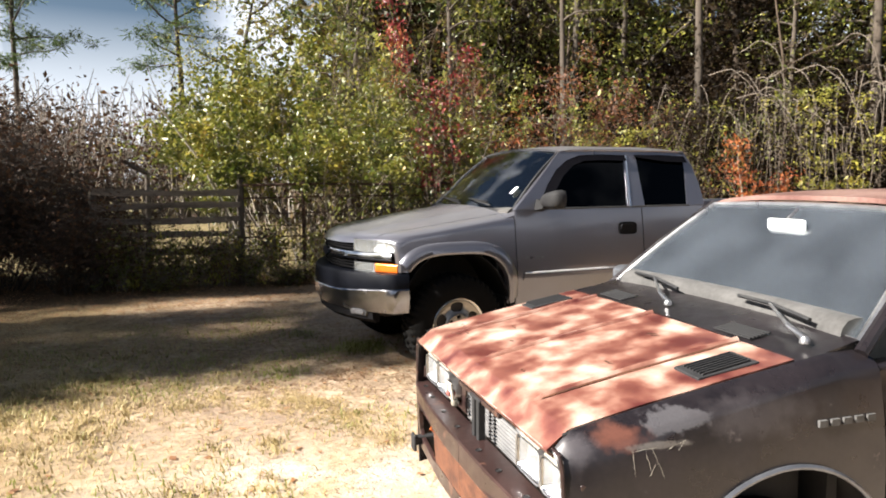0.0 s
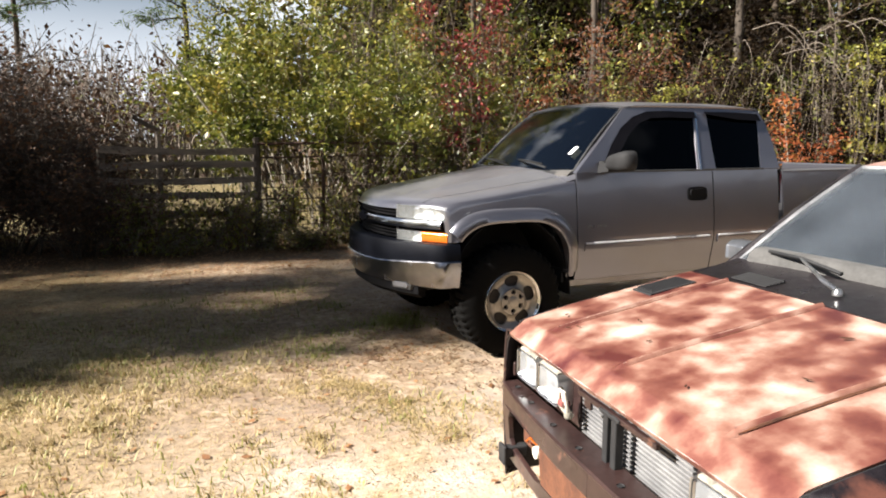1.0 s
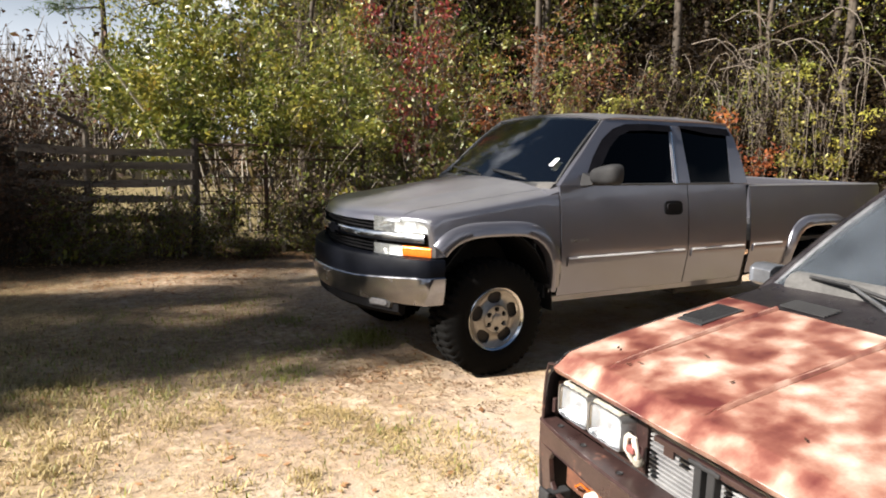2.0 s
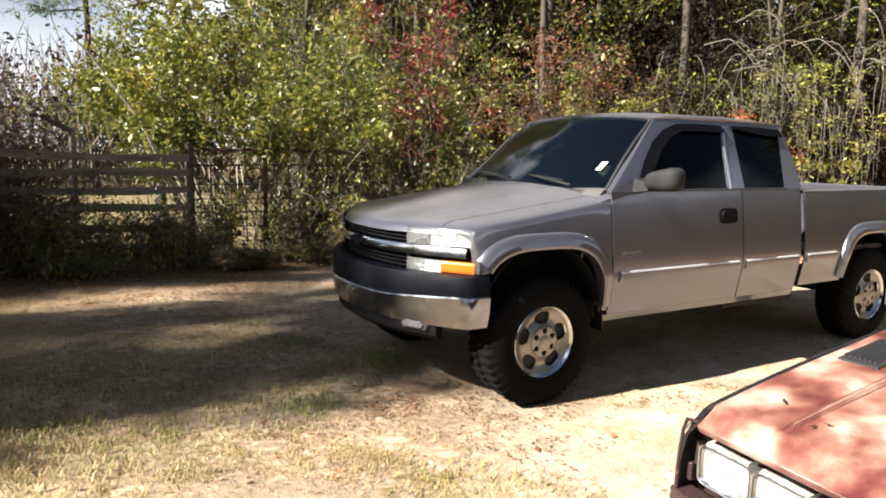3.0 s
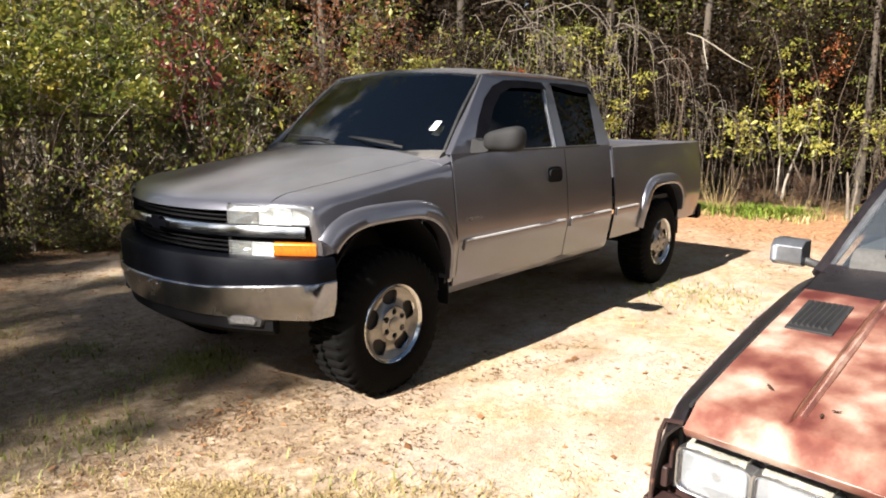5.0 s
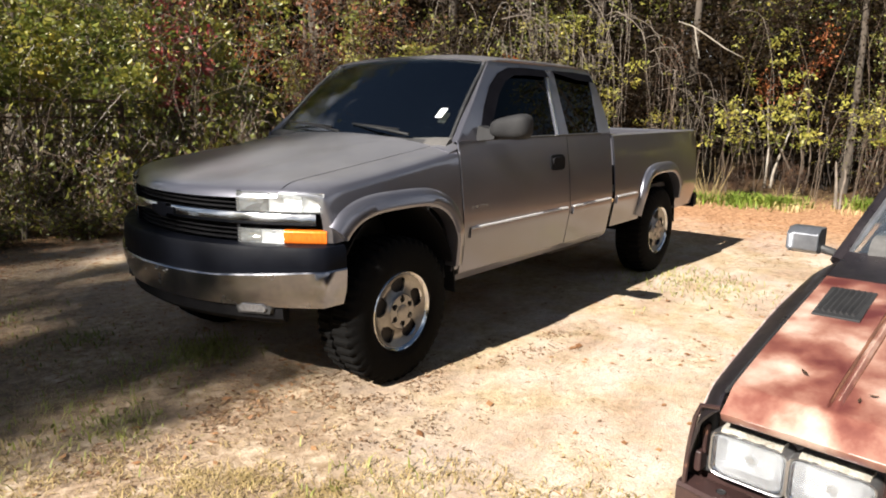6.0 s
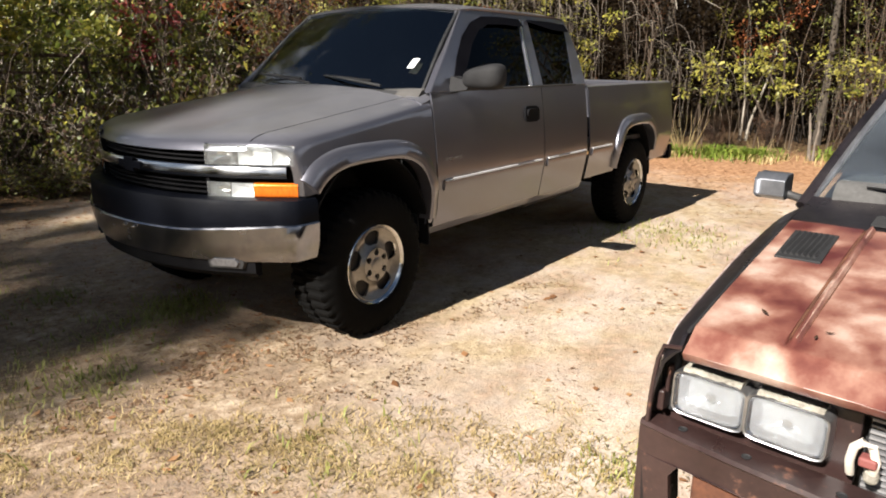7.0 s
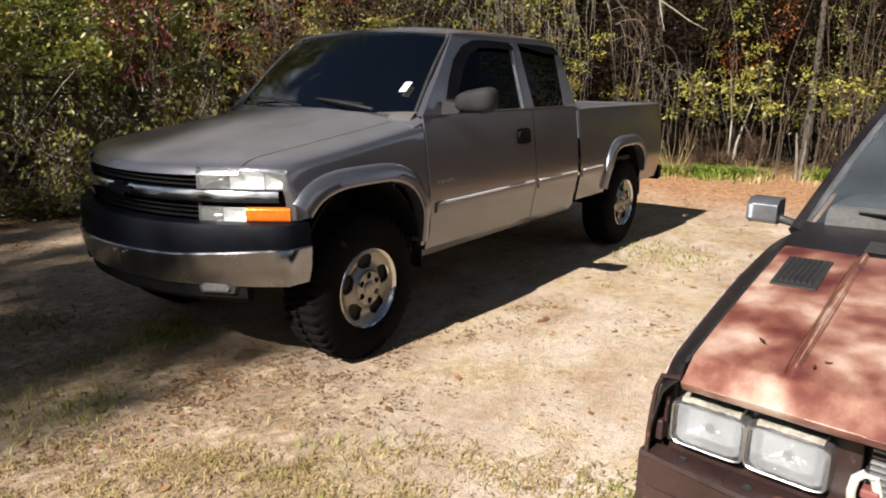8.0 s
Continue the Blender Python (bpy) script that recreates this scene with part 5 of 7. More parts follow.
            part("lamp_bucket", prism([(a * 0.98, b * 0.98) for a, b in sq], lambda a, b: (0.085, c + a, 0.712 + b), 0.10, (1, 0, 0)), M["dash"], lamp)
            crust = [(c + q, 0.769 + 0.005 * noise.noise((q * 45, c * 9, 1)), 0.775 + 0.007 * noise.noise((q * 60, c * 9, 4))) for q in np.linspace(-0.072, 0.068, 22)]
            part("lamp_bracket", strip([[(0.036, y, a), (0.042, y, b), (0.085, y, b + 0.006), (0.10, y, b + 0.002), (0.10, y, a - 0.004)] for y, a, b in crust]), M["chalk"], lamp, "chalky corroded adjuster bracket")
    rad = part("radiator", boxes(((0.11, -0.29, 0.58), (0.15, 0.29, 0.785))), M["vent_black"], t, "radiator behind open grille")
    for k in range(13):
        z = 0.592 + k * 0.0145
        part("radiator_fin", boxes(((0.09, -0.285, z), (0.112, 0.285, z + 0.006))), M["radiator"], rad)
    part("centre_post", boxes(((0.02, -0.035, 0.58), (0.05, -0.008, 0.78)), ((0.02, 0.012, 0.58), (0.05, 0.038, 0.78)), ((0.018, -0.05, 0.765), (0.04, 0.06, 0.778))), M["vent_black"], t, "corroded centre post", bevel=0.005)
    part("torn_seal", boxes(((0.025, -0.22, 0.765), (0.04, 0.2, 0.782)), ((0.026, -0.15, 0.765), (0.036, -0.09, 0.77)), ((0.026, 0.12, 0.74), (0.036, 0.16, 0.77))), M["panel_brown"], t, "torn rusty strip", bevel=0.004)
    hs = [(0.045, 0.302, 0.655), (0.015, 0.302, 0.70), (0.010, 0.297, 0.735), (0.009, 0.282, 0.752), (0.010, 0.264, 0.745), (0.012, 0.255, 0.715), (0.02, 0.258, 0.685), (0.04, 0.262, 0.665)]
    part("coolant_hose", tube(hs, 0.0095, 10), M["hose"], t, "bleached looping hose")
    part("hose_end", boxes(((0.012, 0.245, 0.655), (0.04, 0.275, 0.69))), M["chalk"], t, bevel=0.012)
    part("red_clip", boxes(((-0.004, 0.25, 0.70), (0.03, 0.285, 0.722))), M["seat_red"], t, bevel=0.006)

    # valance: frame round two openings, with a top ledge and bolt holes
    def face_x(v, z):
        return -0.045 + 0.10 * abs(v) ** 3 + 0.06 * max(0, (0.5 - z))

    def plate(pts, nm, lab="", mat="panel_brown"):
        return part(nm, prism(pts, lambda a, b: (face_x(a, b), a, b), 0.02, (1, 0, 0)), M[mat], t, lab, bevel=0.004)

    for s in (-1, 1):
        plate([(s * v, z) for v, z in ((0.0, 0.53), (0.2, 0.53), (0.34, 0.535), (0.5, 0.54), (0.65, 0.535), (0.765, 0.53), (0.765, 0.612), (0.6, 0.614), (0.4, 0.615), (0.2, 0.616), (0.0, 0.616))], "valance_top", "brown upper valance")
        plate([(s * v, z) for v, z in ((0.66, 0.33), (0.765, 0.36), (0.765, 0.53), (0.65, 0.535), (0.672, 0.50), (0.665, 0.42))], "valance_end")
        plate([(s * v, z) for v, z in ((0.0, 0.40), (0.33, 0.40), (0.335, 0.46), (0.34, 0.535), (0.2, 0.53), (0.0, 0.53))], "valance_centre", "", "rust")
        plate([(s * v, z) for v, z in ((0.0, 0.33), (0.3, 0.33), (0.66, 0.33), (0.665, 0.42), (0.63, 0.395), (0.38, 0.39), (0.33, 0.40), (0.0, 0.40))], "valance_lower")
        plate([(s * v, z) for v, z in ((0.735, 0.62), (0.765, 0.60), (0.768, 0.36), (0.735, 0.36))], "valance_return")
        sig = part("turn_signal", boxes(((0.03, s * 0.5 - 0.13, 0.415), (0.07, s * 0.5 + 0.13, 0.515))), M["rust"], t, "orange broken turn-signal in a rusty recess", bevel=0.01)
        part("signal_socket", lathe([(-0.03, 0.0), (-0.028, 0.022), (0.02, 0.026)], (0.03, s * 0.46, 0.45), "x", 12), M["hose"], sig)
        part("signal_wire", tube([(0.03, s * 0.47, 0.46), (0.0, s * 0.50, 0.49), (-0.004, s * 0.52, 0.47), (0.03, s * 0.55, 0.44)], 0.004, 5), M["amber"], sig)
        for v in (0.12, 0.30, 0.50, 0.66):
            part("bolt_hole", lathe([(0.0, 0.0), (0.0, 0.0105), (0.003, 0.0115)], (-0.01 + 0.1 * v ** 3, s * v, 0.6225), "z", 10), M["vent_black"], t)
        part("bumper_bracket", boxes(((-0.05, s * 0.64 - 0.02, 0.36), (0.05, s * 0.64 + 0.02, 0.40)), ((-0.055, s * 0.64 - 0.03, 0.335), (-0.04, s * 0.64 + 0.03, 0.41))), M["vent_black"], t, "black bumper bracket", bevel=0.006)
    part("valance_ledge", strip([[(face_x(v, 0.61) - 0.004, v, 0.612), (face_x(v, 0.61), v, 0.622), (0.055, v, 0.622), (0.055, v, 0.606), (face_x(v, 0.61), v, 0.606)] for v in np.linspace(-0.762, 0.762, 21)]), M["panel_brown"], t, "brown valance ledge")

    # glass, roof, tail and inside
    rows = []
    for i in range(7):
        q = i / 6
        rows.append([((1.085 - 0.05 * w * w) * (1 - q) + (1.55 - 0.035 * w * w) * q, w * (0.695 * (1 - q) + 0.575 * q), 1.058 * (1 - q) + (1.452 - 0.012 * w * w) * q + 0.015 * math.sin(math.pi * q)) for w in np.linspace(-1, 1, 13)])
    part("windscreen", grid(rows), M["dusty_glass"], t, "dusty windscreen", thick=0.005)
    loop = [r[0] for r in rows] + rows[-1][1:-1] + [r[-1] for r in rows[::-1]] + rows[0][1:-1][::-1]
    loop.append(loop[0])
    part("screen_trim", tube(loop, 0.011, 6), M["old_trim"], t, "bright windscreen trim")
    part("roof", grid([[(1.56 + 1.335 * q - 0.03 * w * w * (1 - q), w * 0.605, 1.455 + 0.05 * (1 - abs(w) ** 3) * (0.5 + 0.5 * (1 - abs(2 * q - 1) ** 4)) - 0.02 * abs(w) ** 6) for w in np.linspace(-1, 1, 17)] for q in np.linspace(0, 1, 12)]), M["roof_brown"], t, "faded brown roof", thick=0.02)
    part("tailgate", prism([(-0.72, 0.3), (0.72, 0.3), (0.74, 0.98), (-0.74, 0.98)], lambda a, b: (3.56, a, b), 0.03, (-1, 0, 0)), B, t)
    part("rear_glass", prism([(-0.66, 0.98), (0.66, 0.98), (0.54, 1.43), (-0.54, 1.43)], lambda a, b: (3.40 - (b - 0.98) * 1.1, a, b), 0.006, (-1, 0, 0)), M["dusty_glass"], t, flat=True)
    part("floor_pan", boxes(((0.9, -0.72, 0.22), (3.55, 0.72, 0.27))), M["vent_black"], t)
    part("firewall", boxes(((0.93, -0.70, 0.3), (0.97, 0.70, 1.01))), M["vent_black"], t)
    part("dashboard", bar_along([((1.56 - 0.06 * (v / 0.64) ** 2, v, 1.035), (1, 0, 0)) for v in np.linspace(-0.64, 0.64, 9)], rounded(0.48, 0.17, 0.35)), M["dash"], t, "bleached dashboard")
    part("steering_wheel", tube([(1.66 + 0.07 * math.sin(a), -0.30 + 0.18 * math.cos(a), 1.075 + 0.165 * math.sin(a)) for a in np.linspace(0, 2 * math.pi, 33)], 0.013, 8), M["dash"], t)
    part("inner_mirror", boxes(((1.405, -0.095, 1.346), (1.425, 0.105, 1.396))), M["white_card"], t, "plain white rear-view mirror", bevel=0.012)
    part("mirror_stem", tube([(1.42, 0, 1.40), (1.47, 0, 1.435)], 0.007, 6), M["old_trim"], t)
    for v in (-0.34, 0.34):
        seat = part("seat", bar_along([((2.1, v + w, 0.62), (1, 0, 0)) for w in np.linspace(-0.24, 0.24, 4)], rounded(0.5, 0.2, 0.3)), M["seat_red"], t, "faded red seat")
        part("seat_back", strip([[(2.05 + q * 0.2, v - 0.24 * k, 0.65 + 0.6 * q), (2.05 + q * 0.2, v + 0.24 * k, 0.65 + 0.6 * q), (2.18 + q * 0.18, v + 0.24 * k, 0.65 + 0.6 * q), (2.18 + q * 0.18, v - 0.24 * k, 0.65 + 0.6 * q)] for q, k in ((0, 1), (0.5, 1), (0.9, 0.9), (1, 0.7))]), M["seat_red"], seat, bevel=0.03)
    part("sill", boxes(((0.97, -0.77, 0.22), (2.6, -0.70, 0.30)), ((0.97, 0.70, 0.22), (2.6, 0.77, 0.30))), B, t, bevel=0.01)
    # dead leaves and bits of twig that lie on the hood
    for k, (u, v, size) in enumerate(((0.10, 0.42, 0.020), (0.13, 0.40, 0.016), (0.16, 0.55, 0.026), (0.62, -0.22, 0.034), (0.30, 0.30, 0.018), (0.22, 0.12, 0.02), (0.36, -0.35, 0.022), (0.12, -0.2, 0.018))):
        a = k * 1.9
        z = hood_z(u, v / hood_half(u)) + 0.006
        at = t.matrix_world @ Vector((u, v, z))
        bit = bmesh.new()
        size *= 0.62
        edge = [bit.verts.new((size * q * math.cos(a) - size * 0.32 * w * math.sin(a), size * q * math.sin(a) + size * 0.32 * w * math.cos(a), 0.004 * (q * q + w * w))) for q, w in ((-1, 0), (-0.4, 0.8), (0.4, 0.7), (1, 0), (0.4, -0.8), (-0.4, -0.7))]
        top = bit.verts.new((0, 0, 0.001))
        for i in range(6):
            bit.faces.new((edge[i], edge[(i + 1) % 6], top))
        lf = part("dead_leaf", bit, M["leaf_brown"], None, thick=0.0012)
        lf.matrix_world = Matrix.Translation(at)
        tagged(lf, "small curled brown dead leaf on the car hood", "leaf", group="dead leaves on the hood")
    return t


build_old_car()

# ---- ground ----
def build_ground():
    def lines(near_lo, near_hi, step, far):
        a = list(np.arange(near_lo, near_hi + 1e-6, step))
        d, lo, hi = step, near_lo, near_hi
        left, right = [], []
        while lo > -far or hi < far:
            d *= 1.35
            lo, hi = lo - d, hi + d
            left.append(lo), right.append(hi)
        return left[::-1] + a + right

    xs, ys = lines(-6, 14, 0.14, 900), lines(-8, 9, 0.14, 900)
    verts = [(x, y, ground_z(x, y) if abs(x) < 60 and abs(y) < 60 else -0.1) for x in xs for y in ys]
    n = len(ys)
    faces = [(i * n + j, (i + 1) * n + j, (i + 1) * n + j + 1, i * n + j + 1) for i in range(len(xs) - 1) for j in range(n - 1)]
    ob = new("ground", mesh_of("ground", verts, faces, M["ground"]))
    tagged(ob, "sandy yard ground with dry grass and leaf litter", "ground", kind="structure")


build_ground()


def blades(name, label, category, places, height, mat, seed, lean=0.5, width=0.006, kind="stuff"):
    """Blades of grass as bent slips of three corners and a tip."""
    rng = np.random.default_rng(seed)
    P = np.asarray(places)
    n = len(P)
    a = rng.uniform(0, 2 * np.pi, n)
    h = height * rng.uniform(0.45, 1.3, n)
    ln = lean * h * rng.uniform(0.3, 1.6, n)
    d = np.stack([np.cos(a), np.sin(a), np.zeros(n)], 1)
    s = np.stack([-np.sin(a), np.cos(a), np.zeros(n)], 1) * (width * rng.uniform(0.6, 1.5, n))[:, None]
    z = np.array([0, 0, 1.0])
    V = np.empty((n, 5, 3))
    mid = P + d * (ln * 0.35)[:, None] + z * (h * 0.6)[:, None]
    tip = P + d * ln[:, None] + z * (h * np.clip(1.15 - lean * 0.5, 0.25, 1))[:, None]
    V[:, 0], V[:, 1], V[:, 2], V[:, 3], V[:, 4] = P - s, P + s, mid + s * 0.7, mid - s * 0.7, tip
    me = bpy.data.meshes.new(name)
    me.vertices.add(n * 5)
    me.vertices.foreach_set("co", V.ravel().astype(np.float32))
    tri = np.array([0, 1, 2, 0, 2, 3, 3, 2, 4])
    me.loops.add(n * 9)
    me.loops.foreach_set("vertex_index", (np.arange(n)[:, None] * 5 + tri).ravel().astype(np.int32))
    me.polygons.add(n * 3)
    me.polygons.foreach_set("loop_start", (np.arange(n * 3) * 3).astype(np.int32))
    me.update(calc_edges=True)
    me.materials.append(mat)
    return tagged(new(name, me), label, category, kind=kind)


def scatter(n, x0, x1, y0, y1, seed, keep=None):
    rng = np.random.default_rng(seed)
    out = []
    while len(out) < n:
        x, y = rng.uniform(x0, x1), rng.uniform(y0, y1)
        if keep is None or rng.random() < keep(x, y):
            out.append((x, y, ground_z(x, y)))
    return out


def straw_cover(x, y):
    k = 0.5 + 1.5 * noise.noise((x * 0.8, y * 0.8, 11)) + 1.1 * noise.noise((x * 2.6, y * 2.6, 5))
    k += 0.7 * min(1, max(-0.6, (-1.0 - x) / 1.2))
    k -= 1.2 * math.exp(-((x + 1.5) ** 2 + (y + 2.1) ** 2) / 0.12) + 1.4 * math.exp(-((x + 1.44) ** 2 + (y - 2.8) ** 2) / 0.3)
    return min(1, max(0.03, k))


blades("dry_grass", "short straw-coloured dead grass over the yard", "grass", scatter(38000, -5.2, 2.5, -4.8, 3.6, 21, lambda x, y: straw_cover(x, y) * min(1, max(0.12, (0.4 - x) / 1.5))), 0.026, M["straw"], 1, 1.4, 0.0013)
def tuft_places():
    rng = np.random.default_rng(71)
    out = []
    for x, y, z in scatter(620, -5.2, -1.55, -4.5, 1.2, 72, lambda x, y: min(1, max(0.05, 0.5 + 1.4 * noise.noise((x * 0.9, y * 0.9, 4)))) * min(1, max(0.1, (-1.3 - x) / 1.2))):
        for a, b in rng.normal((x, y), 0.05, (22, 2)):
            out.append((a, b, ground_z(a, b)))
    return out


def strip_places(line, count, spread, seed, each=8):
    """Loose clumps strewn along a line on the ground."""
    rng = np.random.default_rng(seed)
    out = []
    for _ in range(count):
        k = rng.integers(len(line) - 1)
        f = rng.random()
        x, y = (line[k][i] + f * (line[k + 1][i] - line[k][i]) + rng.normal(0, spread) for i in (0, 1))
        if noise.noise((x * 5, y * 5, 6)) < -0.12:
            continue
        for a, b in rng.normal((x, y), 0.035, (each, 2)):
            out.append((a, b, ground_z(a, b)))
    return out


blades("grass_tufts", "small tufts of dead grass with some green", "grass", tuft_places(), 0.055, M["tuft"], 6, 1.0, 0.0035)
# the thin grassy strip between the old car's nose and the pickup
blades("low_grass", "low straw and yellow-green grass beside the old car", "grass", strip_places(((-2.0, -0.75), (-1.5, -0.9), (-1.2, -1.15), (-1.05, -1.64), (-0.7, -2.1), (-0.45, -2.65)), 170, 0.15, 73), 0.028, M["tuft"], 7, 1.3, 0.0028)
blades("straw_grass", "short dead straw among the low grass", "grass", strip_places(((-2.0, -0.8), (-1.5, -0.9), (-1.15, -1.15), (-0.95, -1.6), (-0.6, -2.1), (-0.4, -2.65)), 700, 0.19, 74), 0.028, M["straw"], 9, 1.7, 0.0022)
blades("green_grass", "low green grass in patches", "grass",
       [p for cx, cy, r, n in ((-0.45, 0.3, 0.13, 750), (-0.85, 0.2, 0.2, 160), (-1.28, 0.14, 0.2, 140), (-1.6, -0.18, 0.25, 160), (-2.6, 0.0, 0.22, 230), (-1.5, 1.2, 0.25, 200), (-2.3, 1.7, 0.3, 220), (-3.4, 1.2, 0.3, 220), (-1.1, 2.0, 0.25, 160), (-2.15, -0.4, 0.18, 230), (-1.95, 0.4, 0.18, 160), (-3.2, -0.35, 0.28, 250), (-1.25, -0.28, 0.12, 200), (-2.7, 0.75, 0.25, 170), (-0.85, 1.1, 0.12, 160), (-0.95, -1.6, 0.22, 130), (-0.4, -2.6, 0.08, 130), (3.4, -1.35, 0.35, 600), (-3.4, -1.0, 0.6, 350), (-2.9, -2.0, 0.5, 250), (-1.9, 0.6, 0.5, 120), (-1.75, -2.85, 0.16, 260), (-2.1, -2.3, 0.3, 260), (-1.62, -3.15, 0.12, 160))
        for p in [(x, y, ground_z(x, y)) for x, y in np.random.default_rng(int(cx * 100 + 900)).normal((cx, cy), r, (n, 2))]], 0.05, M["grass"], 2, 0.9, 0.0035)
blades("verge_grass", "straw-dry grass along the wood's edge", "grass",
       scatter(3000, 8.3, 12.5, -6, 2.6, 5, lambda x, y: (0.05 + (noise.noise((x * 1.9, y * 1.9, 2)) > 0.12)) * max(0, 1 - abs(x - 9.9 - 0.35 * max(0, -y) * 0.4 + 0.25 * y) / 0.9)), 0.14, M["straw"], 3, 0.8, 0.006)


blades("verge_weeds", "bright green weeds in the verge before the woods", "weeds",
       [(x, y, ground_z(x, y)) for k, (cx, cy, r, n) in enumerate(((9.75, 0.95, 0.2, 300), (10.05, 0.0, 0.3, 520), (10.25, -0.5, 0.2, 240), (10.9, -1.85, 0.25, 300), (11.3, -2.8, 0.4, 250))) for x, y in np.random.default_rng(300 + k).normal((cx, cy), r, (n, 2))], 0.24, M["weed"], 31, 1.2, 0.01)


def leaves_on_ground():
    rng = np.random.default_rng(8)
    pts = scatter(1500, -4.5, 5, -4.5, 4.5, 31, lambda x, y: 0.35 + 0.65 * (noise.noise((x, y, 1)) > 0.1)) + scatter(5200, 5.0, 11.5, -6, 3.4, 32, lambda x, y: min(1, (x - 4.5) / 3)) + scatter(5000, -5, 6, 3.2, 6.0, 33)
    me = leaf_mesh("fallen_leaves", [(x, y, z + 0.008) for x, y, z in pts], 0.045, M["litter"], rng, 0.6, 0.0)
    co = np.empty(len(me.vertices) * 3, dtype=np.float32)
    me.vertices.foreach_get("co", co)
    co = co.reshape(-1, 4, 3)
    base = co[:, :1, 2]
    co[:, :, 2] = np.maximum(base + (co[:, :, 2] - base) * 0.22, base - 0.003)
    me.vertices.foreach_set("co", co.ravel())
    tagged(new("fallen_leaves", me), "brown and orange fallen leaves scattered on the ground", "leaves", kind="stuff")


leaves_on_ground()


def flattened(name, label, category, pts, size, mat, seed, narrow, squash):
    """Small dead pieces that lie flat on the ground."""
    me = leaf_mesh(name, [(x, y, z + 0.004) for x, y, z in pts], size, mat, np.random.default_rng(seed), narrow, 0.0)
    co = np.empty(len(me.vertices) * 3, dtype=np.float32)
    me.vertices.foreach_get("co", co)
    co = co.reshape(-1, 4, 3)
    base = co[:, :1, 2]
    co[:, :, 2] = np.maximum(base + np.abs(co[:, :, 2] - base) * squash, base)
    me.vertices.foreach_set("co", co.ravel())
    tagged(new(name, me), label, category, kind="stuff")


flattened("straw_thatch", "flattened straw and chaff on the sandy ground", "straw", scatter(70000, -5.2, 5.5, -4.8, 4.2, 51, lambda x, y: max(0.02, straw_cover(x, y) - 0.25)), 0.023, M["straw"], 52, 0.055, 0.15)
flattened("dark_chaff", "dark crumbs of dead leaf on the sand", "litter", scatter(42000, -4.5, 6.5, -4.6, 4.0, 53, lambda x, y: min(1, max(0.04, 0.25 + 1.6 * noise.noise((x * 1.1, y * 1.6, 9)) + 0.9 * noise.noise((x * 4, y * 4, 3))))), 0.02, M["crumb"], 54, 0.22, 0.3)
# dead leaves and straw over the shaded dirt before the pickup
flattened("shade_litter", "dead leaves and broken twigs on the shaded dirt", "litter", scatter(9000, -5.0, 0.2, -0.7, 4.9, 61, lambda x, y: min(1, max(0.06, 0.35 + 1.3 * noise.noise((x * 0.9, y * 1.4, 8)) + 0.12 * y))), 0.034, M["litter"], 62, 0.35, 0.35)
flattened("shade_straw", "scraps of straw on the shaded dirt", "straw", scatter(14000, -5.0, 0.2, -0.9, 4.2, 63, lambda x, y: min(1, max(0.04, 0.3 + 1.5 * noise.noise((x * 1.2, y * 1.2, 15))))), 0.032, M["straw"], 64, 0.07, 0.3)
# brown chaff blown against the pickup's side
flattened("brown_litter", "brown chaff and broken leaves strewn beside the pickup", "litter", strip_places(((-1.75, -0.66), (-1.3, -0.58), (-0.84, -0.5), (-0.39, -0.65), (-0.2, -0.9), (0.2, -0.98), (0.8, -1.08), (1.6, -1.3)), 620, 0.10, 56, 7) + strip_places(((-0.84, -0.5), (-0.62, -1.16), (-0.2, -1.4)), 160, 0.14, 57, 6), 0.024, M["crumb"], 58, 0.4, 0.4)

# ---- plants ----
def stem_points(rng, base, way, length, wobble=0.12, n=6, rise=0.0):
    p, d, out = Vector(base), Vector(way).normalized(), [Vector(base)]
    for k in range(n):
        d = (d + Vector(rng.normal(size=3)) * wobble + Vector((0, 0, rise))).normalized()
        p = p + d * (length / n)
        out.append(p.copy())
    return out


def taper(n, r0, r1):
    return [r0 + (r1 - r0) * k / (n - 1) for k in range(n)]


def cluster(rng, centre, n, r, flat=1.0):
    q = rng.normal(size=(n, 3)) * r * 0.55
    q[:, 2] *= flat
    return q + np.asarray(centre)


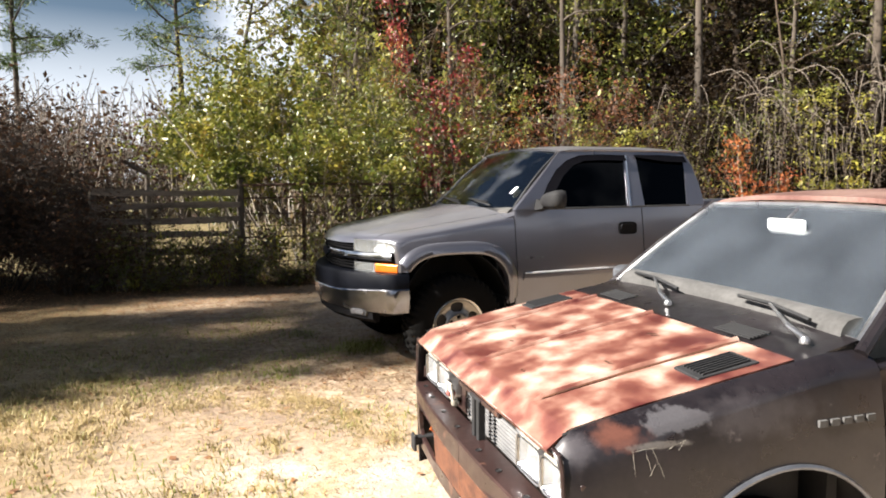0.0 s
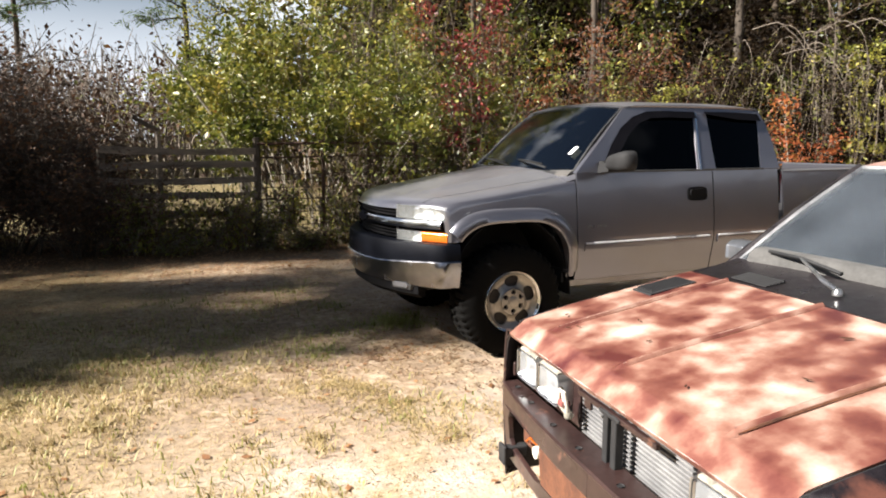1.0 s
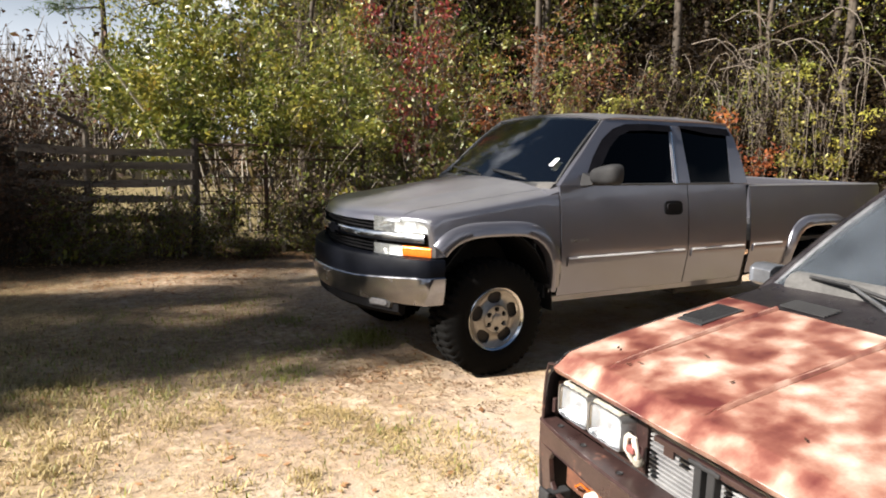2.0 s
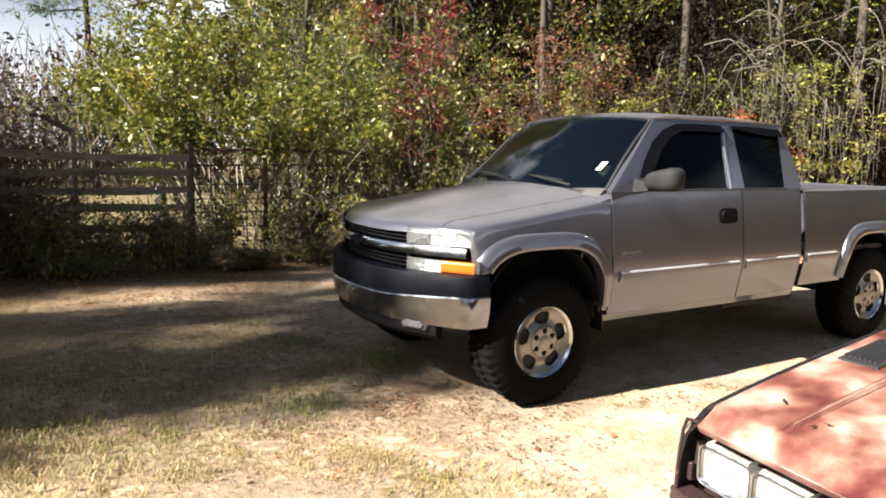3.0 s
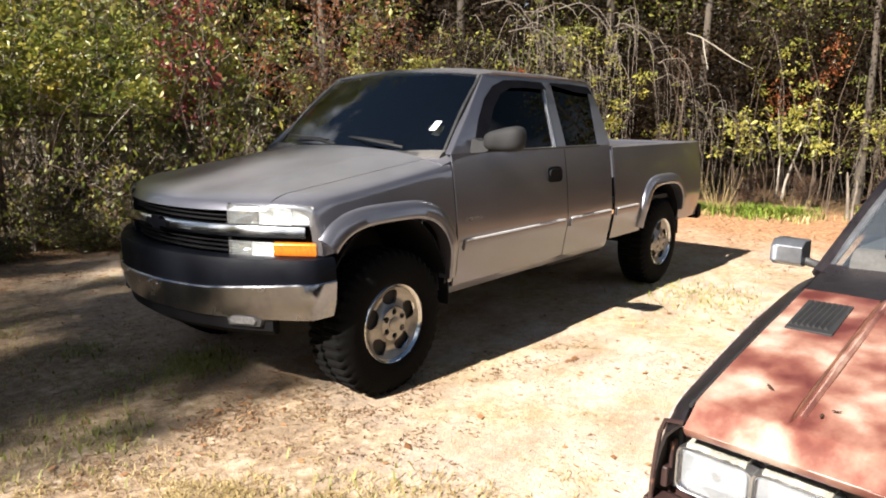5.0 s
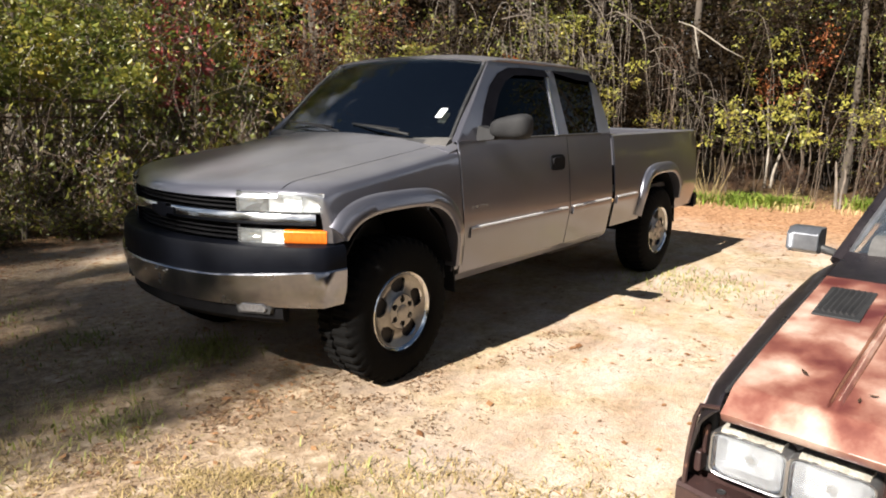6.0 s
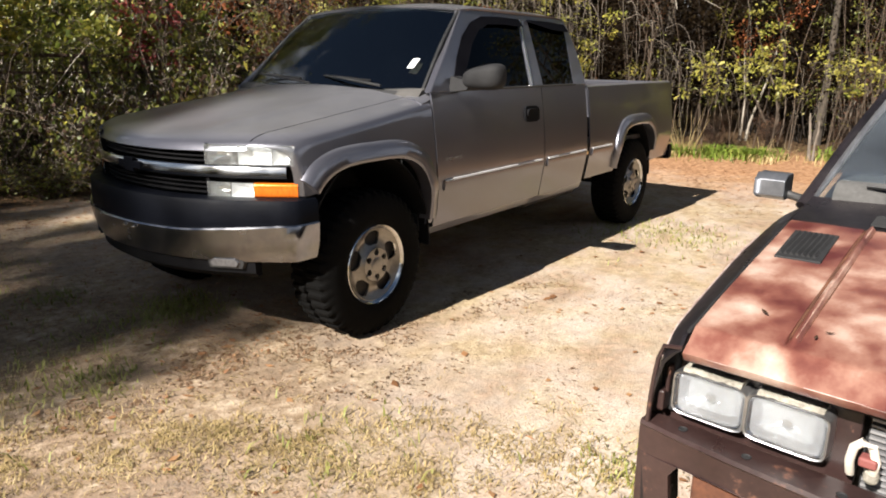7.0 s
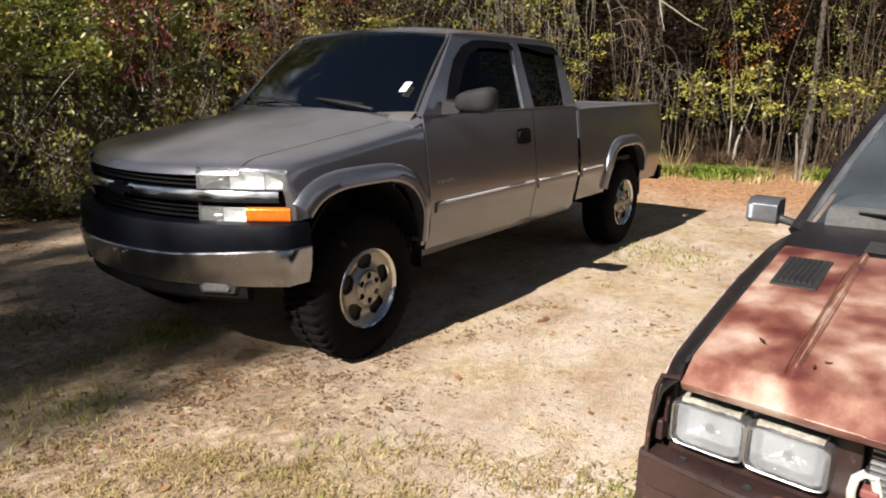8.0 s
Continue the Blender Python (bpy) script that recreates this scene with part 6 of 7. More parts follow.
def shrub(name, label, category, seed, stems=9, height=3.0, width=1.1, leaves=6000, size=0.05, leaf="leaf_green", wood="twig", low=0.15, clump=0.2, r0=0.018, twigs=5, narrow=0.5, extra=None, group=""):
    """A shrub of many stems with twigs, and leaves in clumps along them."""
    rng = np.random.default_rng(seed)
    t = thing(name, label, category, None, group)
    wood_b, spots = Bundle(), []
    for k in range(stems):
        a = rng.uniform(0, 2 * math.pi)
        b = (0.25 * width * math.cos(a) * rng.random(), 0.25 * width * math.sin(a) * rng.random(), -0.05)
        out = rng.uniform(0.1, 1.0) * width / height
        pts = stem_points(rng, b, (math.cos(a) * out, math.sin(a) * out, 1), height * rng.uniform(0.6, 1.1), 0.13, 8, 0.03)
        wood_b.tube(pts, taper(9, r0 * rng.uniform(0.6, 1.3), 0.003), 4)
        for q in range(2, 9):
            z = pts[q].z / height
            if z < low:
                continue
            for _ in range(twigs if q > 2 else 2):
                tw = stem_points(rng, pts[q], (*rng.normal(size=2), rng.uniform(-0.2, 0.9)), rng.uniform(0.2, 0.6) * width * 0.6, 0.25, 3)
                wood_b.tube(tw, taper(4, 0.006, 0.002), 3)
                spots += [tw[2], tw[3]]
    part("woody_growth", wood_b.mesh("woody_growth", M[wood]), None, t, sharp=False)
    if leaves and spots:
        per = max(1, leaves // len(spots))
        P = np.concatenate([cluster(rng, s, max(1, int(per * rng.uniform(0.2, 2.0))), clump, 0.8) for s in spots])
        part("foliage", leaf_mesh("foliage", P, size, M[leaf], rng, narrow), None, t, sharp=False)
    if extra:
        lf, share, sz = extra
        P = np.concatenate([cluster(rng, s, share, clump) for s in spots[::3]])
        part("autumn_foliage", leaf_mesh("autumn_foliage", P, sz, M[lf], rng, narrow), None, t, sharp=False)
    return t


def tree(name, label, category, seed, height=12, r0=0.14, wood="bark", crown_from=0.5, limbs=14, reach=2.2, leaves=3000, size=0.1, leaf="leaf_dark", clump=0.5, lean=(0, 0), narrow=0.5, group="", twig_n=3, flat=0.7):
    """A tapered trunk with limbs and a loose, uneven crown."""
    rng = np.random.default_rng(seed)
    t = thing(name, label, category, None, group)
    trunk = stem_points(rng, (0, 0, -0.1), (lean[0], lean[1], 1), height, 0.035, 10, 0.02)
    tb = Bundle()
    tb.tube(trunk, [r0 * (1.25 if k == 0 else 1 - 0.085 * k) for k in range(11)], 8)
    part("trunk", tb.mesh("trunk", M[wood]), None, t, sharp=False)
    lb, spots = Bundle(), []
    for k in range(limbs):
        q = crown_from + (1 - crown_from) * (k + rng.random()) / limbs
        i = min(9, int(q * 10))
        b = trunk[i].lerp(trunk[i + 1], q * 10 - i)
        a = rng.uniform(0, 2 * math.pi)
        L = reach * rng.uniform(0.5, 1.15) * (1.15 - 0.6 * (q - crown_from) / max(0.05, 1 - crown_from))
        pts = stem_points(rng, b, (math.cos(a), math.sin(a), rng.uniform(-0.05, 0.6)), L, 0.16, 6, 0.04)
        lb.tube(pts, taper(7, r0 * 0.32, 0.008), 5)
        for q2 in range(2, 7):
            for _ in range(twig_n):
                tw = stem_points(rng, pts[q2], rng.normal(size=3) + np.array([0, 0, 0.3]), rng.uniform(0.25, 0.7) * reach * 0.35, 0.25, 3)
                lb.tube(tw, taper(4, 0.012, 0.003), 3)
                spots.append(tw[3])
    part("branchwork", lb.mesh("branchwork", M[wood]), None, t, sharp=False)
    if leaves:
        per = max(1, leaves // max(1, len(spots)))
        P = np.concatenate([cluster(rng, s, max(1, int(per * rng.uniform(0.1, 2.2))), clump, flat) for s in spots])
        part("crown", leaf_mesh("crown", P, size, M[leaf], rng, narrow), None, t, sharp=False)
    return t


def put(ob, spots):
    """The first spot takes the thing itself, the others copies; a spot is x, y, turn, scale, height scale."""
    for k, (x, y, turn, s, sz) in enumerate(spots):
        m = pose(x, y, ground_z(x, y), 0, 0, turn) @ Matrix.Diagonal((s, s, s * sz, 1))
        if k:
            copy_thing(ob, m @ Matrix.Diagonal((1 / ob.scale[0], 1 / ob.scale[1], 1 / ob.scale[2], 1)))
    x, y, turn, s, sz = spots[0]
    ob.matrix_world = pose(x, y, ground_z(x, y), 0, 0, turn) @ Matrix.Diagonal((s, s, s * sz, 1))


EDGE = [(-7.5, 5.4), (-5, 5.4), (-2.2, 5.9), (0.5, 5.9), (3, 5.4), (6, 4.6), (8.3, 3.5), (10.2, 2.0), (11.3, 0.2), (12.0, -2.2), (13.0, -6.0), (14.0, -10.0)]


def along_edge(q, back):
    """A place at share q along the wood's edge, some way back into it."""
    L = [math.dist(EDGE[k], EDGE[k + 1]) for k in range(len(EDGE) - 1)]
    d = q * sum(L)
    for k, l in enumerate(L):
        if d <= l or k == len(L) - 1:
            break
        d -= l
    (x0, y0), (x1, y1) = EDGE[k], EDGE[k + 1]
    ux, uy = (x1 - x0) / l, (y1 - y0) / l
    return x0 + ux * d - uy * back, y0 + uy * d + ux * back


def edge_spots(n, q0, q1, b0, b1, s0, s1, seed, tall=(0.9, 1.15)):
    rng = np.random.default_rng(seed)
    out = []
    for k in range(n):
        q = q0 + (q1 - q0) * (k + rng.uniform(0.1, 0.9)) / n
        x, y = along_edge(q, rng.uniform(b0, b1))
        out.append((x, y, rng.uniform(0, 360), rng.uniform(s0, s1), rng.uniform(*tall)))
    rng.shuffle(out)
    return out


def plant_thicket():
    g = shrub("evergreen_shrub", "tall leafy green shrub with yellowing leaves at the wood's edge", "shrub", 11, 10, 3.4, 1.3, 7000, 0.055, "leaf_green", "twig", 0.22, 0.15, extra=("leaf_lime", 4, 0.065), group="edge shrubs")
    put(g, [(2.6, 6.2, 120, 1.0, 1.0), (3.3, 5.9, 40, 0.95, 1.0), (3.0, 4.9, 10, 0.7, 0.8), (2.3, 7.6, 80, 1.2, 1.15)] + edge_spots(3, 0.44, 0.51, 1.4, 3.0, 0.8, 1.1, 5) + [(13.4, -3.4, 90, 0.7, 1.0)])
    g2 = shrub("yellowing_sapling", "slender sapling with sparse yellow-green leaves", "sapling", 12, 5, 4.6, 0.9, 2600, 0.055, "leaf_yellow", "twig_mid", 0.3, 0.14, 0.022, group="edge saplings")
    put(g2, [(2.6, 6.3, 0, 1, 1), (-0.2, 7.3, 60, 1, 1.05), (5.4, 5.6, 130, 1, 1)] + edge_spots(4, 0.7, 0.98, 1.0, 3.5, 0.7, 1.0, 6))
    d = shrub("brown_brush", "brown dying undergrowth with bare twigs", "brush", 13, 14, 1.7, 1.0, 3600, 0.05, "leaf_brown", "twig_dark", 0.1, 0.2, 0.009, group="brush")
    put(d, edge_spots(8, 0.42, 0.58, 0.2, 1.6, 0.6, 1.1, 7) + edge_spots(5, 0.8, 0.98, 0.4, 2.5, 0.6, 1.1, 17) + edge_spots(5, 0.58, 0.8, 0.3, 0.8, 0.3, 0.42, 27))
    ru = shrub("russet_shrub", "tall shrub with reddish-brown autumn leaves", "shrub", 25, 8, 4.2, 1.2, 4200, 0.065, "leaf_russet", "twig", 0.15, 0.22, 0.02, 5, group="edge shrubs")
    put(ru, [(5.0, 6.0, 0, 1.0, 1.1), (6.4, 5.8, 90, 1.0, 1.0), (7.6, 5.2, 200, 0.9, 1.0), (4.2, 7.2, 150, 1.1, 1.1), (13.9, -1.6, 30, 0.9, 1.0), (12.9, 2.6, 70, 0.9, 1.0)])
    # pale vines that hang in arcs out of the trees
    rng = np.random.default_rng(61)
    hv = thing("hanging_vine", "grey bare vines hanging in arcs with few yellow leaves", "vine", None, "hanging vines")
    vb, tips = Bundle(), []
    for k in range(30):
        x, z = rng.normal() * 0.75, rng.uniform(2.3, 4.3)
        dx, out, fall = rng.normal() * 0.7, rng.uniform(0.1, 0.9), rng.uniform(0.35, 0.95)
        lift = rng.uniform(0.0, 0.45)
        pts = [(x + dx * q + 0.14 * noise.noise((q * 3, k * 7.3, 1)), 0.5 - out * math.sin(q * 2.0) + 0.14 * noise.noise((q * 3, k * 7.3, 7)), max(0.15, z + lift * math.sin(q * 2.4) - fall * z * q ** 2.2 + 0.10 * noise.noise((q * 4, k * 7.3, 13)))) for q in np.linspace(0, 1, 12)]
        vb.tube(pts, taper(12, rng.uniform(0.005, 0.0115), 0.0026), 4)
        for q in (3, 5, 7, 8, 9, 10):
            tw = stem_points(rng, pts[q], (rng.normal(), rng.normal(), -0.5), rng.uniform(0.1, 0.4), 0.25, 3)
            vb.tube(tw, taper(4, 0.0032, 0.0012), 3)
            if rng.random() < 0.25:
                tips.append(tw[3])
    part("woody_growth", vb.mesh("woody_growth", M["twig"]), None, hv, sharp=False)
    part("foliage", leaf_mesh("foliage", np.concatenate([cluster(rng, p, 4, 0.13) for p in tips]), 0.06, M["leaf_yellow"], rng, 0.6), None, hv, sharp=False)
    put(hv, [(8.0, 3.5, -20, 0.9, 1.05), (8.3, 3.1, -25, 0.9, 0.92), (9.1, 2.5, -40, 1.0, 0.95), (10.6, 1.2, -55, 0.7, 0.75), (11.9, -1.4, -80, 0.6, 0.7)])
    # wiry tangles of bare twigs and briars along the edge
    rng = np.random.default_rng(93)
    tt = thing("briar_tangle", "wiry tangle of thin bare grey-brown briars", "briars", None, "briar tangles")
    tb, tips = Bundle(), []
    for k in range(70):
        a, r = rng.uniform(0, 6.28), rng.uniform(0, 0.8)
        p = (r * math.cos(a), 0.5 * r * math.sin(a), rng.uniform(-0.05, 1.6) if k % 3 else -0.05)
        pts = stem_points(rng, p, (rng.normal() * 0.8, rng.normal() * 0.5, rng.uniform(0.3, 1.2)), rng.uniform(0.7, 2.3), 0.2, 9, -0.05)
        tb.tube(pts, taper(10, rng.uniform(0.003, 0.0075), 0.0015), 3)
        for q in (3, 5, 7, 8):
            tw = stem_points(rng, pts[q], rng.normal(size=3), rng.uniform(0.1, 0.35), 0.3, 3)
            tb.tube(tw, taper(4, 0.0028, 0.001), 3)
            tips.append(tw[3])
    part("woody_growth", tb.mesh("woody_growth", M["twig_mid"]), None, tt, sharp=False)
    part("foliage", leaf_mesh("foliage", np.concatenate([cluster(rng, p, 2, 0.08) for p in tips]), 0.055, M["leaf_yellow"], rng, 0.6), None, tt, sharp=False)
    put(tt, [(0.3, 5.4, 100, 0.9, 1.25), (1.2, 5.0, 190, 0.9, 1.1), (2.1, 4.8, 250, 1.1, 1.2), (3.2, 4.6, 320, 1.1, 1.2), (4.4, 4.5, 60, 1.0, 1.1), (5.6, 4.2, 130, 1.0, 1.2), (6.6, 3.7, 210, 1.0, 1.2), (12.2, -2.8, 240, 0.9, 1.0), (-2.4, 5.7, 290, 0.9, 1.0), (0.9, 6.4, 30, 1.2, 1.7), (2.4, 6.2, 140, 1.2, 1.8)])
    # near-black plants paint the deep shade behind the front row
    dk = shrub("dark_undergrowth", "woodland undergrowth coloured near-black for deep shade", "undergrowth", 14, 9, 4.2, 1.8, 6000, 0.085, "leaf_shaded", "twig_shaded", 0.05, 0.35, 0.016, group="undergrowth")
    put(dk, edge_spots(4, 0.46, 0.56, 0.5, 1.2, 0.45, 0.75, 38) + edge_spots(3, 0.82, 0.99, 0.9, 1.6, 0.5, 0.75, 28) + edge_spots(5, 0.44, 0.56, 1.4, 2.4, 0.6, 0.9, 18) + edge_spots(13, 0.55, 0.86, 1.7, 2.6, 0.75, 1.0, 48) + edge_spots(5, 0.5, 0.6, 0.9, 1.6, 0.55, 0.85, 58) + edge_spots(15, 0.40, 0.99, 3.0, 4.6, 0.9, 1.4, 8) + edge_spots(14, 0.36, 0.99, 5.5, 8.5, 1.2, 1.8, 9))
    rv = shrub("red_vine", "crimson autumn vine climbing a thin trunk", "vine", 15, 3, 3.9, 0.28, 1300, 0.07, "leaf_red", "bark_dark", 0.35, 0.2, 0.03, 4)
    put(rv, [(2.35, 4.85, 0, 1.0, 1.0), (3.2, 7.0, 90, 1.1, 1.25)])
    yv = shrub("yellow_vine", "vine with yellow leaves hanging over a thin trunk", "vine", 24, 4, 4.4, 0.6, 1500, 0.08, "leaf_lime", "bark", 0.25, 0.16, 0.03, 4)
    put(yv, [(8.7, 2.9, 0, 0.8, 1.05), (9.5, 2.9, 130, 0.75, 1.1), (12.6, -0.3, 90, 0.8, 1.0), (12.4, -2.9, 300, 0.7, 1.0), (6.1, 4.2, 150, 0.7, 0.9)])
    om = shrub("orange_sapling", "small sapling with orange and red autumn leaves", "sapling", 16, 2, 2.6, 0.6, 700, 0.065, "leaf_orange", "bark_pale", 0.5, 0.2, 0.03, 4)
    put(om, [(7.5, 3.0, 0, 0.95, 1.08), (2.9, 9.5, 70, 1.2, 1.8), (5.0, 7.6, 200, 1.2, 1.3), (13.0, 0.4, 100, 1.1, 1.3)])
    bs = shrub("bare_vine_tangle", "tangle of grey bare vines with a few yellow leaves", "vine", 17, 16, 3.6, 1.5, 420, 0.07, "leaf_yellow", "twig_mid", 0.2, 0.2, 0.011, 7)
    put(bs, [(7.2, 4.2, 60, 0.9, 0.9), (4.6, 4.9, 300, 0.8, 0.8)])
    rng = np.random.default_rng(91)
    bsp = thing("bare_saplings", "clump of bare upright grey sapling stems", "sapling", None, "bare saplings")
    sb = Bundle()
    for k in range(5):
        x, y = rng.uniform(-0.9, 0.9), rng.uniform(-0.4, 0.4)
        pts = stem_points(rng, (x, y, -0.1), (rng.normal() * 0.08, rng.normal() * 0.08, 1), rng.uniform(2.2, 4.4), 0.07, 8)
        sb.tube(pts, taper(9, rng.uniform(0.006, 0.02), 0.003), 5)
        for q in (3, 5, 6, 7):
            sb.tube(stem_points(rng, pts[q], (*rng.normal(size=2), 0.8), rng.uniform(0.3, 0.8), 0.2, 4), taper(5, 0.006, 0.002), 3)
    part("woody_growth", sb.mesh("woody_growth", M["twig_mid"]), None, bsp, sharp=False)
    put(bsp, [(8.6, 3.3, 0, 1, 1), (10.2, 1.9, 60, 1, 0.9), (12.3, -2.6, 280, 1, 1), (6.6, 4.5, 330, 0.9, 1), (4.9, 5.2, 100, 0.8, 1.0), (0.2, 5.6, 180, 0.7, 0.8), (12.9, -1.2, 90, 1.0, 1.2)])
    # thin pale understory stems with one leafy storey, open below and dark behind
    rng = np.random.default_rng(137)
    us = thing("understory_saplings", "thin pale understory stems with yellow-green leaves above head-high gaps", "saplings", None, "understory")
    ub, lime, olive = Bundle(), [], []
    for k in range(8):
        x, y = rng.uniform(-0.9, 0.9), rng.uniform(-0.45, 0.45)
        pts = stem_points(rng, (x, y, -0.1), (rng.normal() * 0.10, rng.normal() * 0.10, 1), rng.uniform(1.0, 3.6), 0.07, 8)
        ub.tube(pts, taper(9, rng.uniform(0.005, 0.014), 0.003), 5)
        for q in range(3, 9):
            if not 1.0 < pts[q].z < 1.8 or rng.random() < 0.4:
                continue
            for _ in range(3):
                tw = stem_points(rng, pts[q], (*rng.normal(size=2), rng.uniform(-0.1, 0.5)), rng.uniform(0.15, 0.5), 0.25, 4)
                ub.tube(tw, taper(5, 0.005, 0.0015), 3)
                (lime if noise.noise((x * 1.7, pts[q].z * 2.0, 3.3)) > 0.0 else olive).extend(tw[2:])
    part("woody_growth", ub.mesh("woody_growth", M["twig_mid"]), None, us, sharp=False)
    part("foliage", leaf_mesh("foliage", np.concatenate([cluster(rng, p, 4, 0.12, 0.8) for p in olive]), 0.062, M["leaf_green"], rng, 0.5), None, us, sharp=False)
    part("autumn_foliage", leaf_mesh("autumn_foliage", np.concatenate([cluster(rng, p, 3, 0.11, 0.8) for p in lime]), 0.07, M["leaf_lime"], rng, 0.5), None, us, sharp=False)
    put(us, [(10.6, 1.4, 110, 1.0, 0.95), (11.1, 0.5, 200, 1.0, 1.0), (11.5, -0.3, 70, 1.0, 1.05), (11.8, -1.1, 290, 1.1, 0.95), (12.1, -2.0, 160, 1.0, 1.0), (12.6, -3.2, 240, 1.0, 1.1), (13.2, -5.0, 10, 1.1, 1.0)])
    # dark brush pile at the left end of the fence
    bp = shrub("brush_pile", "dark heap of dead brush, taller than the fence", "brush", 18, 36, 2.4, 1.9, 5200, 0.065, "leaf_brown", "twig_dark", 0.02, 0.22, 0.011, 9)
    put(bp, [(-4.3, 5.7, 0, 1.0, 1.0), (-3.3, 5.1, 70, 0.72, 0.78), (-2.75, 5.6, 160, 0.6, 0.75), (-3.5, 6.2, 100, 0.85, 0.9), (-5.6, 6.0, 200, 1.15, 1.05), (-6.9, 6.2, 300, 1.2, 1.1), (-4.9, 7.2, 30, 1.1, 1.15)])
    oh = shrub("overhanging_shrub", "bright green leafy shrub hanging over the fence", "shrub", 20, 9, 3.6, 1.4, 4300, 0.078, "leaf_green", "bark_pale", 0.46, 0.16, 0.02, 6, extra=("leaf_lime", 2, 0.085), group="edge shrubs")
    put(oh, [(-0.55, 6.0, 0, 1.0, 1.0), (0.55, 5.8, 70, 0.95, 0.95), (-1.3, 6.5, 140, 0.55, 1.2), (1.7, 5.8, 220, 0.9, 0.95), (3.6, 5.5, 300, 0.85, 0.85), (0.1, 8.4, 30, 1.15, 1.15), (0.3, 7.2, 260, 1.15, 1.2), (1.3, 7.0, 190, 1.1, 1.15)])
    bb = shrub("vine_scrub", "knee-high scrub and vines along the fence foot", "scrub", 23, 12, 0.8, 0.6, 1300, 0.045, "leaf_brown", "twig", 0.05, 0.14, 0.006, 5, extra=("leaf_green", 4, 0.05), group="fence scrub")
    put(bb, [(-2.2, 4.8, 0, 0.8, 0.5), (-2.7, 5.05, 60, 0.75, 1.6), (-1.95, 5.0, 190, 0.6, 1.8), (-1.25, 5.0, 310, 0.7, 1.7), (-0.9, 4.85, 80, 0.6, 1.3), (-0.35, 4.7, 120, 0.9, 0.5), (0.7, 4.6, 200, 0.9, 0.6), (-1.55, 5.05, 40, 0.7, 1.6), (0.2, 5.1, 160, 0.7, 1.7), (-0.5, 5.6, 300, 0.9, 1.5), (1.3, 4.8, 240, 1.1, 1.5), (2.1, 4.7, 280, 1.2, 1.5), (2.8, 4.6, 320, 1.2, 1.7), (1.4, 5.5, 110, 1.0, 1.6), (2.2, 5.5, 50, 1.0, 1.7), (4.0, 4.4, 100, 1.2, 1.4), (5.2, 4.2, 10, 1.2, 1.3), (6.5, 3.8, 60, 1.2, 1.3), (-2.6, 5.0, 20, 1.1, 1.0), (0.85, 5.45, 10, 1.0, 1.5)])
    lw = shrub("low_weeds", "low green weeds at the foot of the brush", "weeds", 19, 12, 0.7, 0.6, 900, 0.05, "leaf_dark", "twig_dark", 0.05, 0.12, 0.005, 3)
    put(lw, edge_spots(9, 0.02, 0.62, -0.7, 0.0, 0.5, 0.9, 10))
    dg = thing("dry_weed_clump", "tall straw-dry weed stalks in the verge", "weeds", None, "dry weeds")
    rng = np.random.default_rng(4)
    for k in range(24):
        a = rng.uniform(0, 6.28)
        b = Bundle()
        b.tube(stem_points(rng, (0.18 * math.cos(a) * rng.random(), 0.18 * math.sin(a) * rng.random(), 0), (0.3 * math.cos(a), 0.3 * math.sin(a), 1), rng.uniform(0.4, 1.05), 0.08, 4), taper(5, 0.0065, 0.0018), 3)
        part("stalk", b.mesh("stalk", M["straw"]), None, dg, sharp=False)
    put(dg, [(9.9, 0.62, 0, 0.9, 0.95), (10.3, -0.6, 200, 0.6, 0.7), (10.2, -1.0, 10, 0.5, 0.6)])


plant_thicket()


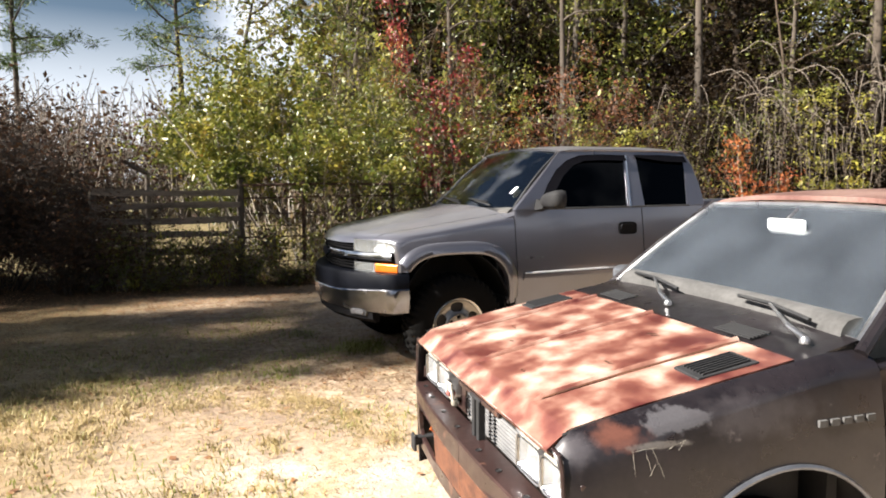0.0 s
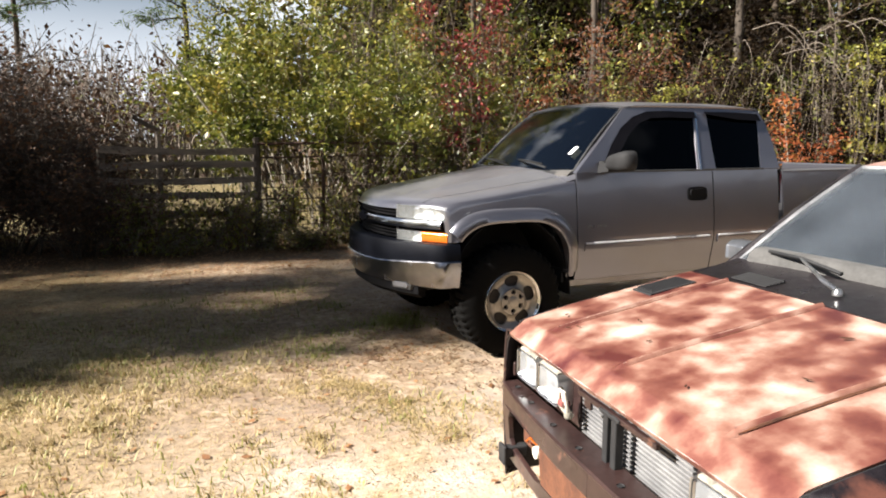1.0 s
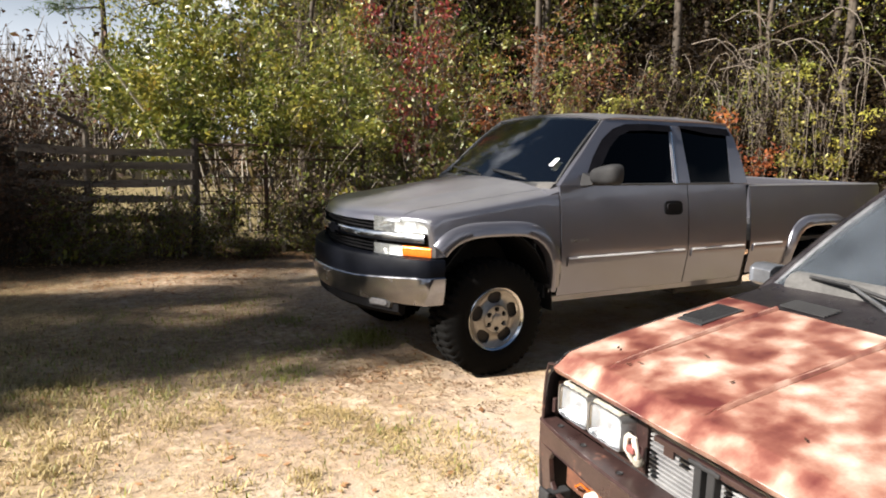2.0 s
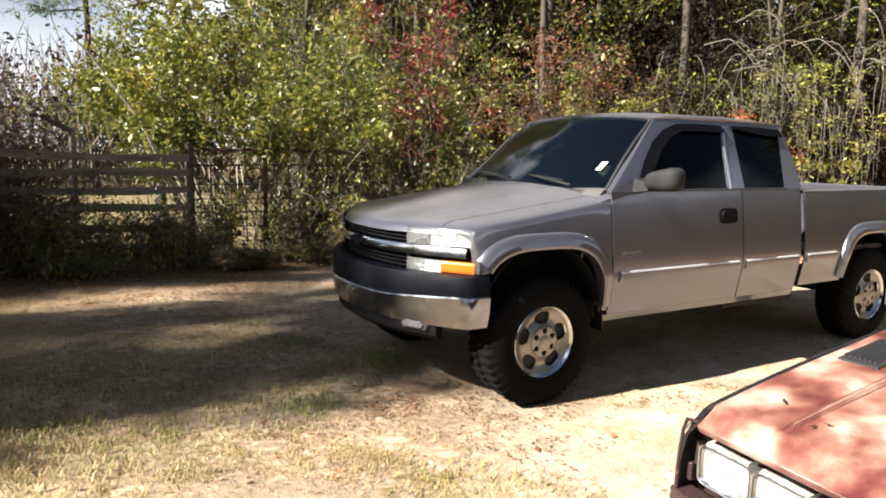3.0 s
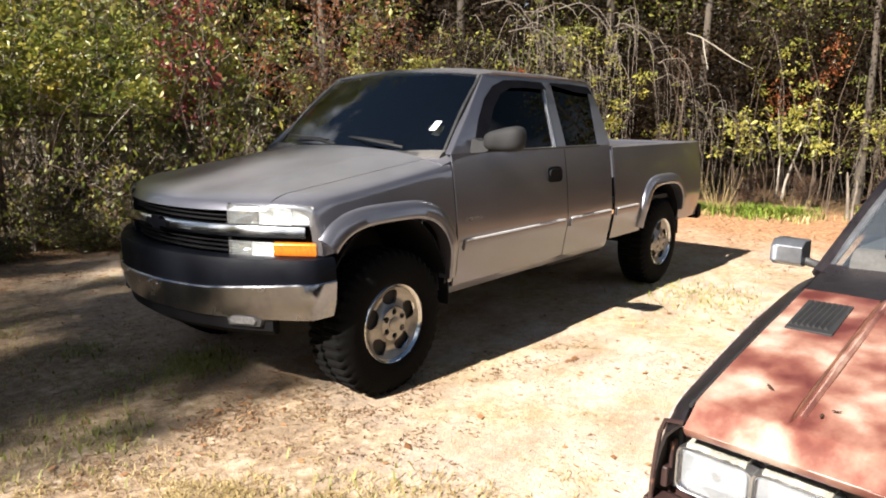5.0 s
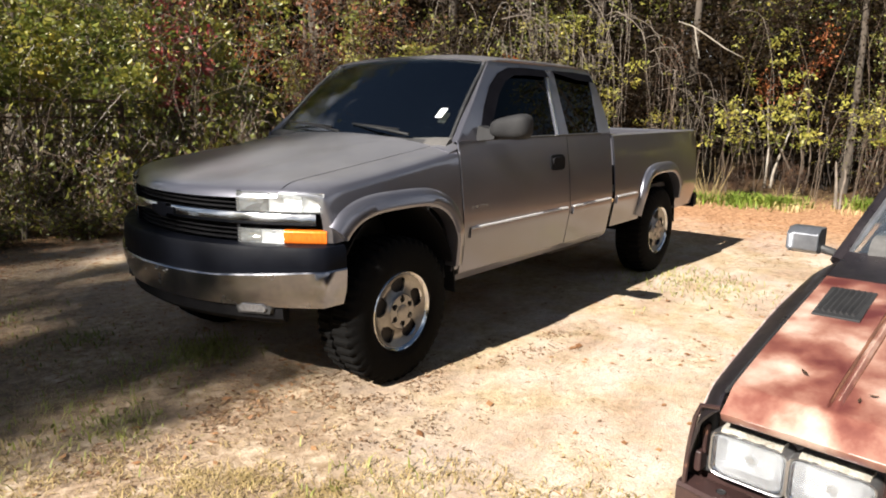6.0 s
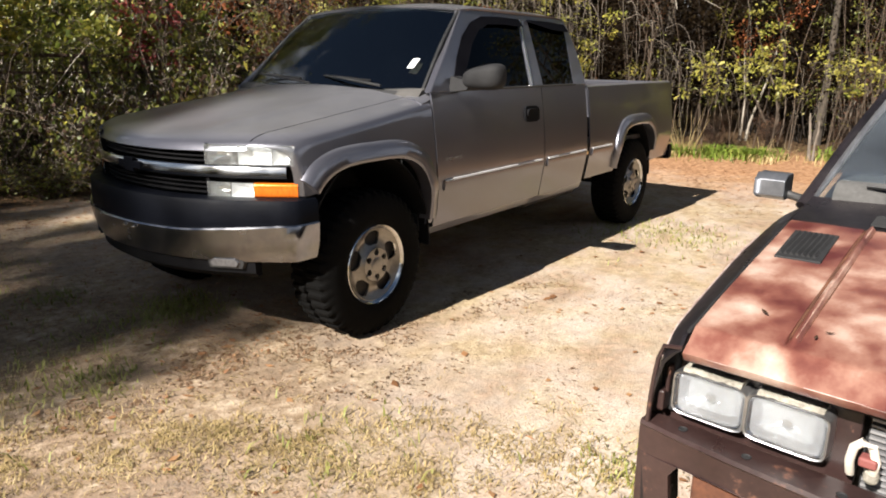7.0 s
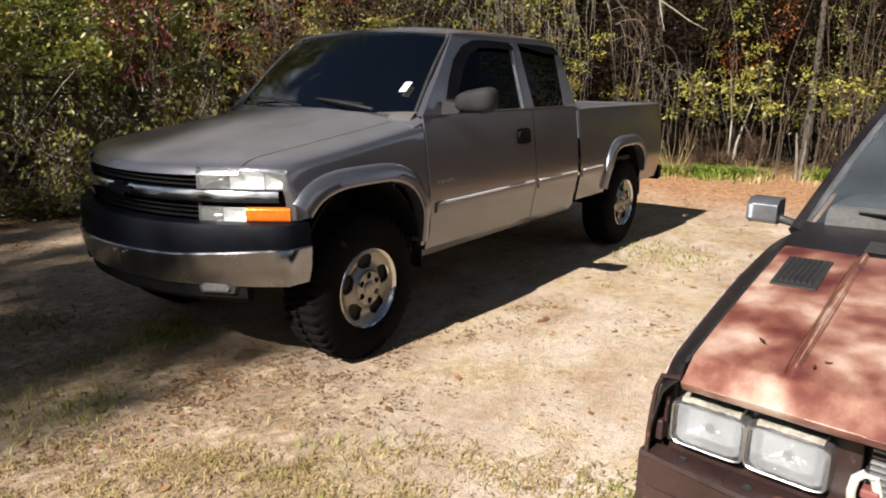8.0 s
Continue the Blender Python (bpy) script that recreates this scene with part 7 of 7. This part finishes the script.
def plant_woods():
    f = tree("slender_tree", "slender woodland tree with sparse yellowing leaves", "tree", 31, 11, 0.085, "bark", 0.3, 18, 1.8, 3200, 0.09, "leaf_yellow", 0.45, group="woodland trees")
    put(f, edge_spots(16, 0.38, 0.99, 2.5, 9.0, 0.8, 1.25, 21))
    f2 = tree("pale_tree", "thin grey tree, nearly bare", "tree", 32, 9, 0.06, "twig_mid", 0.4, 12, 1.5, 800, 0.06, "leaf_yellow", 0.2, (0.08, 0.03), group="woodland trees")
    put(f2, edge_spots(10, 0.40, 0.99, 2.0, 6.0, 0.7, 1.2, 22))
    f4 = tree("edge_tree", "grey-barked straight tree at the wood's edge", "tree", 36, 12, 0.10, "bark_dark", 0.45, 14, 1.6, 2600, 0.065, "leaf_green", 0.25, (0.02, -0.02), group="woodland trees")
    put(f4, [(5.9, 6.6, 0, 0.9, 1.0), (8.3, 5.4, 80, 1.1, 1.0), (10.0, 4.6, 160, 0.8, 1.0), (12.4, 1.9, 240, 1.0, 1.0), (11.4, 3.6, 300, 1.2, 1.0), (13.2, -1.0, 20, 0.8, 1.0), (14.0, -4.0, 120, 0.9, 1.0), (7.0, 8.0, 200, 1.2, 1.0), (4.1, 8.4, 10, 0.9, 1.0)])
    f3 = tree("green_tree", "broad tree with olive and brown leaves behind the fence", "tree", 33, 8, 0.11, "bark_dark", 0.25, 20, 2.4, 6500, 0.085, "leaf_green", 0.5, group="woodland trees")
    put(f3, [(2.2, 10.5, 0, 1.0, 1.0), (-0.5, 11.5, 100, 0.95, 0.95), (5.0, 9.5, 200, 1.1, 1.1), (8.5, 8.0, 300, 1.1, 1.1), (12.5, 5.0, 50, 1.1, 1.1), (15, 0.5, 150, 1.0, 1.1)])
    pn = tree("pine_tree", "tall open pine with tufted needles", "pine", 34, 17, 0.2, "bark_dark", 0.5, 20, 2.8, 5200, 0.3, "needle", 0.4, narrow=0.11, group="pines", flat=0.4)
    put(pn, [(-1.1, 24, 0, 0.85, 0.85), (-7.2, 26, 80, 0.85, 0.85), (5.5, 17, 140, 0.9, 0.95), (3.2, 13.5, 250, 0.8, 0.85), (9.5, 15.5, 20, 1, 1), (16, 8, 200, 1, 1), (20, 1.5, 100, 1, 1), (-13, 34, 300, 1.1, 0.8)])
    # far woods close the view behind
    rng = np.random.default_rng(77)
    P, b = [], Bundle()
    for k in range(430):
        q = rng.uniform(0.30, 1.0)
        x, y = along_edge(q, rng.uniform(11, 24))
        if x < 1.5:
            continue
        h = rng.uniform(8, 15)
        b.tube([(x, y, -0.2), (x + rng.normal() * 0.2, y + rng.normal() * 0.2, h * 0.5), (x + rng.normal() * 0.4, y, h)], [0.13, 0.1, 0.04], 4)
        P.append(cluster(rng, (x, y, h * rng.uniform(0.15, 0.75)), 240, 3.0, 1.2))
    P = np.concatenate(P)
    P = P[P[:, 2] > 0.1]
    tagged(new("far_woods", leaf_mesh("far_woods", P, 0.4, M["leaf_dark"], rng, 0.6)), "dense dark woodland foliage in the distance", "woods", kind="stuff")
    tagged(new("far_trunks", b.mesh("far_trunks", M["bark"])), "thin trunks of the distant woodland", "woods", kind="stuff")
    # unseen woods added behind and beside the camera to block sky light, fill reflections
    P = []
    for k in range(1500):
        a = math.radians(rng.uniform(-128, -12))
        r = rng.uniform(17, 25)
        x, y = 1 + r * math.cos(a) * 1.1, -3 + r * math.sin(a)
        P.append(cluster(rng, (x, y, rng.uniform(0.4, 3.2)), 190, 2.0, 0.6))
    for k in range(330):
        P.append(cluster(rng, (rng.uniform(-38, -29), rng.uniform(-30, 24), rng.uniform(0.5, 9)), 150, 3.0, 1.0))
    P = np.concatenate(P)
    P = P[P[:, 2] > 0.1]
    tagged(new("unseen_woods", leaf_mesh("unseen_woods", P, 0.5, M["leaf_dark"], rng, 0.6)), "unseen woodland added to block sky light around the yard", "woods", kind="stuff")
    # pale sunlit scrub beyond the field
    P, b = [], Bundle()
    for k in range(300):
        x, y = rng.uniform(-28, 4), rng.uniform(22, 34)
        h = rng.uniform(3.5, 6.5)
        for _ in range(5):
            b.tube(stem_points(rng, (x, y, 0), (*rng.normal(size=2) * 0.25, 1), h, 0.12, 5), taper(6, 0.05, 0.012), 3)
        P.append(cluster(rng, (x, y, h * 0.55), 110, 1.8, 1.0))
    P = np.concatenate(P)
    P = P[P[:, 2] > 0.1]
    tagged(new("far_scrub", leaf_mesh("far_scrub", P, 0.2, M["leaf_brown"], rng, 0.5)), "pale brown scrub beyond the field", "woods", kind="stuff")
    tagged(new("far_scrub_stems", b.mesh("far_scrub_stems", M["twig"])), "bare pale stems beyond the field", "woods", kind="stuff")


plant_woods()


def plant_shade():
    """Tall trees far to the sunny side; their long soft shade lies over the ground before the pickup."""
    s = tree("shade_tree", "tall oak that shades the yard from afar", "tree", 41, 17.6, 0.24, "bark", 0.34, 40, 3.0, 7000, 0.3, "leaf_green", 0.6, group="shade trees")
    put(s, [(-24.0, 2.72, 0, 0.62, 1.72), (-27.5, 3.1, 130, 0.6, 2.02), (-23.0, 5.3, 250, 0.55, 1.82), (-29.5, 2.6, 60, 0.53, 2.42)])


plant_shade()


# ---- fence ----
def build_fence():
    y = 5.2
    f = thing("wooden_fence", "weathered wooden rail fence overgrown with vines", "fence")
    rng = np.random.default_rng(3)
    for x, h in ((-3.05, 1.5), (-0.98, 1.62)):
        part("post", tube([(x, y + 0.05, ground_z(x, y) - 0.1), (x + 0.01, y + 0.05, 0.8), (x + 0.02, y + 0.05, h)], [0.065, 0.06, 0.055], 8), M["bark_dark"], f)
    for k, z in enumerate((1.44, 1.22, 1.02, 0.80, 0.52)):
        a, b = -3.05, -0.98
        sag, tilt = rng.uniform(-0.03, 0.03), rng.uniform(-0.07, 0.07)
        part("rail", strip([[(x, y - 0.02, z + e + h), (x, y + 0.02, z + e + h), (x, y + 0.02, z - e + h), (x, y - 0.02, z - e + h)] for q, x, e, h in [(q, a + (b - a) * q, 0.046 + 0.007 * math.sin(q * 9 + k) + 0.005 * noise.noise((q * 9, k * 3.1, 2)), sag * math.sin(3.1 * q) + tilt * (q - 0.5)) for q in np.linspace(0, 1, 9)]]), M["old_wood"], f, "grey weathered board")
    g = thing("wire_panel_fence", "rusty cattle-panel fence with steel posts and vines", "fence")
    for x in (0.02, 1.52, 3.05, 4.6):
        part("post", tube([(x, y + 0.03, ground_z(x, y) - 0.1), (x, y + 0.03, 1.6)], 0.03, 8), M["old_pipe"], g)
    for z, r in ((1.53, 0.024), (1.33, 0.014), (1.08, 0.008), (0.88, 0.008), (0.70, 0.012), (0.5, 0.008), (0.3, 0.008)):
        part("rail", tube([(x, y + 0.01 * math.sin(x * 3 + z), z + 0.008 * math.sin(x * 2.3 + z * 5)) for x in np.linspace(-0.95, 5.2, 16)], r, 6), M["old_pipe"], g)
    for k in range(31):
        x = -0.85 + k * 0.2
        part("wire", tube([(x, y + 0.012, 0.12), (x + 0.006, y + 0.016, 0.8), (x, y + 0.012, 1.53)], 0.005, 4), M["old_pipe"], g)
    gp = thing("gate_post", "leaning dark gate post with a cross bar", "post")
    part("upright", tube([(-2.30, 5.35, 0), (-2.30, 5.35, 1.0), (-2.29, 5.35, 1.74)], [0.05, 0.045, 0.04], 8), M["old_wood"], gp)
    part("cross_bar", tube([(-2.28, 5.33, 1.72), (-2.45, 5.33, 1.80), (-2.6, 5.33, 1.9)], 0.035, 6), M["bark_dark"], gp)
    # pale leaning trunk over the fence, and dead sticks in the brush
    ln = thing("leaning_sapling", "bare pale sapling leaning over the fence", "sapling")
    part("trunk", tube([(-0.9, 5.6, 0.4), (-1.15, 5.6, 1.1), (-1.5, 5.6, 1.9), (-2.05, 5.6, 2.7), (-2.3, 5.6, 2.95)], [0.03, 0.026, 0.022, 0.016, 0.008], 7), M["bark_pale"], ln)
    part("twig", tube([(-1.5, 5.6, 1.9), (-1.3, 5.55, 2.3), (-1.25, 5.5, 2.6)], [0.014, 0.009, 0.004], 5), M["bark_pale"], ln)
    sn = thing("dead_branch", "grey broken branch jutting out of the thicket", "branch")
    part("limb", tube([(10.0, 1.45, 3.06), (10.14, 1.24, 2.98), (10.33, 1.0, 2.80), (10.56, 0.76, 2.60), (10.83, 0.5, 2.44)], [0.008, 0.012, 0.014, 0.011, 0.004], 7), M["bark_pale"], sn)
    part("twig", tube([(10.0, 1.15, 2.95), (10.0, 1.1, 2.7), (9.95, 1.0, 2.4)], [0.012, 0.009, 0.004], 5), M["bark_pale"], sn)
    st = thing("grey_stump", "broken grey stump at the wood's edge", "stump")
    part("stem", tube([(10.50, -1.34, -0.15), (10.5, -1.32, 0.12), (10.52, -1.30, 0.33), (10.5, -1.27, 0.60), (10.5, -1.26, 0.68)], [0.034, 0.026, 0.022, 0.018, 0.006], 7), M["twig"], st)
    part("split_stem", tube([(10.50, -1.40, -0.15), (10.49, -1.40, 0.15), (10.48, -1.43, 0.38), (10.5, -1.42, 0.52), (10.5, -1.40, 0.56)], [0.024, 0.02, 0.016, 0.014, 0.005], 6), M["twig"], st)


build_fence()
